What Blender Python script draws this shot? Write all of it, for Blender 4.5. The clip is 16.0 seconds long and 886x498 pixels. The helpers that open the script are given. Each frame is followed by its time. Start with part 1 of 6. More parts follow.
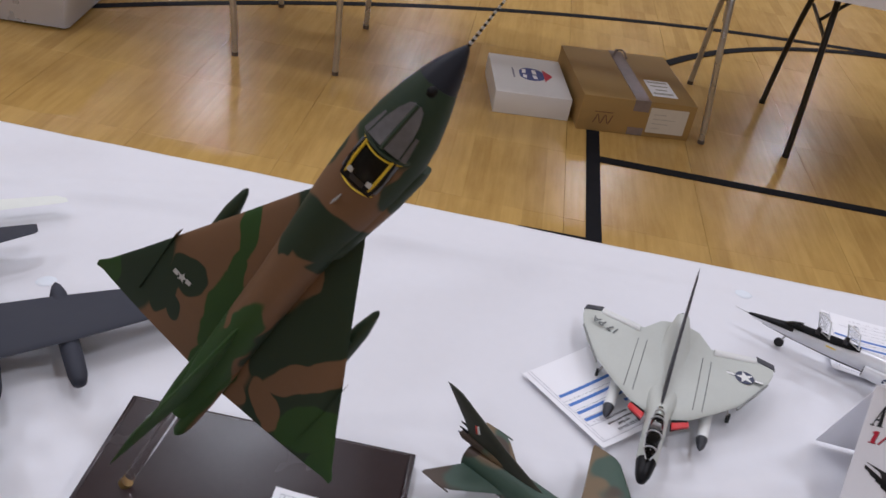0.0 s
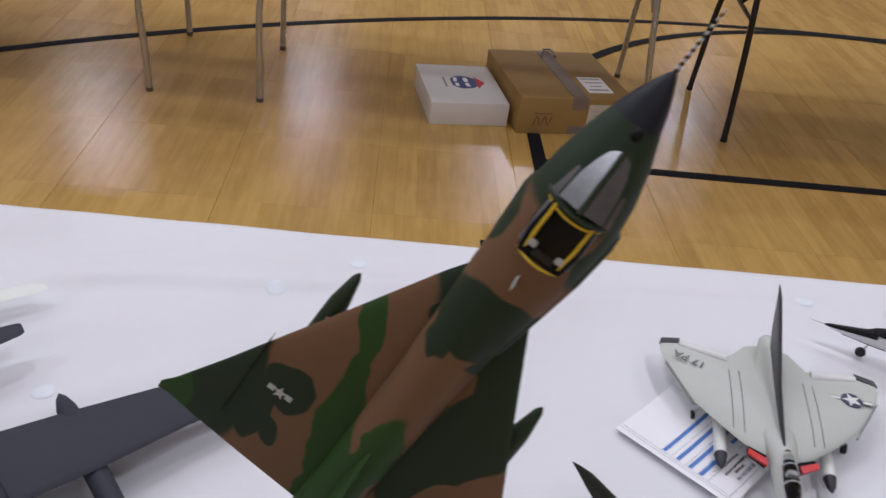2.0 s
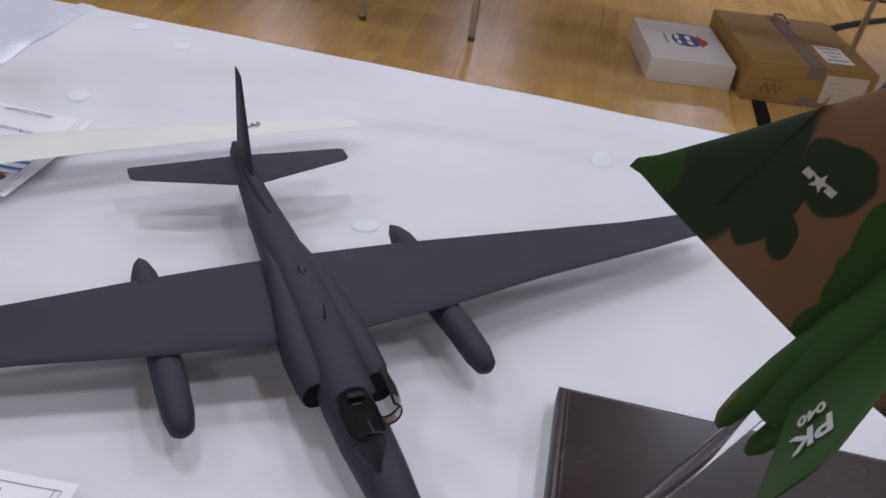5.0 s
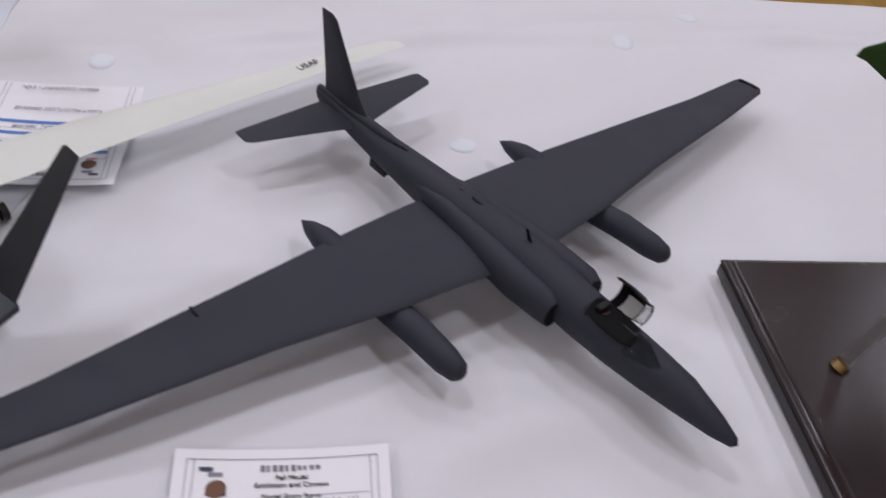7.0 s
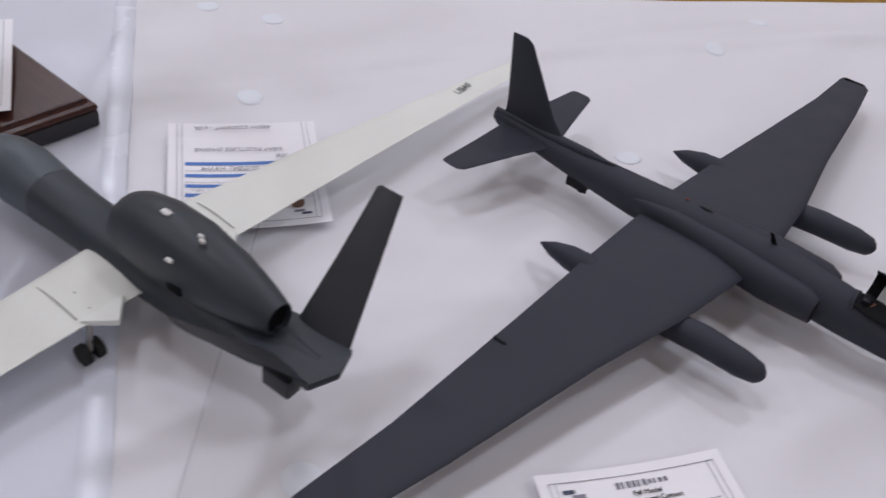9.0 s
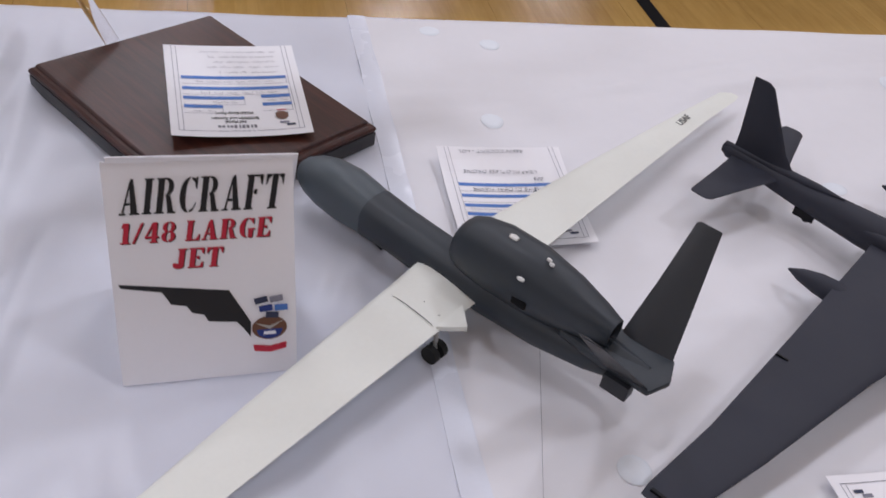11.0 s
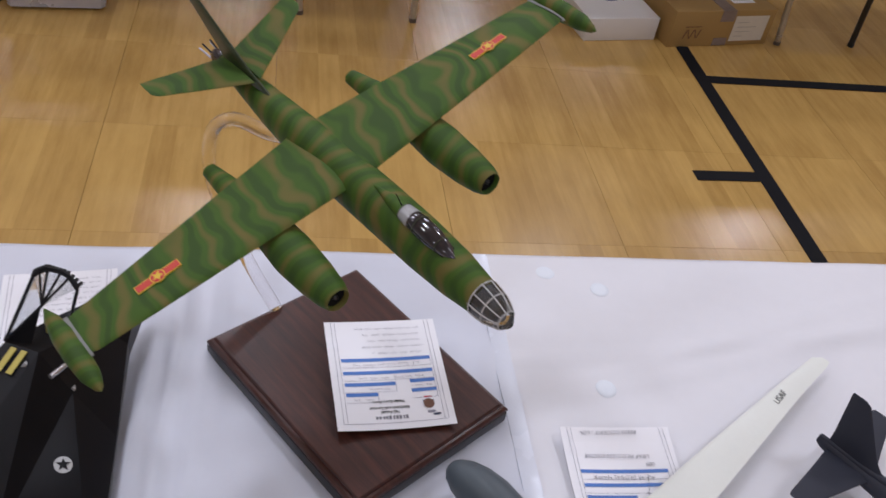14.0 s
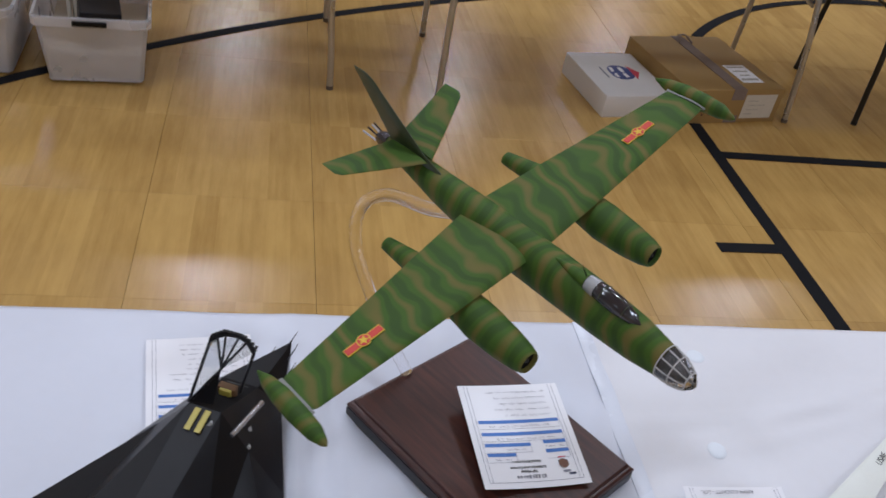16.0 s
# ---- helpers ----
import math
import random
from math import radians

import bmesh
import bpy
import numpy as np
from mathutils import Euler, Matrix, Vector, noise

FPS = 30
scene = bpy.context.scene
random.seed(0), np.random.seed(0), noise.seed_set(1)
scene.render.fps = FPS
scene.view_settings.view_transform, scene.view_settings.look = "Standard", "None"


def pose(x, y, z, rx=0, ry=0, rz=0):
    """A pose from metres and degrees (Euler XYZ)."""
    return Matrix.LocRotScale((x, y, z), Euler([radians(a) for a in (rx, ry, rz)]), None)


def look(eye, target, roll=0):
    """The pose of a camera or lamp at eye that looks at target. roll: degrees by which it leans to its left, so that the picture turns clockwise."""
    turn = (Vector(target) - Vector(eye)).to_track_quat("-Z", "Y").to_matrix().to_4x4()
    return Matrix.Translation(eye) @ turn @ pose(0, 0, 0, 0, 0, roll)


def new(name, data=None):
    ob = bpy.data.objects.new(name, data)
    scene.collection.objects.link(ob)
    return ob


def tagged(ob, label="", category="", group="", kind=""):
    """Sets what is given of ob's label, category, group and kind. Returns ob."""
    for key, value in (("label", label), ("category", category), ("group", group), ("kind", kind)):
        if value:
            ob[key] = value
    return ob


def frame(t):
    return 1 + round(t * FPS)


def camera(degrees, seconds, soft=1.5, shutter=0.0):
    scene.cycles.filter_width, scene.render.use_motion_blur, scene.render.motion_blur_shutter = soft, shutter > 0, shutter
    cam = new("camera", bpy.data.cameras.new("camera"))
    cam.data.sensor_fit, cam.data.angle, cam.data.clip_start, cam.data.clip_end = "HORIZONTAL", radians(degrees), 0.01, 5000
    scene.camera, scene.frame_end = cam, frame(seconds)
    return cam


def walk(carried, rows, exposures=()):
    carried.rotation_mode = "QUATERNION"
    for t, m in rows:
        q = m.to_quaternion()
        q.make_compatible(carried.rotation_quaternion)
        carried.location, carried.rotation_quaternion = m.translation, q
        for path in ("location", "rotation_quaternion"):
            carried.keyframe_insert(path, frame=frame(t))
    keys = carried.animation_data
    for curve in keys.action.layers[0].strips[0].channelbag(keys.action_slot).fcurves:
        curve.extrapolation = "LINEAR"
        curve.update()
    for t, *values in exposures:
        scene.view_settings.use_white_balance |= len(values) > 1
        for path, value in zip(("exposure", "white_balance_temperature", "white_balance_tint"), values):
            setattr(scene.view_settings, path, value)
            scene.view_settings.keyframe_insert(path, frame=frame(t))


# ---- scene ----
cam = camera(53.50, 16.0, shutter=0.5)
PATH = [
    (0, (-0.0123, 0.1088, 1.3479), (-0.0614, 1.6084, 0.3535), 10.46),
    (0.5, (-0.0585, 0.1531, 1.3450), (-0.0688, 1.6421, 0.3336), 10.42),
    (1, (-0.0902, 0.1897, 1.3293), (-0.0939, 1.6828, 0.3239), 8.89),
    (1.5, (-0.1128, 0.1961, 1.3241), (-0.0745, 1.7053, 0.3440), 8.09),
    (2, (-0.1626, 0.2235, 1.2962), (-0.0319, 1.7427, 0.3397), 7.80),
    (2.5, (-0.2194, 0.2531, 1.2677), (-0.0784, 1.7799, 0.3250), 8.94),
    (3, (-0.2556, 0.2712, 1.2345), (-0.2640, 1.7963, 0.2784), 9.35),
    (3.5, (-0.2839, 0.2777, 1.2011), (-0.3446, 1.7922, 0.2302), 10.19),
    (4, (-0.3008, 0.2731, 1.1582), (-0.4614, 1.7613, 0.1585), 8.58),
    (4.5, (-0.3069, 0.2672, 1.1200), (-0.5030, 1.7608, 0.1347), 8.42),
    (4.7, (-0.3128, 0.2656, 1.1128), (-0.4973, 1.7548, 0.1186), 8.70),
    (6.8, (-0.5252, 0.2407, 1.1122), (-0.3104, 1.5976, -0.0508), 7.41),
    (7, (-0.5510, 0.2452, 1.1235), (-0.3113, 1.5941, -0.0440), 7.58),
    (7.5, (-0.6133, 0.2684, 1.1299), (-0.3225, 1.6134, -0.0304), 8.52),
    (8, (-0.6759, 0.2875, 1.1164), (-0.3110, 1.6257, -0.0308), 8.40),
    (8.5, (-0.7186, 0.2820, 1.1163), (-0.2962, 1.6033, -0.0308), 8.29),
    (9, (-0.7766, 0.2782, 1.1124), (-0.3174, 1.6009, -0.0188), 8.67),
    (9.5, (-0.8481, 0.2652, 1.1219), (-0.3587, 1.5765, -0.0100), 9.12),
    (9.7, (-0.8771, 0.2621, 1.1232), (-0.4080, 1.5799, -0.0096), 9.36),
    (11.8, (-0.9929, 0.3001, 1.2129), (-0.5880, 1.6090, 0.0455), 9.84),
    (12, (-1.0038, 0.3124, 1.2306), (-0.5963, 1.6278, 0.0714), 9.87),
    (12.5, (-1.0257, 0.3392, 1.2750), (-0.6411, 1.6716, 0.1275), 9.77),
    (13, (-1.0330, 0.3603, 1.3152), (-0.6523, 1.7100, 0.1868), 9.67),
    (13.5, (-1.0449, 0.3712, 1.3576), (-0.6834, 1.7053, 0.2047), 10.20),
    (14, (-1.0676, 0.3796, 1.3965), (-0.7345, 1.7086, 0.2291), 10.72),
    (14.5, (-1.0882, 0.3848, 1.4118), (-0.7805, 1.7180, 0.2422), 11.30),
    (15, (-1.1226, 0.3875, 1.4246), (-0.8156, 1.7394, 0.2765), 12.07),
    (15.5, (-1.1737, 0.3830, 1.4236), (-0.8350, 1.7529, 0.3061), 12.32),
    (16, (-1.2225, 0.3550, 1.4102), (-0.8583, 1.7691, 0.3578), 11.23),
]
EXPOSURES = [(0.0, 0.0, 6460, 8), (2.5, -0.01, 6460, 8), (4.7, -0.11, 6320, 8), (6.8, -0.15, 6640, 10), (9.7, -0.13, 6580, 9), (11.8, -0.02, 6720, 11), (13.0, 0.0, 6650, 10), (14.0, -0.01, 6520, 10), (15.0, -0.02, 6370, 8), (16.0, -0.02, 6170, 5)]
walk(cam, [(t, look(eye, target, roll)) for t, eye, target, roll in PATH], EXPOSURES)

# ---- world, lamps ----
world = bpy.data.worlds.new("hall_air")
scene.world = world
world.use_nodes = True
world.node_tree.nodes["Background"].inputs[0].default_value = (0.75, 0.82, 1.0, 1)
world.node_tree.nodes["Background"].inputs[1].default_value = 0.03
scene.view_settings.exposure = 0.0
LAMP_WATTS = 66.0
CEILING = 7.6
# the place is laid out in a unit of 0.9 m with its floor at FLOOR; REAL turns that into metres
UNIT, FLOOR = 0.9, -0.08
REAL = Matrix.Diagonal((UNIT, UNIT, UNIT, 1)) @ Matrix.Translation((0, 0, -FLOOR))
LAMPS = [(x, y + 1.3 * (-1) ** k) for y in (-7.8, 1.4, 6.0, 10.6, 19.3) for k, x in enumerate((-11.0, -6.5, -2.2, 2.5, 7.0))]


# ---- materials ----
def node_mat(name):
    m = bpy.data.materials.new(name)
    m.use_nodes = True
    nt = m.node_tree
    return m, nt, nt.nodes["Principled BSDF"]


def n_new(nt, kind, **kw):
    n = nt.nodes.new(kind)
    for k, v in kw.items():
        n.inputs[k.replace("_", " ")].default_value = v
    return n


def n_math(nt, op, a, b=None, c=None):
    n = nt.nodes.new("ShaderNodeMath")
    n.operation = op
    for i, v in enumerate((a, b, c)):
        if v is None:
            continue
        if isinstance(v, (int, float)):
            n.inputs[i].default_value = v
        else:
            nt.links.new(v, n.inputs[i])
    return n.outputs[0]


def n_mix(nt, fac, a, b):
    n = nt.nodes.new("ShaderNodeMix")
    n.data_type = "RGBA"
    for i, v in ((0, fac), (6, a), (7, b)):
        if isinstance(v, (int, float)):
            n.inputs[i].default_value = v
        elif isinstance(v, tuple):
            n.inputs[i].default_value = (*v, 1)
        else:
            nt.links.new(v, n.inputs[i])
    return n.outputs[2]


def n_noise(nt, co, scale, detail=3.0, rough=0.55):
    n = n_new(nt, "ShaderNodeTexNoise", Scale=scale, Detail=detail, Roughness=rough)
    nt.links.new(co, n.inputs["Vector"])
    return n.outputs[0]


def n_step(nt, v, lo, hi):
    n = nt.nodes.new("ShaderNodeMapRange")
    n.interpolation_type = "SMOOTHSTEP"
    nt.links.new(v, n.inputs[0])
    n.inputs[1].default_value, n.inputs[2].default_value = lo, hi
    return n.outputs[0]


def coords(nt, which="Object"):
    return nt.nodes.new("ShaderNodeTexCoord").outputs[which]


def finish(nt, bsdf, co, colour, rough, var, scale, fine, bump, dist=0.0005):
    """Grain and blotches over a colour socket, uneven gloss and fine relief."""
    big = n_noise(nt, co, scale)
    small = n_noise(nt, co, fine, 2.0)
    both = n_math(nt, "ADD", n_math(nt, "MULTIPLY", big, 0.65), n_math(nt, "MULTIPLY", small, 0.35))
    gain = n_math(nt, "ADD", n_math(nt, "MULTIPLY", n_math(nt, "SUBTRACT", both, 0.5), 2 * var), 1.0)
    mul = nt.nodes.new("ShaderNodeVectorMath")
    mul.operation = "SCALE"
    nt.links.new(colour, mul.inputs[0])
    nt.links.new(gain, mul.inputs["Scale"])
    nt.links.new(mul.outputs[0], bsdf.inputs["Base Color"])
    r = n_math(nt, "ADD", n_math(nt, "MULTIPLY", n_math(nt, "SUBTRACT", big, 0.5), 0.25), rough)
    nt.links.new(r, bsdf.inputs["Roughness"])
    if bump:
        b = n_new(nt, "ShaderNodeBump", Strength=bump, Distance=dist)
        nt.links.new(small, b.inputs["Height"])
        nt.links.new(b.outputs[0], bsdf.inputs["Normal"])


def surf(name, col, rough=0.5, metal=0.0, var=0.12, scale=25.0, fine=300.0, bump=0.1, spec=0.5, dist=0.0005):
    m, nt, bsdf = node_mat(name)
    rgb = nt.nodes.new("ShaderNodeRGB")
    rgb.outputs[0].default_value = (*col, 1)
    finish(nt, bsdf, coords(nt), rgb.outputs[0], rough, var, scale, fine, bump, dist)
    bsdf.inputs["Metallic"].default_value = metal
    bsdf.inputs["Specular IOR Level"].default_value = spec
    return m


def glass(name, tint=(1, 1, 1), rough=0.02, ior=1.45, clear=0.0):
    m, nt, bsdf = node_mat(name)
    bsdf.inputs["Base Color"].default_value = (*tint, 1)
    bsdf.inputs["Roughness"].default_value = rough
    bsdf.inputs["IOR"].default_value = ior
    bsdf.inputs["Transmission Weight"].default_value = 1.0
    bsdf.inputs["Alpha"].default_value = 1.0 - clear
    return m


def blotch(nt, co, blobs, wobble=0.012, wscale=40.0, edge=0.06):
    """A mask of soft-edged patches: ellipses (x, y, half length, half width, turn in degrees) in the plane of the wing."""
    nz = n_new(nt, "ShaderNodeTexNoise", Scale=wscale, Detail=1.0)
    nt.links.new(co, nz.inputs["Vector"])
    off = nt.nodes.new("ShaderNodeVectorMath")
    off.operation = "MULTIPLY_ADD"
    nt.links.new(nz.outputs["Color"], off.inputs[0])
    off.inputs[1].default_value = (2 * wobble, 2 * wobble, 0)
    off.inputs[2].default_value = (-wobble, -wobble, 0)
    add = nt.nodes.new("ShaderNodeVectorMath")
    add.operation = "ADD"
    nt.links.new(co, add.inputs[0])
    nt.links.new(off.outputs[0], add.inputs[1])
    flat = nt.nodes.new("ShaderNodeVectorMath")
    flat.operation = "MULTIPLY"
    nt.links.new(add.outputs[0], flat.inputs[0])
    flat.inputs[1].default_value = (1, 1, 0)
    least = None
    for x, y, a, b, turn in blobs:
        mp = nt.nodes.new("ShaderNodeMapping")
        mp.vector_type = "TEXTURE"
        mp.inputs["Location"].default_value = (x, y, 0)
        mp.inputs["Rotation"].default_value = (0, 0, radians(turn))
        mp.inputs["Scale"].default_value = (a, b, 1)
        nt.links.new(flat.outputs[0], mp.inputs["Vector"])
        ln = nt.nodes.new("ShaderNodeVectorMath")
        ln.operation = "LENGTH"
        nt.links.new(mp.outputs[0], ln.inputs[0])
        least = ln.outputs["Value"] if least is None else n_math(nt, "MINIMUM", least, ln.outputs["Value"])
    return n_math(nt, "SUBTRACT", 1.0, n_step(nt, least, 1.0 - edge, 1.0 + edge))


def dart_camo():
    m, nt, bsdf = node_mat("jungle_camouflage")
    co = coords(nt)
    brown, mid, dark, nose = (0.178, 0.098, 0.052), (0.027, 0.072, 0.016), (0.019, 0.036, 0.019), (0.022, 0.040, 0.022)
    rgb = nt.nodes.new("ShaderNodeRGB")
    rgb.outputs[0].default_value = (*brown, 1)
    col = rgb.outputs[0]
    for tone, blobs in ((mid, DART_MID), (nose, DART_NOSE), (dark, DART_DARK), (mid, DART_OVER), (brown, DART_BAND)):
        col = n_mix(nt, blotch(nt, co, blobs, 0.007), col, tone)
    finish(nt, bsdf, co, col, 0.58, 0.14, 40.0, 500.0, 0.06)
    bsdf.inputs["Specular IOR Level"].default_value = 0.28
    return m


def banded_camo(name, across):
    """Sprayed wavy bands of olive green and tan, with darker green between them."""
    m, nt, bsdf = node_mat(name)
    co = coords(nt)
    mp = nt.nodes.new("ShaderNodeMapping")
    mp.inputs["Scale"].default_value = (0.75, 1.0, 0.38) if across else (1.0, 0.40, 0.45)
    mp.inputs["Rotation"].default_value = (0, 0, radians(14 if across else 0))
    nt.links.new(co, mp.inputs["Vector"])
    bent = nt.nodes.new("ShaderNodeVectorMath")
    bent.operation = "MULTIPLY_ADD"
    nz = n_new(nt, "ShaderNodeTexNoise", Scale=18.0 if across else 22.0, Detail=1.0)
    nt.links.new(co, nz.inputs["Vector"])
    nt.links.new(nz.outputs["Color"], bent.inputs[0])
    k = 0.062 if across else 0.028
    bent.inputs[1].default_value = (k, k, k)
    nt.links.new(mp.outputs[0], bent.inputs[2])
    wave = n_new(nt, "ShaderNodeTexWave", Scale=12.6 if across else 13.0, Distortion=0.6, Detail=1.0, Detail_Scale=3.0)
    wave.bands_direction = "Y" if across else "X"
    nt.links.new(bent.outputs[0], wave.inputs["Vector"])
    big = n_noise(nt, co, 20.0, 1.0)
    v = n_math(nt, "ADD", wave.outputs["Fac"], n_math(nt, "MULTIPLY", n_math(nt, "SUBTRACT", big, 0.5), 0.55))
    tan = n_step(nt, v, 0.58, 1.12)
    deep = n_math(nt, "SUBTRACT", 1.0, n_step(nt, v, 0.00, 0.34))
    col = n_mix(nt, tan, (0.058, 0.118, 0.016), (0.155, 0.132, 0.036))
    col = n_mix(nt, n_math(nt, "MULTIPLY", deep, 0.62), col, (0.030, 0.066, 0.014))
    finish(nt, bsdf, co, col, 0.58, 0.12, 40.0, 500.0, 0.05)
    bsdf.inputs["Specular IOR Level"].default_value = 0.22
    return m


def strike_camo():
    m, nt, bsdf = node_mat("three_tone_camouflage")
    co = coords(nt)
    a = n_step(nt, n_noise(nt, co, 17.0, 1.0), 0.47, 0.53)
    mp = nt.nodes.new("ShaderNodeMapping")
    mp.inputs["Location"].default_value = (3.1, 1.7, 0.4)
    nt.links.new(co, mp.inputs["Vector"])
    b = n_step(nt, n_noise(nt, mp.outputs[0], 15.0, 1.0), 0.56, 0.61)
    col = n_mix(nt, a, (0.165, 0.112, 0.058), (0.042, 0.082, 0.060))
    col = n_mix(nt, b, col, (0.060, 0.038, 0.024))
    finish(nt, bsdf, co, col, 0.5, 0.12, 40.0, 500.0, 0.05)
    return m


def wood_floor():
    """Varnished maple strips, each strip and each panel of its own tone."""
    m, nt, bsdf = node_mat("varnished_maple")
    geo = nt.nodes.new("ShaderNodeNewGeometry")
    sep = nt.nodes.new("ShaderNodeSeparateXYZ")
    nt.links.new(geo.outputs["Position"], sep.inputs[0])
    strip = n_math(nt, "FLOOR", n_math(nt, "DIVIDE", n_math(nt, "SUBTRACT", sep.outputs[0], FLOOR_X * UNIT), PANEL_X * UNIT / 7))
    row = n_math(nt, "FLOOR", n_math(nt, "DIVIDE", n_math(nt, "SUBTRACT", sep.outputs[1], FLOOR_Y * UNIT), PANEL_Y * UNIT))
    comb = nt.nodes.new("ShaderNodeCombineXYZ")
    nt.links.new(strip, comb.inputs[0])
    nt.links.new(row, comb.inputs[1])
    white = nt.nodes.new("ShaderNodeTexWhiteNoise")
    white.noise_dimensions = "2D"
    nt.links.new(comb.outputs[0], white.inputs["Vector"])
    tone = white.outputs["Value"]
    mp = nt.nodes.new("ShaderNodeMapping")
    mp.inputs["Scale"].default_value = (60.0, 3.0, 1.0)
    nt.links.new(geo.outputs["Position"], mp.inputs["Vector"])
    grain = n_noise(nt, mp.outputs[0], 1.0, 4.0)
    big = n_noise(nt, geo.outputs["Position"], 1.6, 3.0)
    mp2 = nt.nodes.new("ShaderNodeMapping")
    mp2.inputs["Scale"].default_value = (22.0, 5.0, 1.0)
    nt.links.new(geo.outputs["Position"], mp2.inputs["Vector"])
    flame = n_noise(nt, mp2.outputs[0], 1.0, 5.0, 0.65)
    v = n_math(nt, "ADD", n_math(nt, "MULTIPLY", tone, 0.21), n_math(nt, "ADD", n_math(nt, "MULTIPLY", grain, 0.36), n_math(nt, "ADD", n_math(nt, "MULTIPLY", big, 0.40), n_math(nt, "MULTIPLY", flame, 0.50))))
    col = n_mix(nt, n_step(nt, v, 0.36, 1.06), (0.340, 0.194, 0.055), (0.548, 0.346, 0.109))
    nt.links.new(col, bsdf.inputs["Base Color"])
    scuff = n_noise(nt, geo.outputs["Position"], 6.0, 1.0)
    nt.links.new(n_math(nt, "ADD", n_math(nt, "MULTIPLY", scuff, 0.10), 0.18), bsdf.inputs["Roughness"])
    mp3 = nt.nodes.new("ShaderNodeMapping")
    mp3.inputs["Scale"].default_value = (19.0, 9.0, 1.0)
    nt.links.new(geo.outputs["Position"], mp3.inputs["Vector"])
    wave = n_noise(nt, mp3.outputs[0], 1.0, 2.0)
    b = n_new(nt, "ShaderNodeBump", Strength=0.16, Distance=0.004)
    nt.links.new(wave, b.inputs["Height"])
    nt.links.new(b.outputs[0], bsdf.inputs["Normal"])
    bsdf.inputs["Specular IOR Level"].default_value = 0.47
    return m


def walnut():
    m, nt, bsdf = node_mat("dark_walnut")
    co = coords(nt)
    mp = nt.nodes.new("ShaderNodeMapping")
    mp.inputs["Scale"].default_value = (14.0, 160.0, 160.0)
    nt.links.new(co, mp.inputs["Vector"])
    grain = n_noise(nt, mp.outputs[0], 1.0, 5.0, 0.65)
    col = n_mix(nt, n_step(nt, grain, 0.2, 0.85), (0.028, 0.0076, 0.0050), (0.086, 0.0240, 0.0145))
    finish(nt, bsdf, co, col, 0.36, 0.15, 18.0, 350.0, 0.05)
    bsdf.inputs["Specular IOR Level"].default_value = 0.42
    bsdf.inputs["Coat Weight"].default_value = 0.08
    bsdf.inputs["Coat Roughness"].default_value = 0.3
    return m


def cloth(name, col, rough=0.48):
    m, nt, bsdf = node_mat(name)
    co = coords(nt)
    rgb = nt.nodes.new("ShaderNodeRGB")
    rgb.outputs[0].default_value = (*col, 1)
    finish(nt, bsdf, co, rgb.outputs[0], rough, 0.05, 5.0, 60.0, 0.12, 0.001)
    return m


FLOOR_X, FLOOR_Y, PANEL_X, PANEL_Y = -1.702, 2.222, 0.4967, 0.4950
# patches of the delta-winged model: x, y, half length, half width, turn
DART_DARK = [(-0.112, 0.110, 0.060, 0.034, 0), (-0.083, 0.062, 0.017, 0.019, 0), (-0.107, 0.073, 0.030, 0.010, 0), (-0.121, 0.060, 0.013, 0.008, 20),
             (0.044, -0.004, 0.023, 0.036, 0), (0.022, 0.012, 0.016, 0.010, 20), (0.030, -0.037, 0.050, 0.017, -32), (-0.050, -0.080, 0.150, 0.060, 0), (-0.075, -0.030, 0.040, 0.016, 0)]
DART_MID = [(-0.012, 0.045, 0.024, 0.009, 25), (-0.047, 0.033, 0.022, 0.007, 20), (-0.092, 0.023, 0.045, 0.014, 12),
            (-0.150, 0.000, 0.075, 0.019, 0), (-0.150, 0.012, 0.050, 0.012, 0), (-0.085, -0.002, 0.050, 0.013, 0)]
DART_NOSE = [(0.172, 0.000, 0.052, 0.050, 0), (0.120, 0.034, 0.036, 0.012, 8), (0.120, -0.034, 0.036, 0.012, -8)]
DART_OVER = [(-0.139, 0.128, 0.022, 0.016, 0), (-0.116, -0.094, 0.036, 0.022, -38), (-0.138, -0.122, 0.024, 0.016, 0), (-0.150, -0.006, 0.060, 0.012, 0)]
DART_BAND = [(-0.076, -0.066, 0.048, 0.013, -35), (-0.050, -0.084, 0.016, 0.009, -20), (-0.128, -0.050, 0.026, 0.012, 46), (-0.138, -0.028, 0.011, 0.006, 30),
             (-0.006, -0.007, 0.023, 0.018, 15), (-0.062, 0.013, 0.020, 0.004, 10)]

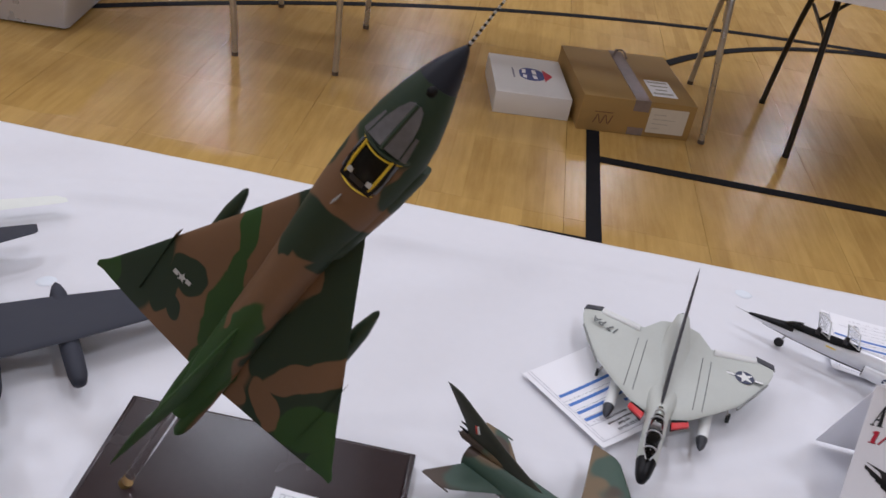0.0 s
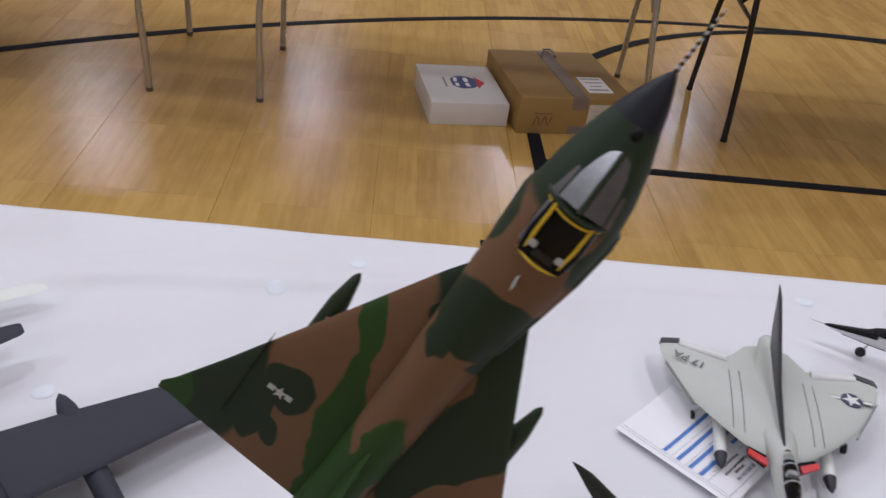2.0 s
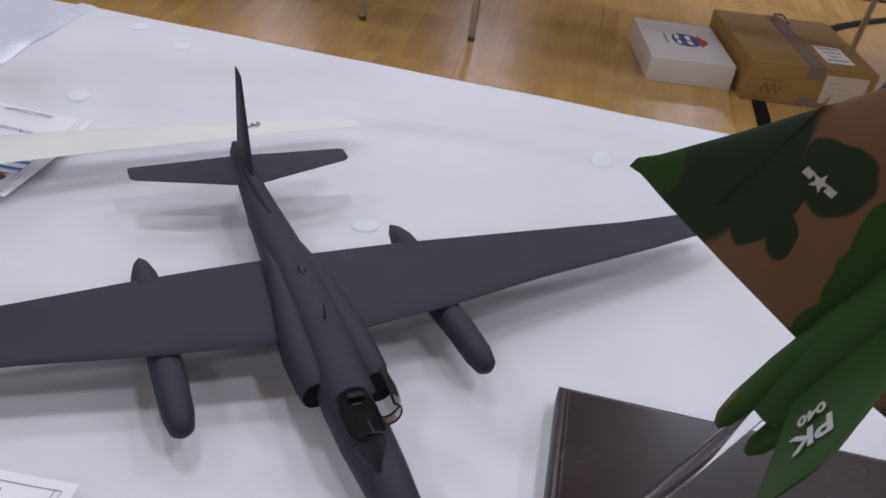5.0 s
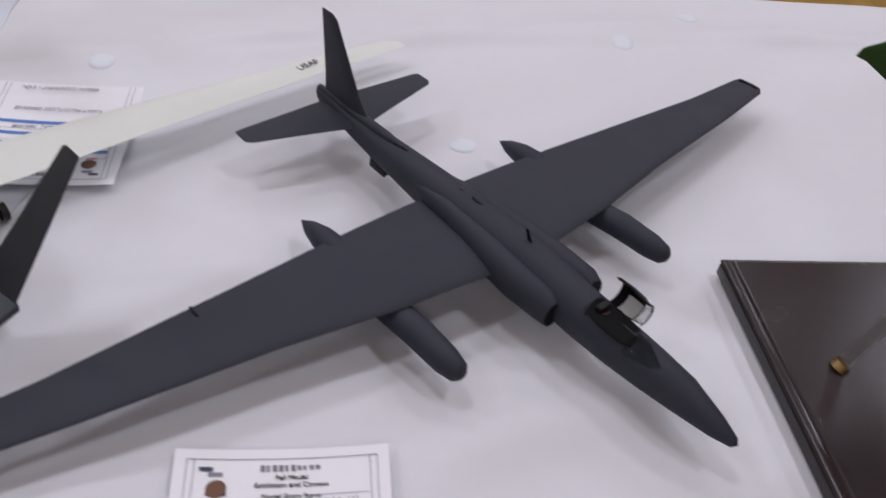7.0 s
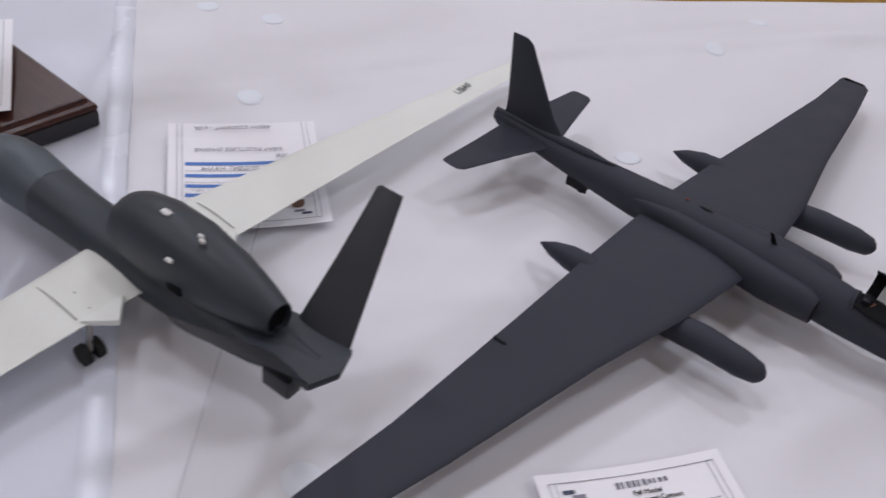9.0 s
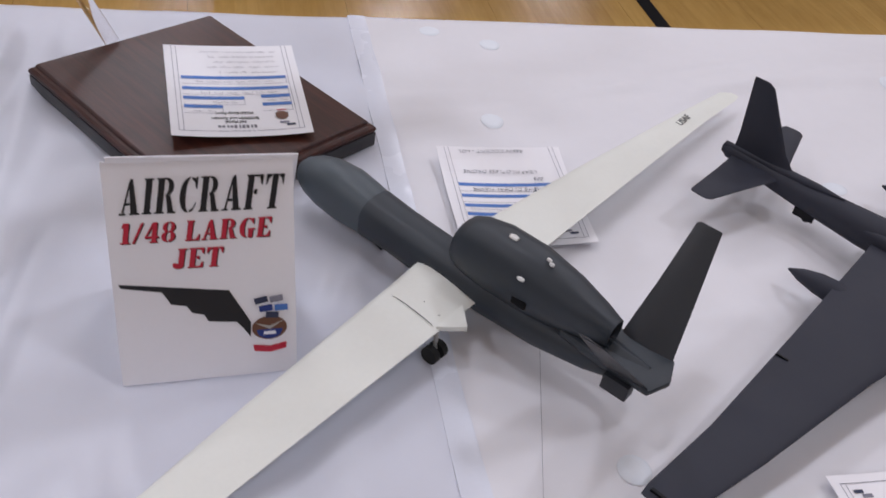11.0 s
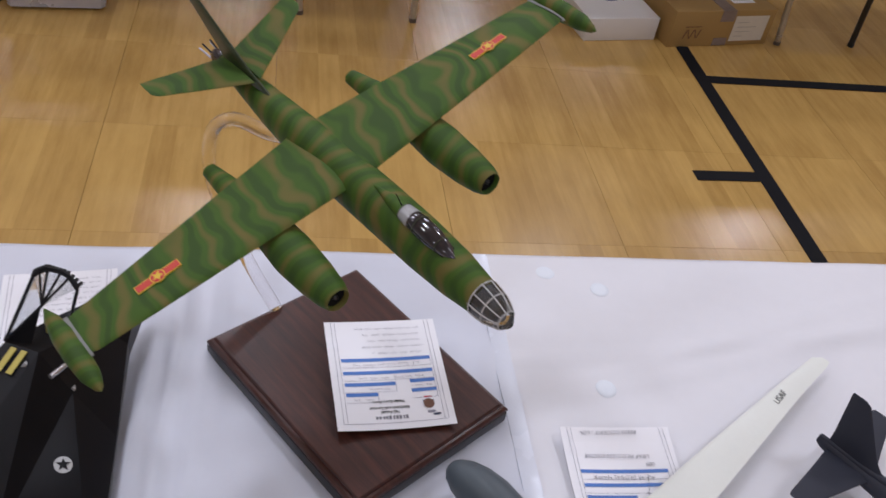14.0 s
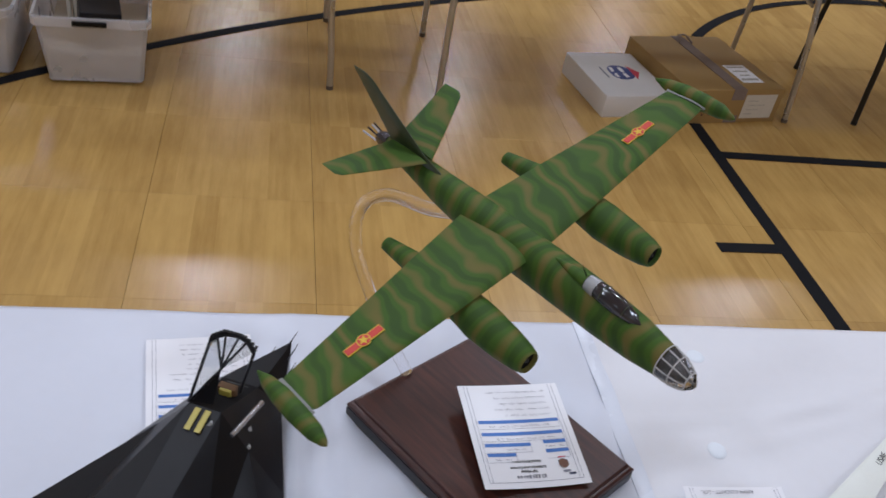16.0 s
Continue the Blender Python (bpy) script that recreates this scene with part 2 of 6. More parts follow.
M = {
    "floor": wood_floor(),
    "joint": surf("floor_joint_dark", (0.17, 0.095, 0.040), 0.6),
    "tape": surf("black_floor_tape", (0.008, 0.008, 0.010), 0.75, var=0.3, scale=6, fine=80, bump=0.2, spec=0.12),
    "wall": surf("painted_wall", (0.46, 0.38, 0.28), 0.7, scale=0.6, fine=30),
    "ceiling": surf("ceiling_paint", (0.58, 0.53, 0.47), 0.8, scale=0.6, fine=30),
    "cloth": cloth("white_vinyl_cloth", (0.766, 0.768, 0.808)),
    "cloth_b": cloth("white_film_cloth", (0.665, 0.690, 0.775), 0.34),
    "dot": surf("pale_round_spot", (0.79, 0.838, 0.902), 0.45, var=0.04),
    "paper": surf("white_card_paper", (0.92, 0.92, 0.96), 0.65, var=0.03, bump=0.03),
    "blue": surf("blue_print", (0.075, 0.20, 0.56), 0.6, var=0.15),
    "ink": surf("grey_print", (0.24, 0.24, 0.30), 0.6),
    "blue_logo": surf("deep_blue_print", (0.015, 0.04, 0.22), 0.45),
    "pen": surf("thin_pen_ink", (0.20, 0.20, 0.24), 0.6),
    "faint_print": surf("faint_grey_print", (0.42, 0.40, 0.36), 0.6),
    "black_ink": surf("black_print", (0.010, 0.010, 0.013), 0.55),
    "red_ink": surf("red_print", (0.55, 0.02, 0.05), 0.55),
    "brown_ink": surf("brown_print", (0.16, 0.07, 0.04), 0.6),
    "walnut": walnut(),
    "base_dark": surf("dark_lacquered_wood", (0.030, 0.020, 0.022), 0.24, var=0.25, scale=12, fine=150, bump=0.03, spec=0.36),
    "base_edge": surf("black_plinth_edge", (0.018, 0.016, 0.018), 0.4),
    "spy_grey": surf("matt_blue_black_paint", (0.029, 0.032, 0.047), 0.62, var=0.13, scale=30, fine=450, bump=0.08, spec=0.35),
    "drone_grey": surf("satin_gunship_grey", (0.037, 0.046, 0.057), 0.45, var=0.14, scale=25, fine=400, bump=0.05, spec=0.4),
    "drone_nose": surf("satin_blue_grey", (0.075, 0.096, 0.113), 0.42, var=0.10, scale=25, fine=400, bump=0.05),
    "drone_fin": surf("satin_charcoal", (0.027, 0.030, 0.036), 0.5, var=0.1, spec=0.4),
    "ivory": surf("ivory_white_paint", (0.81, 0.835, 0.785), 0.45, var=0.06, scale=20, fine=300),
    "white": surf("gloss_white_paint", (0.76, 0.77, 0.76), 0.35, var=0.06),
    "navy_grey": surf("gull_grey_paint", (0.53, 0.555, 0.515), 0.42, var=0.09, scale=30, fine=260),
    "soft_line": surf("soft_panel_line", (0.24, 0.25, 0.24), 0.6),
    "line": surf("dark_panel_line", (0.13, 0.14, 0.14), 0.6),
    "black": surf("satin_black_paint", (0.0042, 0.0042, 0.006), 0.38, var=0.2, spec=0.22),
    # matt black, also on caps that stand in for shade inside intakes and cockpits
    "matt_black": surf("matt_black_and_hollow_shade", (0.006, 0.006, 0.007), 0.8, spec=0.2),
    "dark_top": surf("worn_black_spine_paint", (0.022, 0.023, 0.032), 0.4, var=0.35, scale=90),
    "red": surf("red_lip_paint", (0.60, 0.015, 0.02), 0.35),
    "yellow": surf("yellow_paint", (0.72, 0.50, 0.03), 0.45),
    "gold_film": surf("yellow_caution_strip", (0.50, 0.42, 0.08), 0.4),
    "insignia_red": surf("insignia_red", (0.60, 0.05, 0.03), 0.5),
    "insignia_blue": surf("insignia_blue", (0.03, 0.04, 0.09), 0.5),
    "decal": surf("pale_grey_decal", (0.52, 0.53, 0.53), 0.5),
    "camo_dart": dart_camo(),
    "camo_band": banded_camo("banded_camouflage", False),
    "camo_band_wing": banded_camo("banded_wing_camouflage", True),
    "fin_green": surf("dark_olive_paint", (0.034, 0.050, 0.018), 0.45, var=0.2, scale=30),
    "dart_green": surf("dark_jungle_green_paint", (0.018, 0.035, 0.017), 0.5, var=0.15, spec=0.4),
    "nose_grey": surf("pale_grey_glazing_bar", (0.50, 0.50, 0.49), 0.42),
    "chrome": surf("bright_silver_frame", (0.62, 0.62, 0.64), 0.22, metal=0.8),
    "camo_strike": strike_camo(),
    "strike_fin": surf("dark_mottled_fin_paint", (0.036, 0.040, 0.028), 0.5, var=0.5, scale=45, spec=0.4),
    "nose_inside": surf("mottled_grey_interior", (0.15, 0.15, 0.155), 0.35, var=0.7, scale=120, fine=400),
    # tone of the blocks added to brighten the delta's cockpit
    "cockpit_fill_grey": surf("blue_grey_cockpit_fill", (0.17, 0.19, 0.23), 0.5, var=0.3, scale=150),
    "radome": surf("black_radome", (0.011, 0.013, 0.022), 0.5, var=0.2, spec=0.3),
    "hem": surf("bluish_film_hem", (0.725, 0.760, 0.850), 0.25, var=0.06, scale=12, bump=0.1),
    "bright_silver": surf("bright_silver_paint", (0.70, 0.71, 0.74), 0.32, metal=0.25, var=0.1),
    "steel": surf("worn_grey_steel_tube", (0.52, 0.51, 0.51), 0.30, metal=0.75, var=0.3, scale=8, fine=90),
    "black_leg": surf("black_enamel_tube", (0.012, 0.012, 0.013), 0.35),
    "foot_cap": surf("worn_brown_grey_cap", (0.11, 0.085, 0.07), 0.6, var=0.3, scale=60),
    "rubber": surf("black_rubber", (0.012, 0.012, 0.012), 0.7),
    "metal": surf("light_grey_metal", (0.42, 0.42, 0.42), 0.35, metal=0.7),
    "brass": surf("dull_brass_socket", (0.34, 0.23, 0.10), 0.4, metal=0.9),
    "bubble": surf("dark_reflecting_canopy", (0.030, 0.028, 0.034), 0.06, var=0.3, scale=120, bump=0.0, spec=0.9),
    "seat": surf("brown_seat", (0.16, 0.085, 0.035), 0.6),
    "pale_pane": surf("pale_reflecting_glazing", (0.38, 0.39, 0.40), 0.15, var=0.3, scale=90),
    "canopy": glass("clear_canopy", (0.93, 0.96, 0.97), 0.03, 1.28),
    "clear_pane": glass("thin_clear_pane", (0.97, 0.98, 0.99), 0.02, 1.06),
    "canopy_nose": glass("silvery_clear_glazing", (0.90, 0.91, 0.92), 0.06, 1.35),
    "canopy_dark": glass("smoked_canopy", (0.45, 0.50, 0.52), 0.05, 1.3),
    "screen": surf("smoky_windscreen", (0.105, 0.104, 0.112), 0.22, var=0.45, scale=70, bump=0.0, spec=0.8),
    "faded_red": surf("faded_red_number", (0.20, 0.040, 0.020), 0.5),
    "acrylic": glass("clear_acrylic", (0.97, 0.96, 0.97), 0.12, 1.22),
    "plastic": surf("frosted_clear_plastic", (0.86, 0.86, 0.90), 0.3, var=0.04, scale=6, fine=60, bump=0.0),
    "bin_fill": surf("cream_foam_sheet", (0.72, 0.66, 0.56), 0.7),
    "card_brown": surf("corrugated_cardboard", (0.37, 0.232, 0.080), 0.7, var=0.14, scale=9, fine=120, bump=0.1),
    "box_white": surf("white_glossy_carton", (0.76, 0.75, 0.75), 0.4, var=0.05, scale=8),
    "tape_clear": surf("brown_packing_tape", (0.25, 0.20, 0.185), 0.18, var=0.3, scale=30),
    "label": surf("off_white_label", (0.66, 0.62, 0.54), 0.55, var=0.1, scale=40),
}
M["plastic"].node_tree.nodes["Principled BSDF"].inputs["Transmission Weight"].default_value = 0.5
M["plastic"].node_tree.nodes["Principled BSDF"].inputs["IOR"].default_value = 1.1


# ---- mesh helpers ----
def part(name, bm, material, parent=None, label="", m=None, smooth=40):
    """Links a bmesh as one mesh object, under a thing or a part where one is given."""
    bmesh.ops.recalc_face_normals(bm, faces=bm.faces)
    me = bpy.data.meshes.new(name)
    bm.to_mesh(me)
    bm.free()
    me.materials.append(M[material])
    if smooth:
        me.shade_smooth()
        me.set_sharp_from_angle(angle=radians(smooth))
    ob = new(name, me)
    ob.parent = parent
    m = Matrix() if m is None else m
    ob.matrix_basis = m if parent else REAL @ m
    if label:
        ob["label"] = label
    return ob


def thing(name, m, label, category, group="", kind=""):
    ob = new(name)
    ob.matrix_basis = REAL @ m
    return tagged(ob, label, category, group, kind)


def axes(o, f, y):
    """A pose at o whose x runs along f and whose y lies nearest to y."""
    f, y = Vector(f).normalized(), Vector(y)
    y = (y - f * y.dot(f)).normalized()
    z = f.cross(y)
    return Matrix(((f.x, y.x, z.x, o[0]), (f.y, y.y, z.y, o[1]), (f.z, y.z, z.z, o[2]), (0, 0, 0, 1)))


def loft(rings, close=True):
    bm = bmesh.new()
    rows = [[bm.verts.new(p) for p in r] for r in rings]
    n = len(rows[0])
    for a, b in zip(rows, rows[1:]):
        for i in range(n):
            j = (i + 1) % n
            bm.faces.new((a[i], a[j], b[j], b[i]))
    if close:
        bm.faces.new(rows[0])
        bm.faces.new(rows[-1])
    bmesh.ops.remove_doubles(bm, verts=bm.verts, dist=1e-6)
    return bm


def oval(x, w, h, zc=0.0, yc=0.0, p=2.0, n=20):
    pts = []
    for i in range(n):
        a = 2 * math.pi * i / n
        c, s = math.cos(a), math.sin(a)
        pts.append((x, yc + w * math.copysign(abs(c) ** (2 / p), c), zc + h * math.copysign(abs(s) ** (2 / p), s)))
    return pts


def hull(stations, n=20, p=2.0):
    """A body along x: (x, half width, half height, z[, y])."""
    return loft([oval(s[0], max(s[1], 1e-4), max(s[2], 1e-4), s[3], s[4] if len(s) > 4 else 0.0, p, n) for s in stations])


FOIL = ((0.0, 0.0), (0.02, 0.30), (0.08, 0.62), (0.22, 0.95), (0.40, 1.0), (0.65, 0.72), (0.88, 0.28), (1.0, 0.06))


def foil(stations, upright=False):
    """A wing: (span place, x of the leading edge, x of the trailing edge, height, thickness) from root to tip."""
    rings = []
    for s, xl, xt, h, t in stations:
        r = [(xl + (xt - xl) * c, h + t * k / 2) for c, k in FOIL] + [(xl + (xt - xl) * c, h - t * k / 2) for c, k in FOIL[::-1][:-1]]
        rings.append([(x, q, s) if upright else (x, s, q) for x, q in r])
    return loft(rings)


def tube(pts, r, n=10):
    """A round bar along points; r is one radius, or one for each point."""
    pts = [Vector(p) for p in pts]
    rs = r if isinstance(r, (list, tuple)) else [r] * len(pts)
    rings = []
    side = None
    for i, p in enumerate(pts):
        d = (pts[min(i + 1, len(pts) - 1)] - pts[max(i - 1, 0)]).normalized()
        if side is None:
            side = d.orthogonal().normalized()
        side = (side - d * side.dot(d)).normalized()
        up = d.cross(side)
        rings.append([p + (side * math.cos(2 * math.pi * k / n) + up * math.sin(2 * math.pi * k / n)) * rs[i] for k in range(n)])
    return loft(rings)


def bend(pts, steps=8):
    """A smooth line through points."""
    pts = [Vector(p) for p in pts]
    ext = [2 * pts[0] - pts[1], *pts, 2 * pts[-1] - pts[-2]]
    out = []
    for a, b, c, d in zip(ext, ext[1:], ext[2:], ext[3:]):
        for k in range(steps):
            t = k / steps
            out.append(0.5 * (2 * b + (c - a) * t + (2 * a - 5 * b + 4 * c - d) * t * t + (3 * b - a - 3 * c + d) * t ** 3))
    return out + [pts[-1]]


def slab(poly, z0, z1, bevel=0.0):
    """An upright prism over a polygon."""
    bm = bmesh.new()
    lo = [bm.verts.new((x, y, z0)) for x, y in poly]
    hi = [bm.verts.new((x, y, z1)) for x, y in poly]
    n = len(poly)
    for i in range(n):
        bm.faces.new((lo[i], lo[(i + 1) % n], hi[(i + 1) % n], hi[i]))
    bm.faces.new(hi)
    bm.faces.new(lo[::-1])
    if bevel:
        bmesh.ops.bevel(bm, geom=list(bm.edges), offset=bevel, segments=2, affect="EDGES", profile=0.6)
    return bm


def box(x0, y0, z0, x1, y1, z1, bevel=0.0):
    return slab([(x0, y0), (x1, y0), (x1, y1), (x0, y1)], z0, z1, bevel)


def sheet(rings, thick=0.0005):
    """A thin open shell over rows of points."""
    bm = bmesh.new()
    rows = [[bm.verts.new(p) for p in r] for r in rings]
    for a, b in zip(rows, rows[1:]):
        for i in range(len(a) - 1):
            bm.faces.new((a[i], a[i + 1], b[i + 1], b[i]))
    bmesh.ops.solidify(bm, geom=list(bm.faces), thickness=thick)
    return bm


def join(*bms):
    out = bmesh.new()
    for b in bms:
        me = bpy.data.meshes.new("scratch")
        b.to_mesh(me)
        b.free()
        out.from_mesh(me)
        bpy.data.meshes.remove(me)
    return out


def moved(bm, m):
    bmesh.ops.transform(bm, matrix=m, verts=bm.verts)
    return bm


def circle(x, y, r, n=24):
    return [(x + r * math.cos(2 * math.pi * i / n), y + r * math.sin(2 * math.pi * i / n)) for i in range(n)]


def star(x, y, r, turn=90.0):
    return [(x + (r if i % 2 == 0 else r * 0.4) * math.cos(radians(turn + 36 * i)), y + (r if i % 2 == 0 else r * 0.4) * math.sin(radians(turn + 36 * i))) for i in range(10)]


def rect(x, y, w, h, turn=0.0):
    c, s = math.cos(radians(turn)), math.sin(radians(turn))
    return [(x + c * a - s * b, y + s * a + c * b) for a, b in ((-w / 2, -h / 2), (w / 2, -h / 2), (w / 2, h / 2), (-w / 2, h / 2))]


def lettering(name, words, size, material, parent, m, shear=0.0, stretch=1.0, bold=0.0, label=""):
    """Words in the built-in letters, as a mesh."""
    cu = bpy.data.curves.new(name, "FONT")
    cu.body, cu.size, cu.align_x, cu.align_y, cu.shear, cu.offset = words, size, "CENTER", "CENTER", shear, bold
    cu.extrude = 0.0002
    tmp = new("scratch", cu)
    me = bpy.data.meshes.new_from_object(tmp)
    bpy.data.objects.remove(tmp)
    me.materials.clear()
    me.materials.append(M[material])
    ob = new(name, me)
    ob.parent = parent
    ob.matrix_basis = m @ Matrix.Diagonal((stretch, 1, 1, 1))
    if label:
        ob["label"] = label
    return ob


# ---- hall ----
X0, X1, Y0, Y1 = -16.0, 12.0, -12.0, 25.0
floor = tagged(part("floor", box(X0, Y0, FLOOR - 0.12, X1, Y1, FLOOR - 0.012), "joint"), "varnished maple gymnasium floor in square panels", "floor", kind="structure")
for nm, b in (("wall_west", (X0 - 0.2, Y0, FLOOR, X0, Y1, CEILING)), ("wall_east", (X1, Y0, FLOOR, X1 + 0.2, Y1, CEILING)),
              ("wall_south", (X0, Y0 - 0.2, FLOOR, X1, Y0, CEILING)), ("wall_north", (X0, Y1, FLOOR, X1, Y1 + 0.2, CEILING))):
    tagged(part(nm, box(b[0], b[1], b[2] - 0.12, b[3], b[4], b[5]), "wall"), "plain painted gymnasium wall", "wall", kind="structure")
tagged(part("ceiling", box(X0, Y0, CEILING, X1, Y1, CEILING + 0.2), "ceiling"), "plain grey gymnasium ceiling", "ceiling", kind="structure")

for i, (x, y) in enumerate(LAMPS):
    lt = thing("ceiling_light", pose(x, y, CEILING), "white metal high-bay lamp on the gymnasium ceiling", "lamp", "ceiling lights")
    part("housing", box(-0.45, -0.30, -0.16, 0.45, 0.30, 0.0, 0.02), "white", lt)
    la = bpy.data.lights.new("high_bay_lamp", "AREA")
    la.shape, la.size, la.size_y, la.energy = "RECTANGLE", 0.8 * UNIT, 0.75 * UNIT, LAMP_WATTS
    la.color = (0.935, 0.965, 1.13)
    lo = new("lamp", la)
    lo.matrix_basis = Matrix.Translation(REAL @ Vector((x, y, CEILING - 0.17)))


# ---- court markings ----
def ribbon(pts, w, z=0.0):
    """A flat tape of width w along points."""
    pts = [Vector((p[0], p[1], 0)) for p in pts]
    bm = bmesh.new()
    prev = None
    for i, p in enumerate(pts):
        d = (pts[min(i + 1, len(pts) - 1)] - pts[max(i - 1, 0)]).normalized()
        s = Vector((-d.y, d.x, 0)) * w / 2
        row = [bm.verts.new(p + s + Vector((0, 0, z))), bm.verts.new(p - s + Vector((0, 0, z)))]
        if prev:
            bm.faces.new((prev[0], row[0], row[1], prev[1]))
        prev = row
    g = bmesh.ops.extrude_face_region(bm, geom=list(bm.faces))
    bmesh.ops.translate(bm, verts=[v for v in g["geom"] if isinstance(v, bmesh.types.BMVert)], vec=(0, 0, 0.0012))
    return bm


def arc(cx, cy, r, a0, a1, n=60):
    return [(cx + r * math.cos(radians(a0 + (a1 - a0) * i / n)), cy + r * math.sin(radians(a0 + (a1 - a0) * i / n))) for i in range(n + 1)]


for nm, pts, w, z in (("lane_line", [(0.376, 0.9), (0.392, 3.46)], 0.054, 0.001),
                      ("cross_line", [(0.417, 3.208), (4.5, 3.290)], 0.052, 0.0015),
                      ("hash_mark", [(0.135, 2.580), (0.360, 2.586)], 0.052, 0.0015),
                      ("long_arc", arc(2.719, -2.076, 7.379, 60, 150), 0.052, 0.001),
                      ("short_arc", arc(2.475, 3.132, 2.133, 80, 143), 0.052, 0.003)):
    tagged(part(nm, ribbon(pts, w, FLOOR + z), "tape", smooth=0), "black painted court line on the floor", "floor line", "court lines", kind="structure")


# ---- tables ----
# where a plinth or a card presses the cloth flat: centre and half size
PRESSED = [(-1.1012, 1.0276, 0.135, 0.135), (-0.1700, 0.6260, 0.158, 0.125), (-0.6325, 0.5175, 0.064, 0.072), (-0.8316, 0.896, 0.064, 0.072), (0.168, 0.905, 0.085, 0.085), (0.542, 1.103, 0.062, 0.078), (-1.4130, 1.105, 0.066, 0.094), (-1.0945, 0.7555, 0.065, 0.060)]


def cloth_height(x, y, seed, folds, lift=0.0018):
    h = lift * noise.noise((x * 3.1 + seed, y * 4.3, 0.3)) + 0.6 * lift * noise.noise((x * 9 + seed, y * 7, 1.3))
    flat = min(1.0, max(0.1, (FAR - 0.01 - y) / 0.10))
    for cx, cy, hw, hd in PRESSED:
        flat *= min(1.0, max(0.0, math.hypot(max(abs(x - cx) - hw, 0.0), max(abs(y - cy) - hd, 0.0)) / 0.05))
    for fx, fy, a, hh, w in folds:
        d = (x - fx) * math.sin(radians(a)) - (y - fy) * math.cos(radians(a)) + 0.01 * noise.noise((x * 4, y * 4, fx))
        h += hh * flat * math.exp(-(d / w) ** 2)
    return h


def cloth_sheet(x0, x1, y0, y1, z, drop, seed, folds=(), nx=90, ny=44):
    """A cloth over a table top: gently uneven, with creases (x, y, angle, height, width), hanging over the edges."""
    bm = bmesh.new()
    us = [x0 + (x1 - x0) * i / nx for i in range(nx + 1)]
    vs = [y0 + (y1 - y0) * j / ny for j in range(ny + 1)]
    hang = [0.25, 0.6, 1.0]
    height = lambda x, y: cloth_height(x, y, seed, folds)
    grid = []
    rows = [(y0 - 0.006, -drop * k) for k in hang[::-1]] + [(v, 0.0) for v in vs] + [(y1 + 0.006, -drop * k) for k in hang]
    for y, dz in rows:
        row = []
        for x in us:
            yy, zz = y, z + height(x, min(max(y, y0), y1)) + dz
            if dz:
                yy += math.copysign(0.010 * (1 + noise.noise((x * 6, seed, 2))) * (-dz / max(drop, 0.01)), y - (y0 + y1) / 2)
            else:
                zz -= 0.0022 * (y > y1 - 1e-6 or y < y0 + 1e-6)
            row.append(bm.verts.new((x, yy, zz)))
        grid.append(row)
    for a, b in zip(grid, grid[1:]):
        for i in range(nx):
            bm.faces.new((a[i], a[i + 1], b[i + 1], b[i]))
    for side in (0, nx):
        low = []
        for row in grid:
            v = row[side].co
            low.append(bm.verts.new((v.x + (0.006 if side else -0.006), v.y, min(v.z, z) - drop if abs(v.z - z) < 0.01 else v.z)))
        for (a, b), (c, d) in zip(zip(grid, grid[1:]), zip(low, low[1:])):
            bm.faces.new((a[side], b[side], d, c))
    return bm


def folding_table(x0, x1, y0, y1, legs, metal, label, top=0.735):
    top -= FLOOR
    t = thing("folding_table", pose((x0 + x1) / 2, (y0 + y1) / 2, FLOOR), label, "table", "folding tables")
    cx, cy = (x0 + x1) / 2, (y0 + y1) / 2
    part("tabletop", box(x0 - cx, y0 - cy, top - 0.03, x1 - cx, y1 - cy, top, 0.004), "plastic_top", t)
    for fx, fy, kx, tx in legs:
        pts = [(fx - cx, fy - cy, 0.0), (fx + kx * 0.25 - cx, fy - cy, 0.13), (fx + kx - cx, fy - cy, 0.42), (tx - cx, fy - cy + (0.10 if fy < cy else -0.10), top - 0.05)]
        leg = part("leg", tube(bend(pts, 6), 0.0125, 12), metal, t)
        part("foot_cap", tube([(fx - cx, fy - cy, 0.0), (fx - cx, fy - cy, 0.016)], 0.0138, 12), "foot_cap" if metal == "steel" else "rubber", leg)
    for s in (-1, 1):
        lx = [l for l in legs if (l[0] - cx) * s > 0]
        if len(lx) == 2:
            part("leg_brace", tube([(lx[0][3] - cx, lx[0][1] + 0.10 - cy, top - 0.07), (lx[1][3] - cx, lx[1][1] - 0.10 - cy, top - 0.07)], 0.011, 10), metal, t)
            near, far = (Vector((f[0] + 0.62 * (f[3] - f[0]) + 0.4 * f[2] - cx, f[1] - cy + k * 0.05, 0.50)) for f, k in zip(lx, (1, -1)))
            part("leg_link", tube([near, far], 0.008, 10), metal, t)
            part("fold_strut", tube([(near + far) / 2, (lx[0][3] - cx - s * 0.30, 0, top - 0.035)], 0.008, 10), metal, t)
    return t


M["plastic_top"] = surf("grey_table_top", (0.45, 0.44, 0.43), 0.5)
TOP = 0.7385
NEAR, FAR = 0.36, 1.250
folding_table(-0.93, 1.30, NEAR + 0.01, FAR - 0.01, [(-0.70, 0.50, 0, -0.70), (-0.70, 1.11, 0, -0.70), (1.05, 0.50, 0, 1.05), (1.05, 1.11, 0, 1.05)], "steel", "long folding display table under a white cloth", TOP - 0.004)
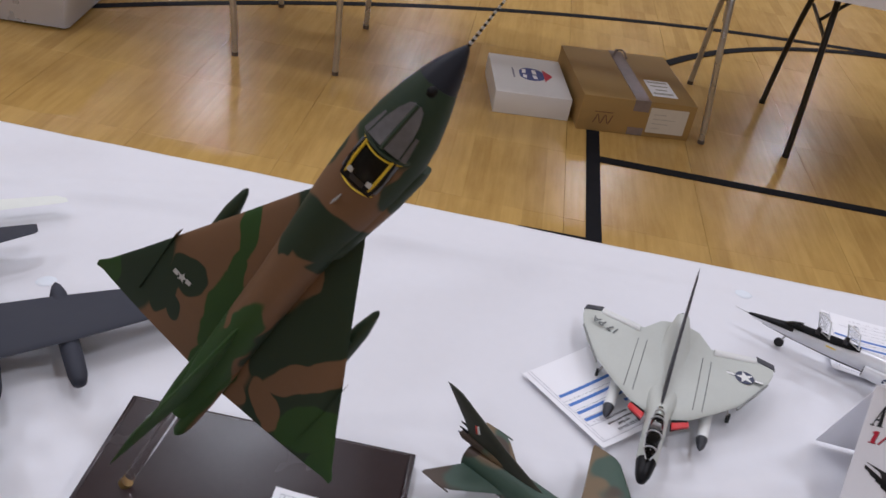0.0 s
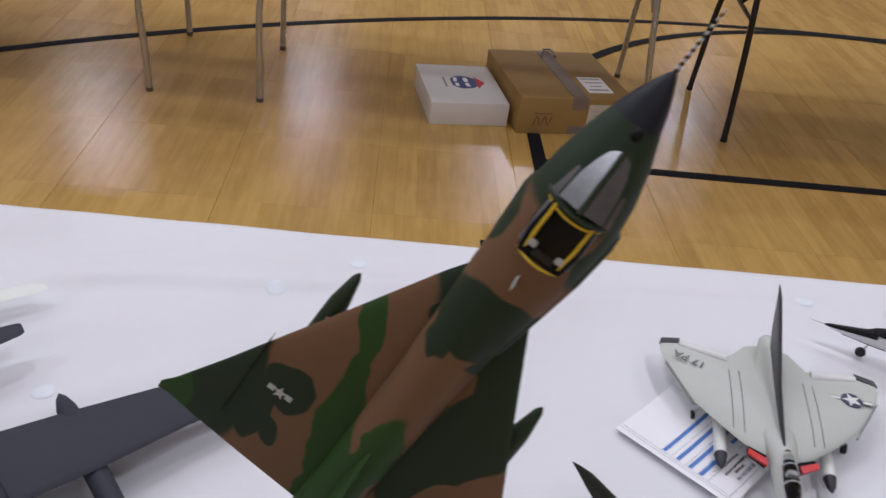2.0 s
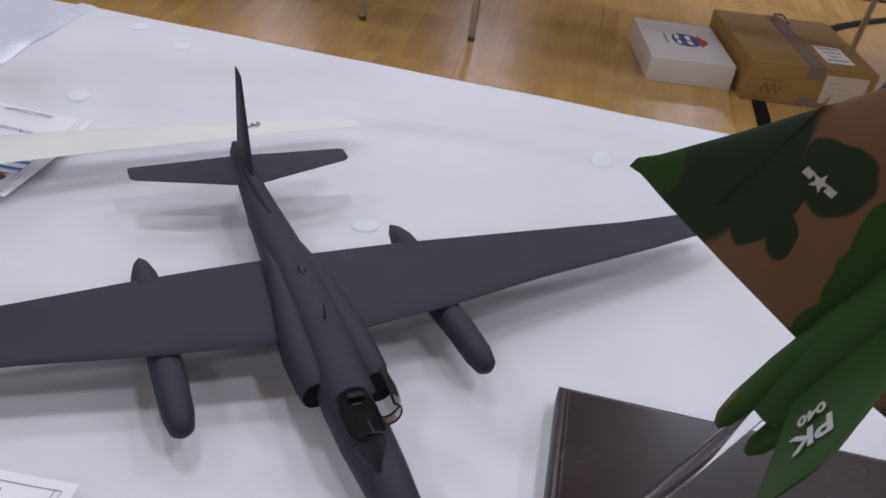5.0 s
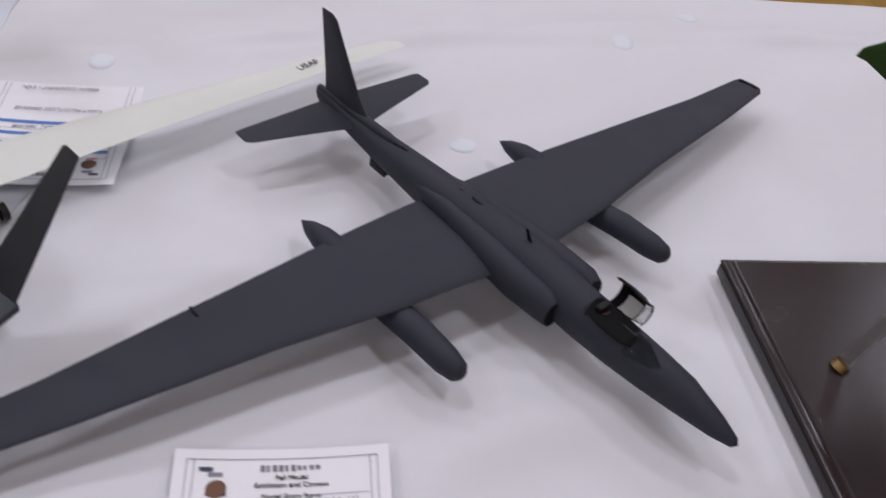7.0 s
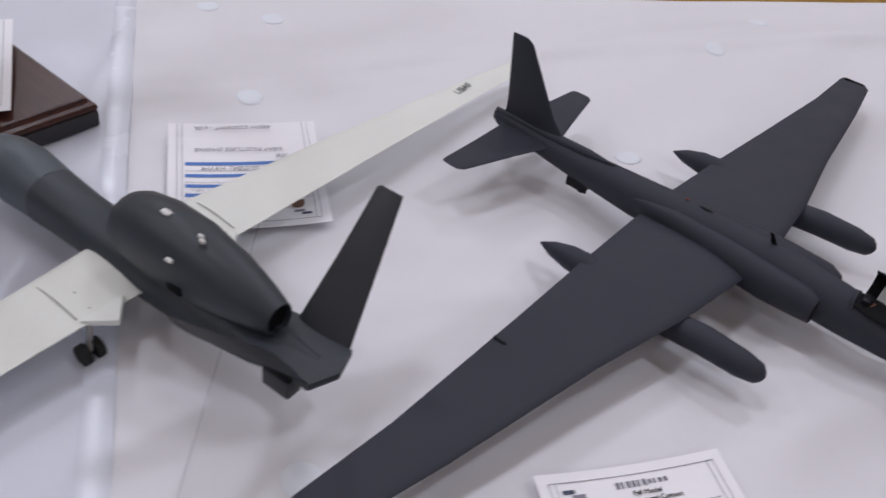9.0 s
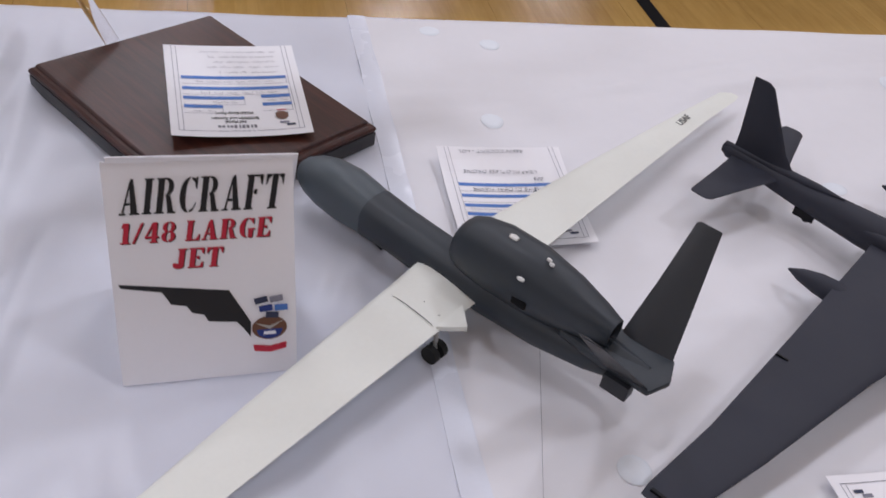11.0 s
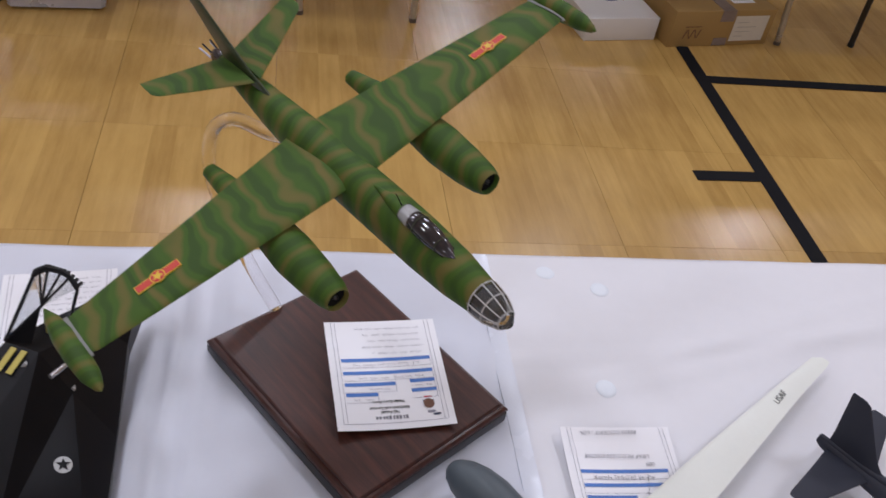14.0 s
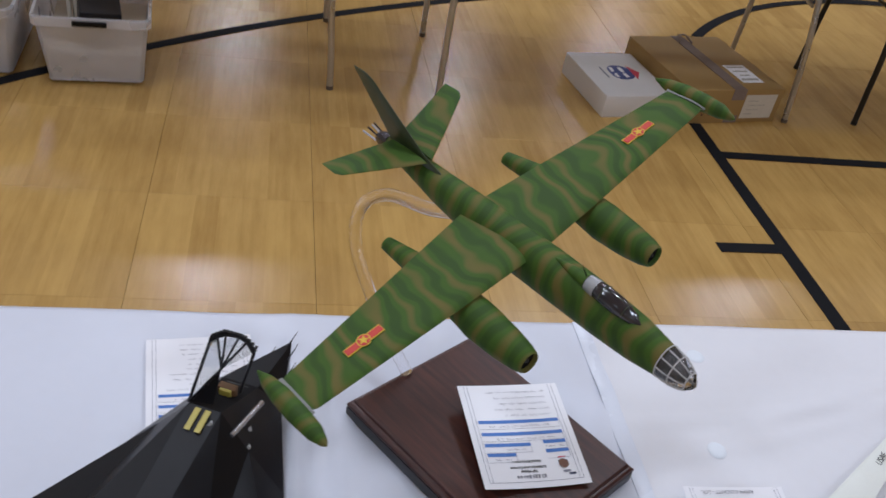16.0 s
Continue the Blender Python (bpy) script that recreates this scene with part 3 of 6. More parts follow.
folding_table(-3.10, -0.945, NEAR + 0.01, FAR - 0.01, [(-2.85, 0.50, 0, -2.85), (-2.85, 1.11, 0, -2.85), (-1.20, 0.50, 0, -1.20), (-1.20, 1.11, 0, -1.20)], "steel", "long folding display table under a white cloth", TOP - 0.004)
RIGHT_FOLDS = [(-0.40, 1.13, 3, 0.0041, 0.03), (-0.30, 0.70, -14, 0.0041, 0.02), (-0.62, 0.60, 20, 0.0041, 0.025), (0.2, 1.12, 175, 0.0027, 0.03), (-0.70, 0.74, 35, 0.0041, 0.03),
               (-0.732, 1.083, 5, 0.0024, 0.011), (-0.276, 1.161, 14.3, 0.0024, 0.011), (-0.44, 1.165, 18, 0.0024, 0.011), (-0.357, 0.755, 3.3, 0.0030, 0.012), (-0.474, 0.606, 14.9, 0.0074, 0.022)]
LEFT_FOLDS = [(-1.322, 0.996, 88.3, 0.013, 0.013), (-1.294, 1.048, 88.3, 0.008, 0.009), (-1.259, 1.082, 88.6, 0.007, 0.010), (-1.205, 0.900, 80, 0.006, 0.010), (-1.165, 0.860, 97, 0.006, 0.012), (-1.02, 0.88, 70, 0.005, 0.012), (-0.99, 0.80, 62, 0.004, 0.010), (-1.181, 0.941, 109, 0.009, 0.022), (-1.191, 0.813, 108, 0.008, 0.026),
              (-1.12, 0.72, 55, 0.005, 0.03), (-0.975, 1.0, 84, 0.003, 0.014), (-1.42, 1.0, 100, 0.005, 0.04)]
tagged(part("tablecloth", cloth_sheet(-0.934, 1.31, NEAR, FAR, TOP, 0.24, 3, RIGHT_FOLDS, 300, 120), "cloth", smooth=70), "creased white vinyl tablecloth on the display table", "tablecloth", "tablecloths")
film_cloth = tagged(part("tablecloth", cloth_sheet(-3.11, -0.925, NEAR, FAR - 0.003, TOP + 0.0012, 0.24, 8, LEFT_FOLDS, 300, 120), "cloth_b", smooth=70), "thin bluish-white film tablecloth with long folds", "tablecloth", "tablecloths")


def cloth_hem(x0, x1, y0, y1, n=120):
    """The doubled edge of the film, lying on both cloths."""
    rows = []
    for j in range(n + 1):
        y = y0 + (y1 - y0) * j / n
        wave = 0.0018 * noise.noise((y * 9, 0.7, 2.0))
        z = max(TOP + 0.0012 + cloth_height(-0.93, y, 8, LEFT_FOLDS), TOP + cloth_height(-0.93, y, 3, RIGHT_FOLDS)) + 0.0009
        rows.append([(x0 + wave, y, z - 0.004), (x0 + wave, y, z), (x0 + 0.004 + wave, y, z + 0.0006), (x1 - 0.004 - wave, y, z + 0.0003), (x1 - wave, y, z - 0.0002), (x1 - wave, y, z - 0.004)])
    return loft(rows)


part("hem", cloth_hem(-0.942, -0.922, NEAR + 0.004, FAR - 0.004), "hem", film_cloth, "bluish doubled film edge", smooth=60)


def round_spot(x, y, r=0.0115):
    """A thin pale disc that follows the cloth."""
    bm = bmesh.new()
    zz = lambda a, b: TOP + 0.0011 + cloth_height(a, b, 3, RIGHT_FOLDS)
    rings = [[bm.verts.new((x + r * k * math.cos(2 * math.pi * i / 28), y + r * k * math.sin(2 * math.pi * i / 28), zz(x + r * k * math.cos(2 * math.pi * i / 28), y + r * k * math.sin(2 * math.pi * i / 28)) + up)) for i in range(28)] for k, up in ((1.04, -0.0008), (0.97, -0.0003), (0.5, -0.0003))]
    for a, b in zip(rings, rings[1:]):
        for i in range(28):
            bm.faces.new((a[i], a[(i + 1) % 28], b[(i + 1) % 28], b[i]))
    bm.faces.new(rings[-1])
    return tagged(part("round_spot", bm, "dot"), "pale round spot on the white tablecloth", "sticker", "round stickers on the cloth")


for x, y in ((-0.785, 1.184), (-0.850, 1.214), (-0.204, 1.180), (-0.4945, 0.905), (-0.820, 1.024), (-0.8215, 0.606), (0.382, 1.181), (-0.298, 1.111)):
    round_spot(x, y)

folding_table(-0.912, 1.027, 3.45, 4.25, [(-0.700, 3.505, 0.0, -0.65), (-0.693, 4.10, 0.0, -0.67), (0.848, 3.545, -0.05, 0.785), (0.872, 4.21, 0.02, 0.91)], "steel", "folding table with worn grey steel legs", 0.735)
folding_table(-2.95, -0.922, 3.45, 4.25, [(-2.75, 3.505, 0.0, -2.75), (-2.75, 4.15, 0.0, -2.75), (-1.128, 3.503, -0.02, -1.115), (-1.122, 4.162, -0.02, -1.15)], "steel", "folding table with worn grey steel legs", 0.735)
folding_table(1.037, 2.95, 3.45, 4.25, [(1.210, 3.577, -0.025, 1.193), (1.208, 4.143, 0.03, 1.258), (2.75, 3.577, 0, 2.75), (2.75, 4.143, 0, 2.75)], "black_leg", "folding table with black enamelled tube legs", 0.735)
for a, b, drop in ((-0.915, 1.030, 0.035), (-2.95, -0.919, 0.035), (1.034, 2.95, 0.118)):
    tagged(part("tablecloth", cloth_sheet(a, b, 3.42, 4.27, 0.738, drop, int(10 * a) + 40, (), nx=40, ny=16), "cloth", smooth=70), "white cloth over a folding table", "tablecloth", "far tablecloths")


# ---- boxes and bins on the floor ----
def carton(o, fx, w, d, h, mat, label):
    """A carton whose near left foot corner is at o and whose near edge runs along fx."""
    m = axes((o[0], o[1], FLOOR), (fx[0], fx[1], 0), (-fx[1], fx[0], 0))
    t = thing("carton", m, label, "box", "boxes on the floor")
    part("body", box(0, 0, 0, w, d, h, 0.004), mat, t)
    return t


wb = carton((-0.027, 3.449), (0.986, 0.169), 0.318, 0.405, 0.0955, "box_white", "white glossy carton with a blue and red logo")
oval_mark = [(0.168 + (0.050 if math.cos(2 * math.pi * i / 28) < 0 else 0.060) * math.cos(2 * math.pi * i / 28), 0.215 + 0.066 * math.copysign(abs(math.sin(2 * math.pi * i / 28)) ** 0.7, math.sin(2 * math.pi * i / 28))) for i in range(28)]
part("logo_oval", slab(oval_mark, 0.0955, 0.0960), "blue_logo", wb, "dark blue rounded printed mark", smooth=0)
part("logo_point", slab([(0.224, 0.150), (0.262, 0.215), (0.224, 0.280)], 0.0955, 0.0961), "red_ink", wb, "red printed point", smooth=0)
for k, (x, y, w, d) in enumerate(((0.140, 0.242, 0.016, 0.042), (0.140, 0.188, 0.016, 0.034), (0.184, 0.240, 0.018, 0.044), (0.184, 0.188, 0.018, 0.036))):
    part("logo_bar", slab(rect(x, y, w, d, 4 * k - 6), 0.0960, 0.0963), "paper", wb, smooth=0)
part("print_bar", slab(rect(0.092, 0.215, 0.008, 0.10), 0.0955, 0.0959), "ink", wb, smooth=0)

cb = carton((0.321, 3.446), (0.980, 0.198), 0.480, 0.526, 0.1535, "card_brown", "brown corrugated carton closed with packing tape")
part("flap_gap", box(0.246, 0.004, 0.1530, 0.250, 0.522, 0.1547), "brown_ink", cb, smooth=0)
tp = part("packing_tape", box(0.218, -0.0012, 0.1540, 0.278, 0.527, 0.1555), "tape_clear", cb, "shiny brown packing tape", smooth=0)
part("tape_end", box(0.215, -0.0016, 0.107, 0.281, -0.0002, 0.1553), "tape_clear", tp, smooth=0)
part("tape_foot", box(0.212, -0.0016, 0.002, 0.278, -0.0002, 0.035), "tape_clear", cb, smooth=0)
part("crumpled_tape", tube(bend([(0.215, 0.445, 0.1585), (0.238, 0.485, 0.1745), (0.252, 0.520, 0.1625), (0.275, 0.495, 0.1725), (0.282, 0.445, 0.1585)], 5), [0.003 + 0.0012 * (i % 3) for i in range(21)], 7), "tape_clear", cb, "crumpled tape end")
part("shipping_label", slab(rect(0.357, 0.145, 0.108, 0.165), 0.1540, 0.1547), "paper", cb, "white address label", smooth=0)
for k, w in enumerate((0.085, 0.05, 0.075, 0.085)):
    part("print_bar", slab(rect(0.357, 0.092 + 0.038 * k, w, 0.010 + 0.006 * (k == 0)), 0.1547, 0.1552), "faint_print", cb, smooth=0)
part("side_label", box(0.288, -0.0016, 0.020, 0.450, -0.0003, 0.129), "label", cb, "cream paper label", smooth=0)
for k in range(4):
    part("print_bar", box(0.306, -0.0022, 0.040 + 0.020 * k, 0.345 + 0.07 * ((k * 7) % 5) / 5, -0.0014, 0.0425 + 0.020 * k), "faint_print", cb, smooth=0)
for k in range(5):
    part("side_mark", moved(box(-0.0018, -0.0012, -0.020, 0.0018, -0.0003, 0.020), pose(0.068 + 0.016 * k, 0, 0.056, 0, 18 * (-1) ** k, 0)), "brown_ink", cb, smooth=0)
part("side_mark", box(0.060, -0.0012, 0.086, 0.138, -0.0003, 0.0885), "brown_ink", cb, smooth=0)


def storage_bin(x, y, turn):
    t = thing("storage_bin", pose(x, y, FLOOR, 0, 0, turn), "clear frosted plastic storage bin with packing inside", "storage bin", "storage bins")
    w, d, h = 0.185, 0.27, 0.262
    def shell(k0, k1, z0, z1):
        return [[(sx * w * k, sy * d * k, z) for sx, sy in ((-1, -0.92), (-0.92, -1), (0.92, -1), (1, -0.92), (1, 0.92), (0.92, 1), (-0.92, 1), (-1, 0.92))] for k, z in ((k0, z0), (k1, z1))]
    outer = loft(shell(0.85, 1.0, 0.012, h), close=False)
    g = bmesh.ops.solidify(outer, geom=list(outer.faces), thickness=0.003)
    part("tub", outer, "plastic", t)
    part("bottom", loft(shell(0.86, 0.86, 0.010, 0.014)), "plastic", t)
    rim = loft([[(p[0] * 1.04, p[1] * 1.04, z) for p in shell(1, 1, 0, 0)[0]] for z in (h - 0.03, h)], close=False)
    bmesh.ops.solidify(rim, geom=list(rim.faces), thickness=0.006)
    part("rim", rim, "plastic", t)
    part("latch", box(-0.06, -d * 1.04 - 0.012, h - 0.022, 0.05, -d * 1.04, h - 0.006, 0.002), "black", t, "black plastic latch")
    part("packing", loft(shell(0.83, 0.88, 0.016, 0.115)), "bin_fill", t, "cream foam packing")
    part("packed_roll", moved(box(-0.09, -0.16, 0.08, 0.05, 0.12, 0.30, 0.012), pose(0, 0, 0, 12, 4, 8)), "base_edge", t, "dark wrapped parcel")
    for k in range(3):
        part("rod_end", tube([(-0.075 + 0.02 * k, -0.13, 0.09), (-0.085 + 0.025 * k, -0.14, 0.33)], 0.007, 8), "label", t)
    for sx in (-1, 1):
        for sy in (-1, 1):
            part("foot", box(sx * 0.12 - 0.02, sy * 0.19 - 0.02, 0.0, sx * 0.12 + 0.02, sy * 0.19 + 0.02, 0.012), "plastic", t)
    return t


storage_bin(-1.985, 3.625, 6)
storage_bin(-2.415, 3.63, 3)


# ---- paper on the table ----
def entry_card(m, label, written=(), lift=0.0, tail=0.0):
    """A printed form, 108 by 120 mm and a tail, slightly curled; its heading is at +y."""
    W, H = 0.120, 0.134
    t = thing("entry_card", m, label, "paper card", "entry cards")
    curl = lambda x, y: 0.0035 * (2 * x / W) ** 2 * (0.4 + 0.6 * (y / H + 0.5)) + 0.0012 + lift * max(0.0, -2 * y / H) ** 2
    bm = bmesh.new()
    nx, ny = 10, 8
    ys = [-H / 2 - tail + (H + tail) * j / ny for j in range(ny + 1)]
    vs = [[bm.verts.new((W * (i / nx - 0.5), y, curl(W * (i / nx - 0.5), y))) for i in range(nx + 1)] for y in ys]
    for j in range(ny):
        for i in range(nx):
            bm.faces.new((vs[j][i], vs[j][i + 1], vs[j + 1][i + 1], vs[j + 1][i]))
    g = bmesh.ops.extrude_face_region(bm, geom=list(bm.faces))
    bmesh.ops.translate(bm, verts=[v for v in g["geom"] if isinstance(v, bmesh.types.BMVert)], vec=(0, 0, 0.0004))
    part("sheet", bm, "paper", t, smooth=0)
    rnd = random.Random(len(label))
    up = lambda x, y: pose(x, y, curl(x, y) + 0.0010)

    def ribbon_of(nm, rows, mat, lab=""):
        b = bmesh.new()
        rows = [[b.verts.new((x, y, curl(x, y) + 0.0008)) for x, y in r] for r in rows]
        for p, q in zip(rows, rows[1:]):
            b.faces.new((p[0], q[0], q[1], p[1]))
        part(nm, b, mat, t, lab, smooth=0)

    def bar(nm, x0, x1, y, h, mat, lab=""):
        n = max(2, int((x1 - x0) / 0.012))
        ribbon_of(nm, [[(x0 + (x1 - x0) * i / n, y + k * h / 2) for k in (-1, 1)] for i in range(n + 1)], mat, lab)

    def scrawl(x0, x1, y, h):
        """A run of illegible pen strokes."""
        x, k = x0, 0
        rows = []
        while x < x1:
            dy = h * (rnd.uniform(0.15, 0.5) if k % 2 else -rnd.uniform(0.1, 0.5))
            rows.append([(x, y + dy - 0.00028), (x + 0.0002, y + dy + 0.00028)])
            x += rnd.uniform(0.0006, 0.0016)
            k += 1
            if len(rows) > rnd.randint(6, 14):
                ribbon_of("handwriting_line", rows, "pen")
                rows = []
                x += rnd.uniform(0.001, 0.003)
        if len(rows) > 1:
            ribbon_of("handwriting_line", rows, "pen")

    for x in (-0.0530, -0.0490, 0.0490, 0.0530):
        bar("border_line", x - 0.0002, x + 0.0002, -0.003 - tail / 2, 0.126 + tail, "ink")
    bar("border_line", -0.053, 0.053, 0.0600, 0.0005, "ink")
    for k in range(10):
        bar("heading_bar", -0.0125 + 0.0034 * k, -0.0101 + 0.0034 * k - 0.0008 * (k % 3 == 1), 0.0537, 0.0044 - 0.0014 * (k > 5), "pen")
    for y, line in ((0.0473, "Fall Model"), (0.0425, "Exhibition and Contest"), (0.0352, "Model Entry Form")):
        lettering("form_line", line, 0.0044, "black_ink", t, up(0.005, y))
    part("emblem_disc", moved(slab(circle(0, 0, 0.0056, 20), 0.0, 0.0003), up(-0.036, 0.0405)), "brown_ink", t, "brown round emblem", smooth=0)
    bar("emblem_scroll", -0.0415, -0.0305, 0.0375, 0.0026, "insignia_blue")
    bar("emblem_flag", -0.046, -0.0385, 0.0535, 0.0028, "insignia_blue")
    bar("emblem_flag", -0.041, -0.033, 0.0500, 0.0028, "ink")
    bar("emblem_ribbon", -0.0405, -0.0320, 0.0325, 0.0016, "red_ink")
    for x0, x1, y in ((0.014, 0.0470, 0.0262), (-0.0470, -0.021, 0.0235), (-0.006, 0.0470, 0.0139), (-0.0470, -0.021, 0.0120), (-0.0470, 0.0470, -0.0002), (-0.0470, 0.0470, -0.0162)):
        bar("blue_rule", x0, x1, y, 0.0042, "blue")
        bar("box_line", x0, x1, y + 0.0095, 0.0004, "ink")
        bar("box_line", x0, x0 + 0.0004, y + 0.0055, 0.0080, "ink")
    if written == "blank":
        scrawl(0.020, 0.040, 0.0325, 0.0035)
    elif written:
        for line, x, y in written:
            lettering("handwriting", line, 0.0068, "pen", t, up(x, y) @ pose(0, 0, 0.0010, 0, 0, rnd.uniform(-1.5, 1.5)), 0.25, 0.95, -0.00016)
        scrawl(0.004, 0.044, 0.0195, 0.004)
    else:
        for y in (0.0065, -0.0100):
            scrawl(-0.040 + rnd.uniform(0, 0.008), 0.030 + rnd.uniform(0, 0.012), y, 0.004)
        for x0, y in ((0.020, 0.0325), (0.0, 0.0200), (-0.044, 0.0180)):
            scrawl(x0, x0 + 0.022, y, 0.0035)
        for k in range(5 + int(tail / 0.008)):
            scrawl(-0.044 + rnd.uniform(0, 0.006), 0.040 - rnd.uniform(0, 0.030), -0.0245 - 0.0080 * k, 0.0036)
    return t


T0 = TOP + 0.0034
entry_card(pose(-0.8316, 0.896, T0, 0, 0, 179), "printed entry form lying under the ivory drone wing", (("RQ-4B GLOBAL HAWK", 0.002, -0.0088), ("008", -0.030, -0.0235), ("USAF PILOTLESS DRONE", 0.004, -0.0335), ("RESIN COCKPIT - LOL", 0.008, -0.0605)), 0.007)
entry_card(pose(-0.6325, 0.5175, T0, 0, 0, 0.9), "printed entry form lying before the dark spy plane")
entry_card(pose(0.168, 0.905, T0, 0, 0, -135.8), "printed entry form partly under the grey naval jet", "blank")
entry_card(pose(0.542, 1.103, T0, 0, 0, 173), "printed entry form under the black-topped trainer jet")
entry_card(pose(-1.4130, 1.086, T0, 0, 0, 187), "printed entry form under the black faceted jet", tail=0.042)
entry_card(pose(-0.084, 0.590, 0.7625, 0, 0, -1), "printed entry form on the dark display plinth")
entry_card(axes((-1.0707, 1.0148, 0.7775), (-0.995, -0.09, 0.03), (0.11, -0.985, -0.105)), "printed entry form propped on the walnut plinth")


def tent_sign(m, deep, tall, wide, label, detail):
    """A folded card: foot of the front face at y = -deep, ridge at height tall."""
    t = thing("tent_sign", m, label, "sign", "class signs")
    L = math.hypot(deep, tall)
    front = axes((0, -deep, 0), (1, 0, 0), (0, deep, tall))
    part("front_panel", box(-wide / 2, 0, -0.0008, wide / 2, L, 0.0), "paper", t, m=front, smooth=0)
    back = axes((0, deep, 0), (-1, 0, 0), (0, -deep, tall))
    part("back_panel", box(-wide / 2, 0.001, -0.0008, wide / 2, L + 0.004, 0.0), "paper", t, m=back @ pose(0, 0, 0, 0, 0, 1.2), smooth=0)
    detail(t, front, L)
    return t


def half_ring(cx, w, right, thick, y0=0.0, y1=1.0):
    """Half of an upright ring with a heavy waist, in letter units."""
    k, cy, h = 1 if right else -1, (y0 + y1) / 2, (y1 - y0) / 2
    turn = [math.pi * (i / 12 - 0.5) for i in range(13)]
    return [(cx + k * w * math.cos(a), cy + h * math.sin(a)) for a in turn] + [(cx + k * (w - thick) * math.cos(a), cy + (h - 0.05) * math.sin(a)) for a in turn[::-1]]


def block(x0, y0, x1, y1):
    return [(x0, y0), (x1, y0), (x1, y1), (x0, y1)]


STEM = [block(0.06, 0, 0.28, 1), block(0, 0, 0.34, 0.05), block(0, 0.95, 0.34, 1)]
ARM = [(0.32, 1), (0.62, 1), (0.62, 0.70), (0.58, 0.70), (0.48, 0.94), (0.32, 0.94)]
FOOT = [(x, 1 - y) for x, y in ARM[::-1]]
TICK = [(0.32, 0.47), (0.44, 0.42), (0.44, 0.60), (0.32, 0.55)]
# each letter: its width and its shapes
LETTERS = {}
LETTERS["A"] = (0.72, [[(0.08, 0), (0.15, 0), (0.32, 0.82), (0.28, 0.94)], [(0.31, 1), (0.40, 1), (0.66, 0), (0.42, 0), (0.28, 0.88)], block(0.20, 0.27, 0.36, 0.34), block(0, 0, 0.23, 0.05), block(0.37, 0, 0.72, 0.05)])
LETTERS["I"] = (0.34, STEM)
LETTERS["R"] = (0.76, STEM + [half_ring(0.34, 0.29, True, 0.19, 0.48, 1.0), [(0.36, 0.50), (0.52, 0.50), (0.70, 0.0), (0.48, 0.0)], block(0.46, 0, 0.76, 0.05)])
LETTERS["C"] = (0.64, [half_ring(0.34, 0.34, False, 0.22), [(0.39, 1), (0.52, 0.95), (0.58, 1), (0.62, 1), (0.62, 0.66), (0.58, 0.66), (0.50, 0.86), (0.39, 0.94)], [(0.39, 0), (0.39, 0.06), (0.52, 0.12), (0.60, 0.28), (0.64, 0.26), (0.54, 0.06)]])
LETTERS["F"] = (0.64, STEM + [ARM, TICK])
LETTERS["E"] = (0.64, STEM + [ARM, FOOT, TICK])
LETTERS["L"] = (0.62, STEM + [FOOT])
LETTERS["T"] = (0.68, [block(0.23, 0, 0.45, 1), block(0.16, 0, 0.52, 0.05), [(0, 1), (0.20, 1), (0.20, 0.94), (0.10, 0.88), (0.04, 0.70), (0, 0.70)], [(0.48, 1), (0.68, 1), (0.68, 0.70), (0.64, 0.70), (0.58, 0.88), (0.48, 0.94)]])
LETTERS["G"] = (0.70, [half_ring(0.34, 0.34, False, 0.22), [(0.39, 1), (0.52, 0.95), (0.62, 1), (0.62, 0.66), (0.50, 0.86), (0.39, 0.94)], block(0.42, 0, 0.62, 0.45), block(0.38, 0.40, 0.70, 0.46)])
LETTERS["J"] = (0.52, [block(0.22, 0.12, 0.44, 1), block(0.14, 0.95, 0.52, 1), [(0, 0.10), (0.12, 0), (0.34, 0), (0.44, 0.12), (0.24, 0.14), (0.14, 0.28), (0, 0.26)]])
LETTERS["1"] = (0.44, [block(0.12, 0, 0.34, 1), block(0.02, 0, 0.44, 0.06), [(0, 0.80), (0.14, 0.80), (0.14, 1), (0.10, 1)]])
LETTERS["/"] = (0.42, [[(0, 0), (0.10, 0), (0.42, 1), (0.32, 1)]])
LETTERS["4"] = (0.62, [block(0.30, 0, 0.50, 1), [(0, 0.26), (0.06, 0.26), (0.33, 0.86), (0.30, 1)], block(0, 0.22, 0.60, 0.32), block(0.22, 0, 0.58, 0.05)])
LETTERS["8"] = (0.60, [half_ring(0.28, 0.28, False, 0.19, 0, 0.54), half_ring(0.32, 0.28, True, 0.19, 0, 0.54), half_ring(0.28, 0.25, False, 0.17, 0.48, 1), half_ring(0.32, 0.25, True, 0.17, 0.48, 1)])
LETTERS[" "] = (0.26, [])


def stencil_line(name, words, x0, x1, y, tall, layers, t, f, label):
    """A line of stencil letters that fills x0 to x1; layers are (material, shift, height)."""
    gap = 0.10
    k = (x1 - x0) / (sum(LETTERS[c][0] for c in words) + gap * (len(words) - 1))
    x = x0
    for c in words:
        wide, shapes = LETTERS[c]
        for mat, off, z in layers:
            if shapes:
                solid = join(*[slab([(x + k * px + 0.16 * tall * (py - 0.5) + off, y + tall * (py - 0.5) - off) for px, py in p], z, z + 0.0002 + 0.00003 * i) for i, p in enumerate(shapes)])
                part(name if z > 0.0003 else "letter_shadow", solid, mat, t, label if z > 0.0003 else "", m=f, smooth=0)
        x += k * (wide + gap)


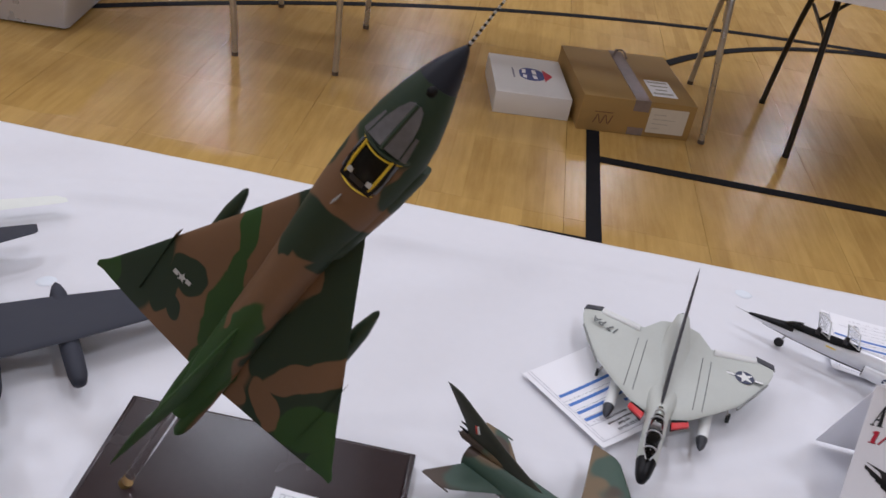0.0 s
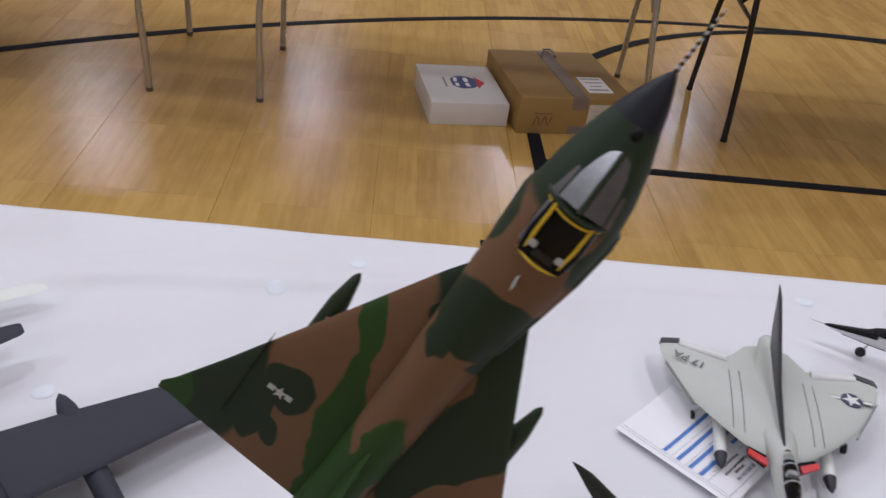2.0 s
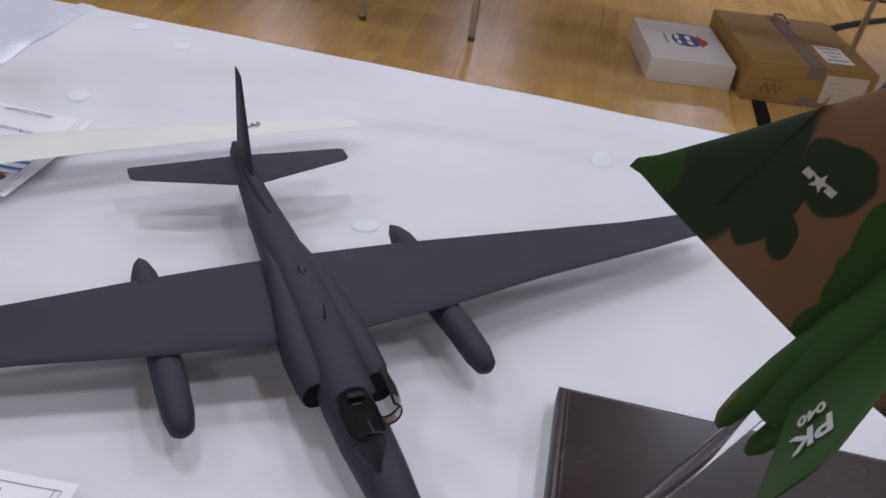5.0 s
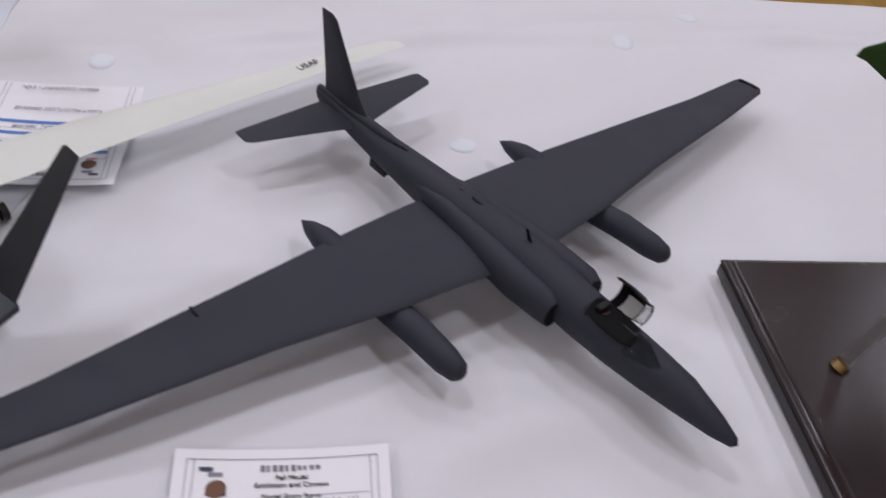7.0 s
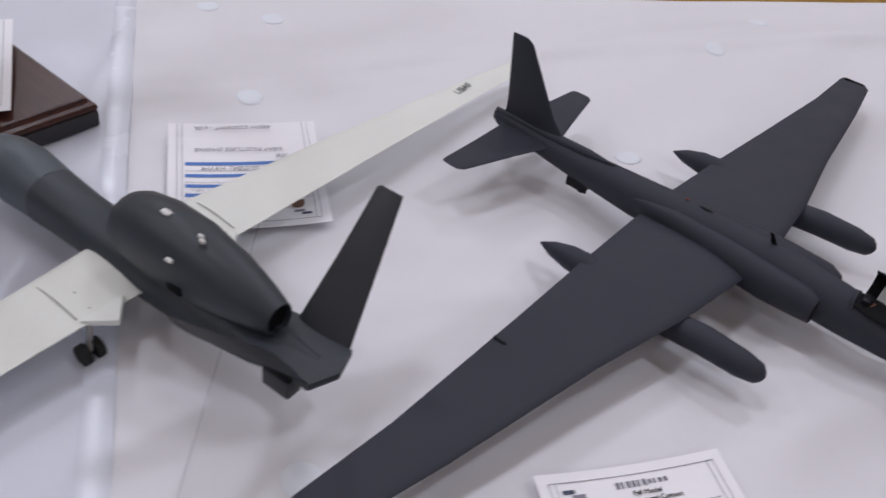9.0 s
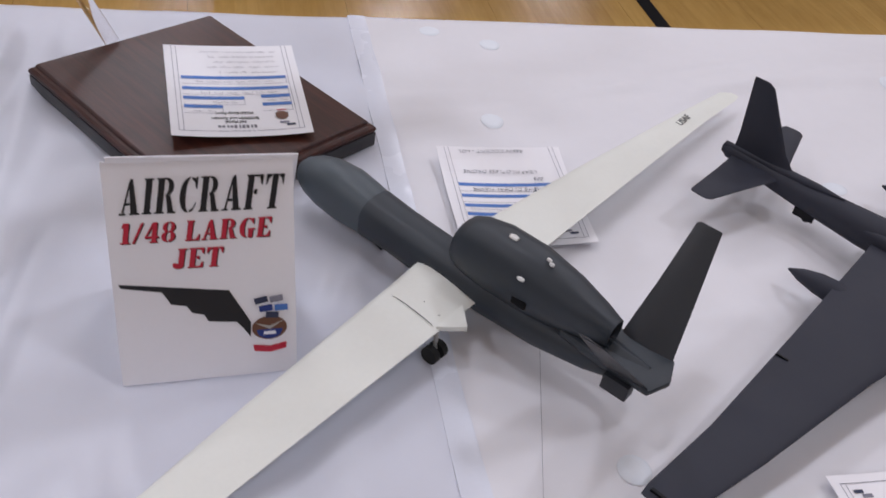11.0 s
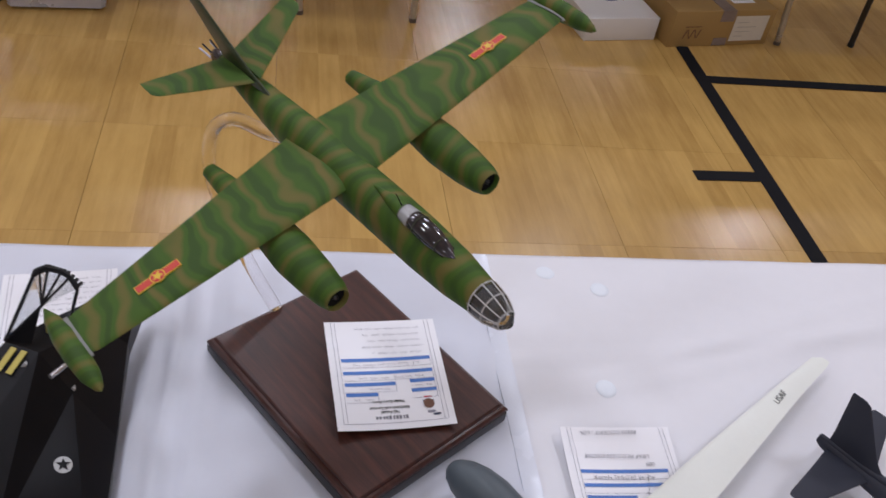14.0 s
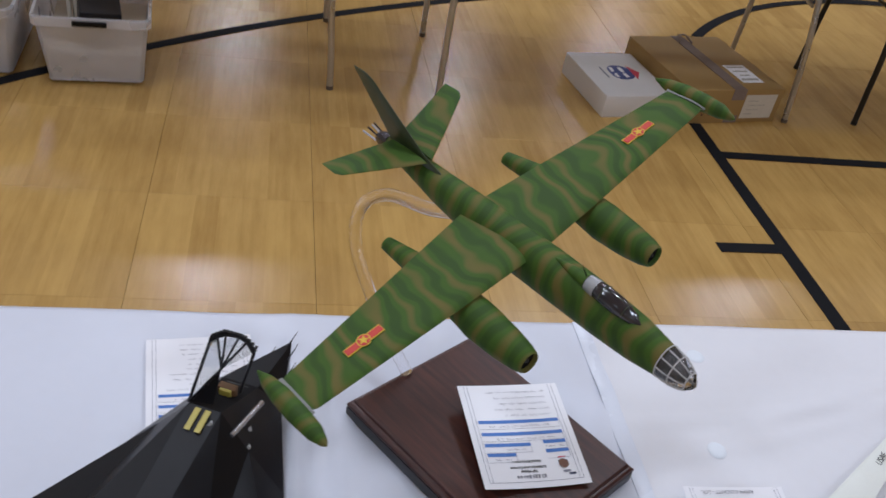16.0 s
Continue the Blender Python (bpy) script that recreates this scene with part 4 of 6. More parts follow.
def flying_wing_sign(t, f, L):
    stencil_line("title_letter", "AIRCRAFT", -0.047, 0.050, L - 0.0225, 0.0228, [("black_ink", 0.0, 0.0005)], t, f, "bold black stencil letter")
    for words, x0, x1, y in (("1/48 LARGE", -0.049, 0.042, 0.0460), ("JET", -0.019, 0.011, 0.0645)):
        stencil_line("class_letter", words, x0, x1, L - y, 0.0132, [("black_ink", 0.0006, 0.0001), ("red_ink", 0.0, 0.0005)], t, f, "bold red stencil letter")
    w = [(-0.053, 0.080), (0.014, 0.089), (0.027, 0.113), (0.0265, 0.124), (0.022, 0.117), (0.018, 0.112), (0.0, 0.110), (-0.0025, 0.105), (-0.010, 0.103), (-0.013, 0.098), (-0.0225, 0.096), (-0.0275, 0.087), (-0.052, 0.0825)]
    part("silhouette", slab([(x, L - y) for x, y in w], 0.0, 0.0005), "black_ink", t, "black flying-wing silhouette", m=f, smooth=0)
    part("emblem_disc", slab([(0.039 + 0.0115 * math.cos(a / 4), L - 0.118 + 0.0085 * math.sin(a / 4)) for a in range(25)], 0.0005, 0.0009), "brown_ink", t, "brown and blue round emblem", m=f, smooth=0)
    part("emblem_globe", slab([(0.039 + 0.0085 * math.cos(math.pi * (1 + i / 10)), L - 0.119 + 0.0070 * math.sin(math.pi * (1 + i / 10))) for i in range(11)], 0.0009, 0.0011), "blue_logo", t, m=f, smooth=0)
    part("emblem_band", slab(rect(0.039, L - 0.1215, 0.0080, 0.0024), 0.0011, 0.0013), "paper", t, m=f, smooth=0)
    part("emblem_wing", slab([(0.030, L - 0.114), (0.039, L - 0.119), (0.048, L - 0.113), (0.039, L - 0.1165)], 0.0009, 0.0012), "faint_print", t, m=f, smooth=0)
    part("emblem_scroll", slab([(0.028, L - 0.1300), (0.039, L - 0.1318), (0.050, L - 0.1295), (0.0495, L - 0.1340), (0.039, L - 0.1362), (0.0285, L - 0.1345)], 0.0005, 0.0010), "red_ink", t, m=f, smooth=0)
    for k, (dx, dy, mat) in enumerate(((0.034, 0.0975, "insignia_blue"), (0.044, 0.0970, "ink"), (0.037, 0.1035, "blue_logo"), (0.047, 0.1035, "blue"), (0.041, 0.1085, "insignia_blue"))):
        part("emblem_flag", slab(rect(dx, L - dy, 0.0085, 0.0042, 12 - 4 * k), 0.0005, 0.0010 + 0.00004 * k), mat, t, m=f, smooth=0)


def swept_jet_sign(t, f, L):
    stencil_line("title_letter", "A", -0.0525, -0.0400, 0.80 * L, 0.0228, [("black_ink", 0.0, 0.0005)], t, f, "bold black stencil letter")
    stencil_line("class_letter", "1/", -0.050, -0.033, 0.65 * L, 0.0132, [("black_ink", 0.0006, 0.0001), ("red_ink", 0.0, 0.0005)], t, f, "bold red stencil letter")
    for k in range(4):
        part("silhouette", slab([(-0.046 + 0.007 * k, (0.45 - 0.035 * k) * L), (-0.020 + 0.007 * k, (0.36 - 0.035 * k) * L), (-0.020 + 0.007 * k, (0.33 - 0.035 * k) * L), (-0.046 + 0.007 * k, (0.425 - 0.035 * k) * L)], 0.0, 0.0005), "black_ink", t, "black jet silhouette", m=f, smooth=0)
    part("silhouette", slab([(-0.046, 0.47 * L), (-0.01, 0.40 * L), (0.02, 0.20 * L), (-0.005, 0.16 * L), (-0.03, 0.42 * L)], 0.0, 0.0005), "black_ink", t, m=f, smooth=0)


tent_sign(pose(-1.0945, 0.7555, TOP + 0.003, 0, 0, 3), 0.050, 0.1440, 0.1135, "white folded sign with bold class lettering", flying_wing_sign)
tent_sign(pose(0.478, 0.840, TOP + 0.003, 0, 0, -4), 0.060, 0.140, 0.120, "white folded sign with bold class lettering", swept_jet_sign)


# ---- display plinths ----
def plinth(m, w, d, h, mat, label):
    t = thing("display_plinth", m, label, "display base", "display plinths")
    part("foot_board", box(-w / 2, -d / 2, 0, w / 2, d / 2, h * 0.55, 0.0015), "base_edge", t)
    ring = lambda k, z: [(sx * (w / 2 - k), sy * (d / 2 - k), z) for sx, sy in ((-1, -1), (1, -1), (1, 1), (-1, 1))]
    part("top_board", loft([ring(0.0012, h * 0.55), ring(0.0, h * 0.66), ring(0.0008, h * 0.76), ring(0.0030, h * 0.83), ring(0.0055, h * 0.855), ring(0.0062, h * 0.96), ring(0.0075, h)]), mat, t, smooth=25)
    return t


plinth(axes((-1.1012, 1.0276, TOP + 0.003), (0.576, -0.817, 0), (0.817, 0.576, 0)), 0.257, 0.201, 0.026, "walnut", "dark walnut display plinth with a moulded edge")
plinth(pose(-0.1700, 0.6260, TOP + 0.003), 0.294, 0.236, 0.018, "base_dark", "dark lacquered wooden display plinth")

ir = thing("display_rod", pose(0, 0, 0), "bent clear acrylic rod rising from the walnut plinth", "stand", "display rods")
part("rod", tube(bend([(-1.186, 1.117, 0.7675), (-1.221, 1.140, 0.827), (-1.254, 1.172, 0.898), (-1.255, 1.184, 0.948), (-1.232, 1.159, 0.985), (-1.195, 1.107, 1.005), (-1.162, 1.062, 1.033)]), 0.0070, 14), "acrylic", ir)
dr = thing("display_rod", pose(0, 0, 0), "clear acrylic rod in a brass socket on the dark plinth", "stand", "display rods")
part("rod", tube([(-0.2755, 0.632, 0.7595), (-0.222, 0.642, 0.873)], 0.0050, 14), "acrylic", dr)
part("socket", tube([(-0.2755, 0.632, 0.7590), (-0.2730, 0.6325, 0.7635)], [0.0064, 0.0056], 16), "brass", dr, "small brass socket")


# ---- model aircraft ----
def wheel(t, x, y, z, r, w, name="wheel"):
    part(name, tube([(x, y - w, z), (x, y + w, z)], r, 14), "rubber", t)


def mirror_wing(t, name, stations, mat, upright=False, label=""):
    for s in (1, -1):
        part(name, foil([(s * a, b, c, d, e) for a, b, c, d, e in stations]), mat, t, label)


def spy_plane():
    t = thing("model_spy_plane", axes((-0.5029, 0.7576, 0.7705), (0.5650, -0.8249, 0.0154), (0.8250, 0.5651, 0.0019)), "matt blue-black model spy plane with long straight wings and pods", "model aircraft", "model aircraft")
    g = "spy_grey"
    part("fuselage", hull([(0.232, 0.0006, 0.0006, -0.0075), (0.2295, 0.0036, 0.0036, -0.0075), (0.216, 0.0075, 0.0075, -0.006), (0.190, 0.0122, 0.0125, -0.0030), (0.165, 0.0148, 0.0145, -0.0018, -0.001), (0.140, 0.0163, 0.0158, -0.0005, -0.002), (0.110, 0.0172, 0.0172, 0.0005, -0.002), (0.060, 0.0180, 0.0186, 0.0024), (0.0, 0.0180, 0.0185, 0.003), (-0.060, 0.0158, 0.0162, 0.002), (-0.120, 0.0118, 0.0125, 0.003), (-0.170, 0.0082, 0.0098, 0.0055), (-0.200, 0.0055, 0.0070, 0.008), (-0.206, 0.0030, 0.0045, 0.009)], 24), g, t)
    mirror_wing(t, "wing", [(0.010, 0.049, -0.0465, 0.002, 0.011), (0.060, 0.0435, -0.0440, 0.003, 0.0095), (0.0975, 0.0395, -0.0425, 0.003, 0.0085), (0.180, 0.0235, -0.0390, 0.001, 0.007), (0.300, 0.0055, -0.0355, -0.003, 0.0045), (0.370, -0.0075, -0.038, -0.0055, 0.0035), (0.379, -0.014, -0.037, -0.006, 0.0015)], g)
    mirror_wing(t, "tailplane", [(0.003, -0.142, -0.193, 0.008, 0.005), (0.040, -0.153, -0.190, 0.0085, 0.004), (0.087, -0.166, -0.1875, 0.009, 0.0025), (0.091, -0.170, -0.186, 0.009, 0.001)], g)
    part("fin", foil([(0.010, -0.128, -0.196, 0, 0.006), (0.030, -0.148, -0.196, 0, 0.0055), (0.083, -0.180, -0.201, 0, 0.003), (0.0865, -0.186, -0.201, 0, 0.001)], True), g, t)
    part("dorsal_fairing", hull([(-0.085, 0.0005, 0.0005, 0.018), (-0.110, 0.004, 0.004, 0.016), (-0.15, 0.005, 0.005, 0.014), (-0.205, 0.003, 0.003, 0.013)], 12), g, t)
    for s in (1, -1):
        part("pod", hull([(x, w * (0.82 if x > 0.03 else 0.92 if x > -0.03 else 1.12), h * (0.82 if x > 0.03 else 0.92 if x > -0.03 else 1.12), z, y) for x, w, h, z, y in [(0.100, 0.0005, 0.0005, -0.006, s * 0.0985), (0.0985, 0.0050, 0.0050, -0.006, s * 0.0985), (0.095, 0.0090, 0.0090, -0.006, s * 0.0985), (0.083, 0.0118, 0.0118, -0.006, s * 0.0985), (0.055, 0.0128, 0.0128, -0.006, s * 0.0980), (0.020, 0.0115, 0.0105, -0.010, s * 0.0975), (-0.015, 0.0095, 0.0085, -0.009, s * 0.0975), (-0.040, 0.0092, 0.0090, -0.004, s * 0.0975), (-0.055, 0.0080, 0.0080, -0.004, s * 0.0975), (-0.070, 0.0050, 0.0050, -0.005, s * 0.0975), (-0.081, 0.0006, 0.0006, -0.006, s * 0.0975)]], 18), g, t)
        nac = part("intake_trunk", hull([(0.0965, 0.0088, 0.0098, 0.000, s * 0.0192), (0.088, 0.0108, 0.0122, 0.002, s * 0.0192), (0.060, 0.0122, 0.0136, 0.002, s * 0.0185), (0.030, 0.0118, 0.0138, 0.003, s * 0.0165), (-0.02, 0.0085, 0.0120, 0.004, s * 0.013), (-0.060, 0.003, 0.006, 0.004, s * 0.012)], 18), g, t)
        part("intake_mouth", hull([(0.0970, 0.0078, 0.0088, 0.000, s * 0.0195), (0.0955, 0.0078, 0.0088, 0.000, s * 0.0195)], 18), "matt_black", nac, "black cap for the shade in an air intake")
        part("antenna", box(-0.038 if s < 0 else -0.030, s * 0.2065 - 0.0008, -0.002, -0.028, s * 0.2065 + 0.0008, 0.0022 if s < 0 else 0.0006, 0.0003), "black" if s < 0 else g, t)
        wheel(t, -0.01, s * 0.012, -0.0265, 0.0052, 0.002)
    part("spine_blade", hull([(0.002, 0.0006, 0.0006, 0.0212), (-0.002, 0.0024, 0.0022, 0.0216), (-0.007, 0.0018, 0.0018, 0.0216), (-0.010, 0.0004, 0.0004, 0.0214)], 12), "drone_fin", t)
    for s in (1, -1):
        part("gear_door", box(-0.120, s * 0.0085 - 0.0006, -0.0140, -0.100, s * 0.0085 + 0.0006, -0.006, 0.0003), "black", t, "black open wheel door")
    wheel(t, -0.108, 0.0, -0.0150, 0.0040, 0.004, "tail_wheel")
    part("tail_leg", tube([(-0.108, 0, -0.015), (-0.106, 0, -0.006)], 0.0016, 8), "metal", t)
    part("gear_leg", tube([(-0.01, 0, -0.027), (-0.01, 0, -0.008)], 0.002, 8), "metal", t)
    # cockpit with its canopy swung open to port
    part("cockpit_opening", hull([(0.116, 0.009, 0.002, 0.0205), (0.128, 0.0115, 0.002, 0.0195), (0.145, 0.0105, 0.002, 0.0178), (0.152, 0.006, 0.002, 0.0170)], 16), "matt_black", t, "black plug for the shade in the cockpit", m=Matrix.Translation((0, -0.0040, -0.0050)))
    part("cockpit_rim", tube(bend([(0.116, 0.010, 0.0175), (0.1145, 0.006, 0.0225), (0.114, 0.0, 0.0240), (0.1145, -0.006, 0.0225), (0.116, -0.010, 0.0175)]), 0.0013, 8), g, t, m=Matrix.Translation((0, -0.0040, -0.0050)))
    part("ejection_seat", join(box(0.119, -0.005, 0.014, 0.124, 0.005, 0.0255, 0.001), box(0.124, -0.005, 0.014, 0.134, 0.005, 0.0185, 0.001)), "black", t, "black ejection seat", m=Matrix.Translation((0, -0.0040, -0.0050)))
    part("seat_handle", tube([(0.125, -0.003, 0.021), (0.127, 0.0, 0.023), (0.125, 0.003, 0.021)], 0.0006, 6), "brown_ink", t, m=Matrix.Translation((0, -0.0040, -0.0050)))
    part("windscreen", hull([(0.150, 0.0105, 0.0085, 0.0130), (0.158, 0.0095, 0.0060, 0.0135), (0.168, 0.0070, 0.0030, 0.0140), (0.174, 0.003, 0.001, 0.0145)], 16), "canopy_dark", t, "clear windscreen", m=Matrix.Translation((0, -0.0040, -0.0050)))
    open_up = Matrix.Translation((0, 0.0105, 0.0175)) @ pose(0, 0, 0, -104) @ Matrix.Translation((0, -0.0105, 0))
    half = lambda x, w, h, i0=0, i1=9: oval(x, w, h, 0, 0, 2.0, 16)[i0:i1]
    strip = lambda rings: moved(sheet(rings), open_up)
    can = part("canopy", strip([half(0.117, 0.0098, 0.0100), half(0.128, 0.0100, 0.0102), half(0.138, 0.0092, 0.0088)]), "drone_fin", t, "dark canopy swung open", m=Matrix.Translation((0, -0.0040, -0.0050)))
    part("canopy_inside", strip([half(0.1172, 0.0093, 0.0095), half(0.128, 0.0095, 0.0097), half(0.1378, 0.0087, 0.0083)]), "matt_black", can, "black canopy inside")
    part("canopy_lining", strip([half(0.125, 0.0086, 0.0088, 0, 5), half(0.131, 0.0087, 0.0089, 0, 5), half(0.1375, 0.0081, 0.0078, 0, 5)]), "white", can, "white canopy lining")
    part("canopy_glass", strip([half(0.138, 0.0090, 0.0086), half(0.1445, 0.0076, 0.0064)]), "canopy", can, "clear canopy front")
    part("canopy_bow", moved(tube(half(0.1448, 0.0078, 0.0066), 0.0006, 6), open_up), "black", can)
    part("canopy_sill", moved(tube([(0.117, -0.0098, 0), (0.128, -0.0100, 0), (0.1445, -0.0076, 0)], 0.0009, 6), open_up), "black", can)
    part("blade_aerial", foil([(0.018, 0.0545, 0.0490, 0, 0.0010), (0.029, 0.0475, 0.0445, 0, 0.0005)], True), "black", t)
    part("red_beacon", hull([(-0.0195, 0.0004, 0.0004, 0.0213), (-0.021, 0.0008, 0.0008, 0.0213), (-0.0225, 0.0004, 0.0004, 0.0213)], 8), "faded_red", t, "tiny red beacon")
    for s in (1, -1):
        part("tip_skid", box(-0.034, s * 0.3725 - 0.0014, -0.0095, -0.014, s * 0.3725 + 0.0014, -0.0030, 0.0005), "black", t, "black wing-tip skid")
    return t


def drone():
    t = thing("model_drone", axes((-0.8905, 0.7505, 0.7710), (-0.6367, 0.7711, 0), (-0.7711, -0.6367, 0)), "grey model reconnaissance drone with long ivory wings", "model aircraft", "model aircraft")
    g = "drone_grey"
    part("fuselage", hull([(0.118, 0.0205, 0.0195, 0.000), (0.09, 0.0190, 0.0180, -0.001), (0.05, 0.0185, 0.0170, -0.002), (0.0, 0.0200, 0.0170, -0.002), (-0.05, 0.0205, 0.0150, 0.0), (-0.09, 0.0180, 0.0115, 0.004), (-0.12, 0.0140, 0.0070, 0.009), (-0.135, 0.0100, 0.0040, 0.012)], 24, 2.3), g, t)
    part("nose", hull([(0.2015, 0.001, 0.001, 0.000), (0.2000, 0.0065, 0.0070, 0.000), (0.195, 0.0120, 0.0125, 0.000), (0.184, 0.0175, 0.0180, 0.001), (0.168, 0.0215, 0.0220, 0.002), (0.148, 0.0230, 0.0232, 0.002), (0.130, 0.0220, 0.0212, 0.001), (0.1175, 0.0208, 0.0198, 0.000)], 24), "drone_nose", t, "bulbous blue-grey nose")
    part("chin_fairing", hull([(0.12, 0.001, 0.001, -0.018), (0.10, 0.010, 0.006, -0.017), (0.05, 0.013, 0.008, -0.017), (0.0, 0.010, 0.005, -0.016), (-0.02, 0.001, 0.001, -0.014)], 16), g, t)
    hump = part("engine_cowl", hull([(0.033, 0.0155, 0.0160, 0.028), (0.030, 0.0180, 0.0195, 0.029), (0.020, 0.0205, 0.0235, 0.030), (0.0, 0.0222, 0.0268, 0.031), (-0.03, 0.0222, 0.0265, 0.031), (-0.06, 0.0190, 0.0215, 0.030), (-0.085, 0.0140, 0.0150, 0.0285), (-0.099, 0.0102, 0.0105, 0.0275), (-0.0994, 0.0092, 0.0095, 0.0275), (-0.086, 0.0086, 0.0088, 0.0275)], 24, 2.2), g, t)
    part("intake_mouth", hull([(0.0336, 0.0128, 0.0115, 0.026), (0.0326, 0.0128, 0.0115, 0.026)], 18), "matt_black", hump, "black cap for the shade in the intake")
    part("exhaust", hull([(-0.0962, 0.0088, 0.0090, 0.0275), (-0.0868, 0.0082, 0.0084, 0.0275), (-0.0864, 0.0082, 0.0084, 0.0275)], 18), "matt_black", hump, "black plug for the shade in a jet exhaust")
    part("vent", box(-0.040, 0.0190, 0.0210, -0.028, 0.0222, 0.0275, 0.001), "matt_black", hump)
    for x, y, w in ((-0.010, 0.003, 0.0034), (-0.0405, 0.0040, 0.0018), (-0.0440, 0.0062, 0.0018), (-0.031, 0.0200, 0.0026)):
        z = 0.0310 + 0.0268 * math.sqrt(max(0.02, 1 - (abs(y) / 0.0224) ** 2.2))
        part("beacon", hull([(x - w, w * 0.6, 0.0010, z, y), (x, w * 0.8, 0.0016, z, y), (x + w, w * 0.6, 0.0010, z, y)], 10), "white", hump, "small white beacon")
    part("tail_deck", slab([(-0.066, 0.015), (-0.066, -0.015), (-0.100, -0.019), (-0.139, -0.019), (-0.146, 0.0), (-0.139, 0.019), (-0.100, 0.019)], 0.012, 0.0178, 0.002), g, t, "grey tail deck")
    part("deck_fin", loft([[(-0.092, -0.0008, 0.017), (-0.092, 0.0008, 0.017), (-0.092, 0.0008, 0.0195), (-0.092, -0.0008, 0.0195)], [(-0.100, -0.0085, 0.017), (-0.100, 0.0085, 0.017), (-0.100, 0.0006, 0.0205), (-0.100, -0.0006, 0.0205)], [(-0.130, -0.0030, 0.017), (-0.130, 0.0030, 0.017), (-0.130, 0.0004, 0.0185), (-0.130, -0.0004, 0.0185)]]), g, t, smooth=20)
    for s in (1, -1):
        a = 49
        fin = foil([(0.0, -0.098, -0.138, 0.0, 0.005), (0.045, -0.101, -0.130, 0.0, 0.0035), (0.091, -0.1025, -0.1215, 0.0, 0.0022), (0.093, -0.105, -0.121, 0.0, 0.001)])
        part("tail_fin", moved(fin, Matrix.Translation((0, s * 0.0165, 0.0165)) @ Matrix.Diagonal((1, s, 1, 1)) @ pose(0, 0, 0, a)), "drone_fin", t, "canted charcoal tail fin")
    for s in (1, -1):
        w = part("wing", foil([(s * 0.010, 0.059, 0.000, -0.002, 0.0085), (s * 0.050, 0.0545, 0.000, -0.001, 0.008), (s * 0.200, 0.0445, 0.002, -0.004, 0.006), (s * 0.380, 0.0300, 0.0045, -0.0095, 0.004), (s * 0.450, 0.0235, 0.0035, -0.012, 0.003), (s * 0.461, 0.0150, 0.0050, -0.0125, 0.001)]), "ivory", t, "long ivory-white wing")
        part("wing_fairing", slab([(0.004, s * 0.030), (0.003, s * 0.062), (-0.013, s * 0.046)] if s > 0 else [(0.004, s * 0.062), (0.003, s * 0.030), (-0.013, s * 0.046)], -0.003, 0.0015, 0.0006), "ivory", w)
        crown = lambda x: -0.0008 + 0.0040 * float(np.interp((0.050 - x) / 0.0525, [c for c, k in FOIL], [k for c, k in FOIL])) + 0.00005
        for x0, x1, y in ((0.006, 0.044, 0.062), (0.0235, 0.0245, 0.050)):
            part("panel_line", tube([(x0 + (x1 - x0) * k / 8, s * y, crown(x0 + (x1 - x0) * k / 8)) for k in range(9)], 0.00035, 5), "soft_line", w)
        wheel(t, 0.002, s * 0.055, -0.0250, 0.0070, 0.0025)
        wheel(t, 0.002, s * 0.064, -0.0250, 0.0070, 0.0025)
        part("gear_leg", tube([(0.002, s * 0.0595, -0.025), (0.010, s * 0.050, 0.0)], 0.0018, 8), "metal", t)
    lettering("wing_letters", "USAF", 0.0104, "line", t, axes((0.0195, -0.3535, -0.0060), (0.03, -1, 0.030), (1, 0.03, 0)), 0.0, 1.0)
    wheel(t, 0.11, 0.0, -0.0270, 0.0050, 0.002, "nose_wheel")
    part("nose_leg", tube([(0.11, 0, -0.027), (0.108, 0, -0.014)], 0.0016, 8), "metal", t)
    part("tail_box", box(-0.128, 0.012, 0.000, -0.108, 0.023, 0.013, 0.001), "drone_fin", t)
    return t


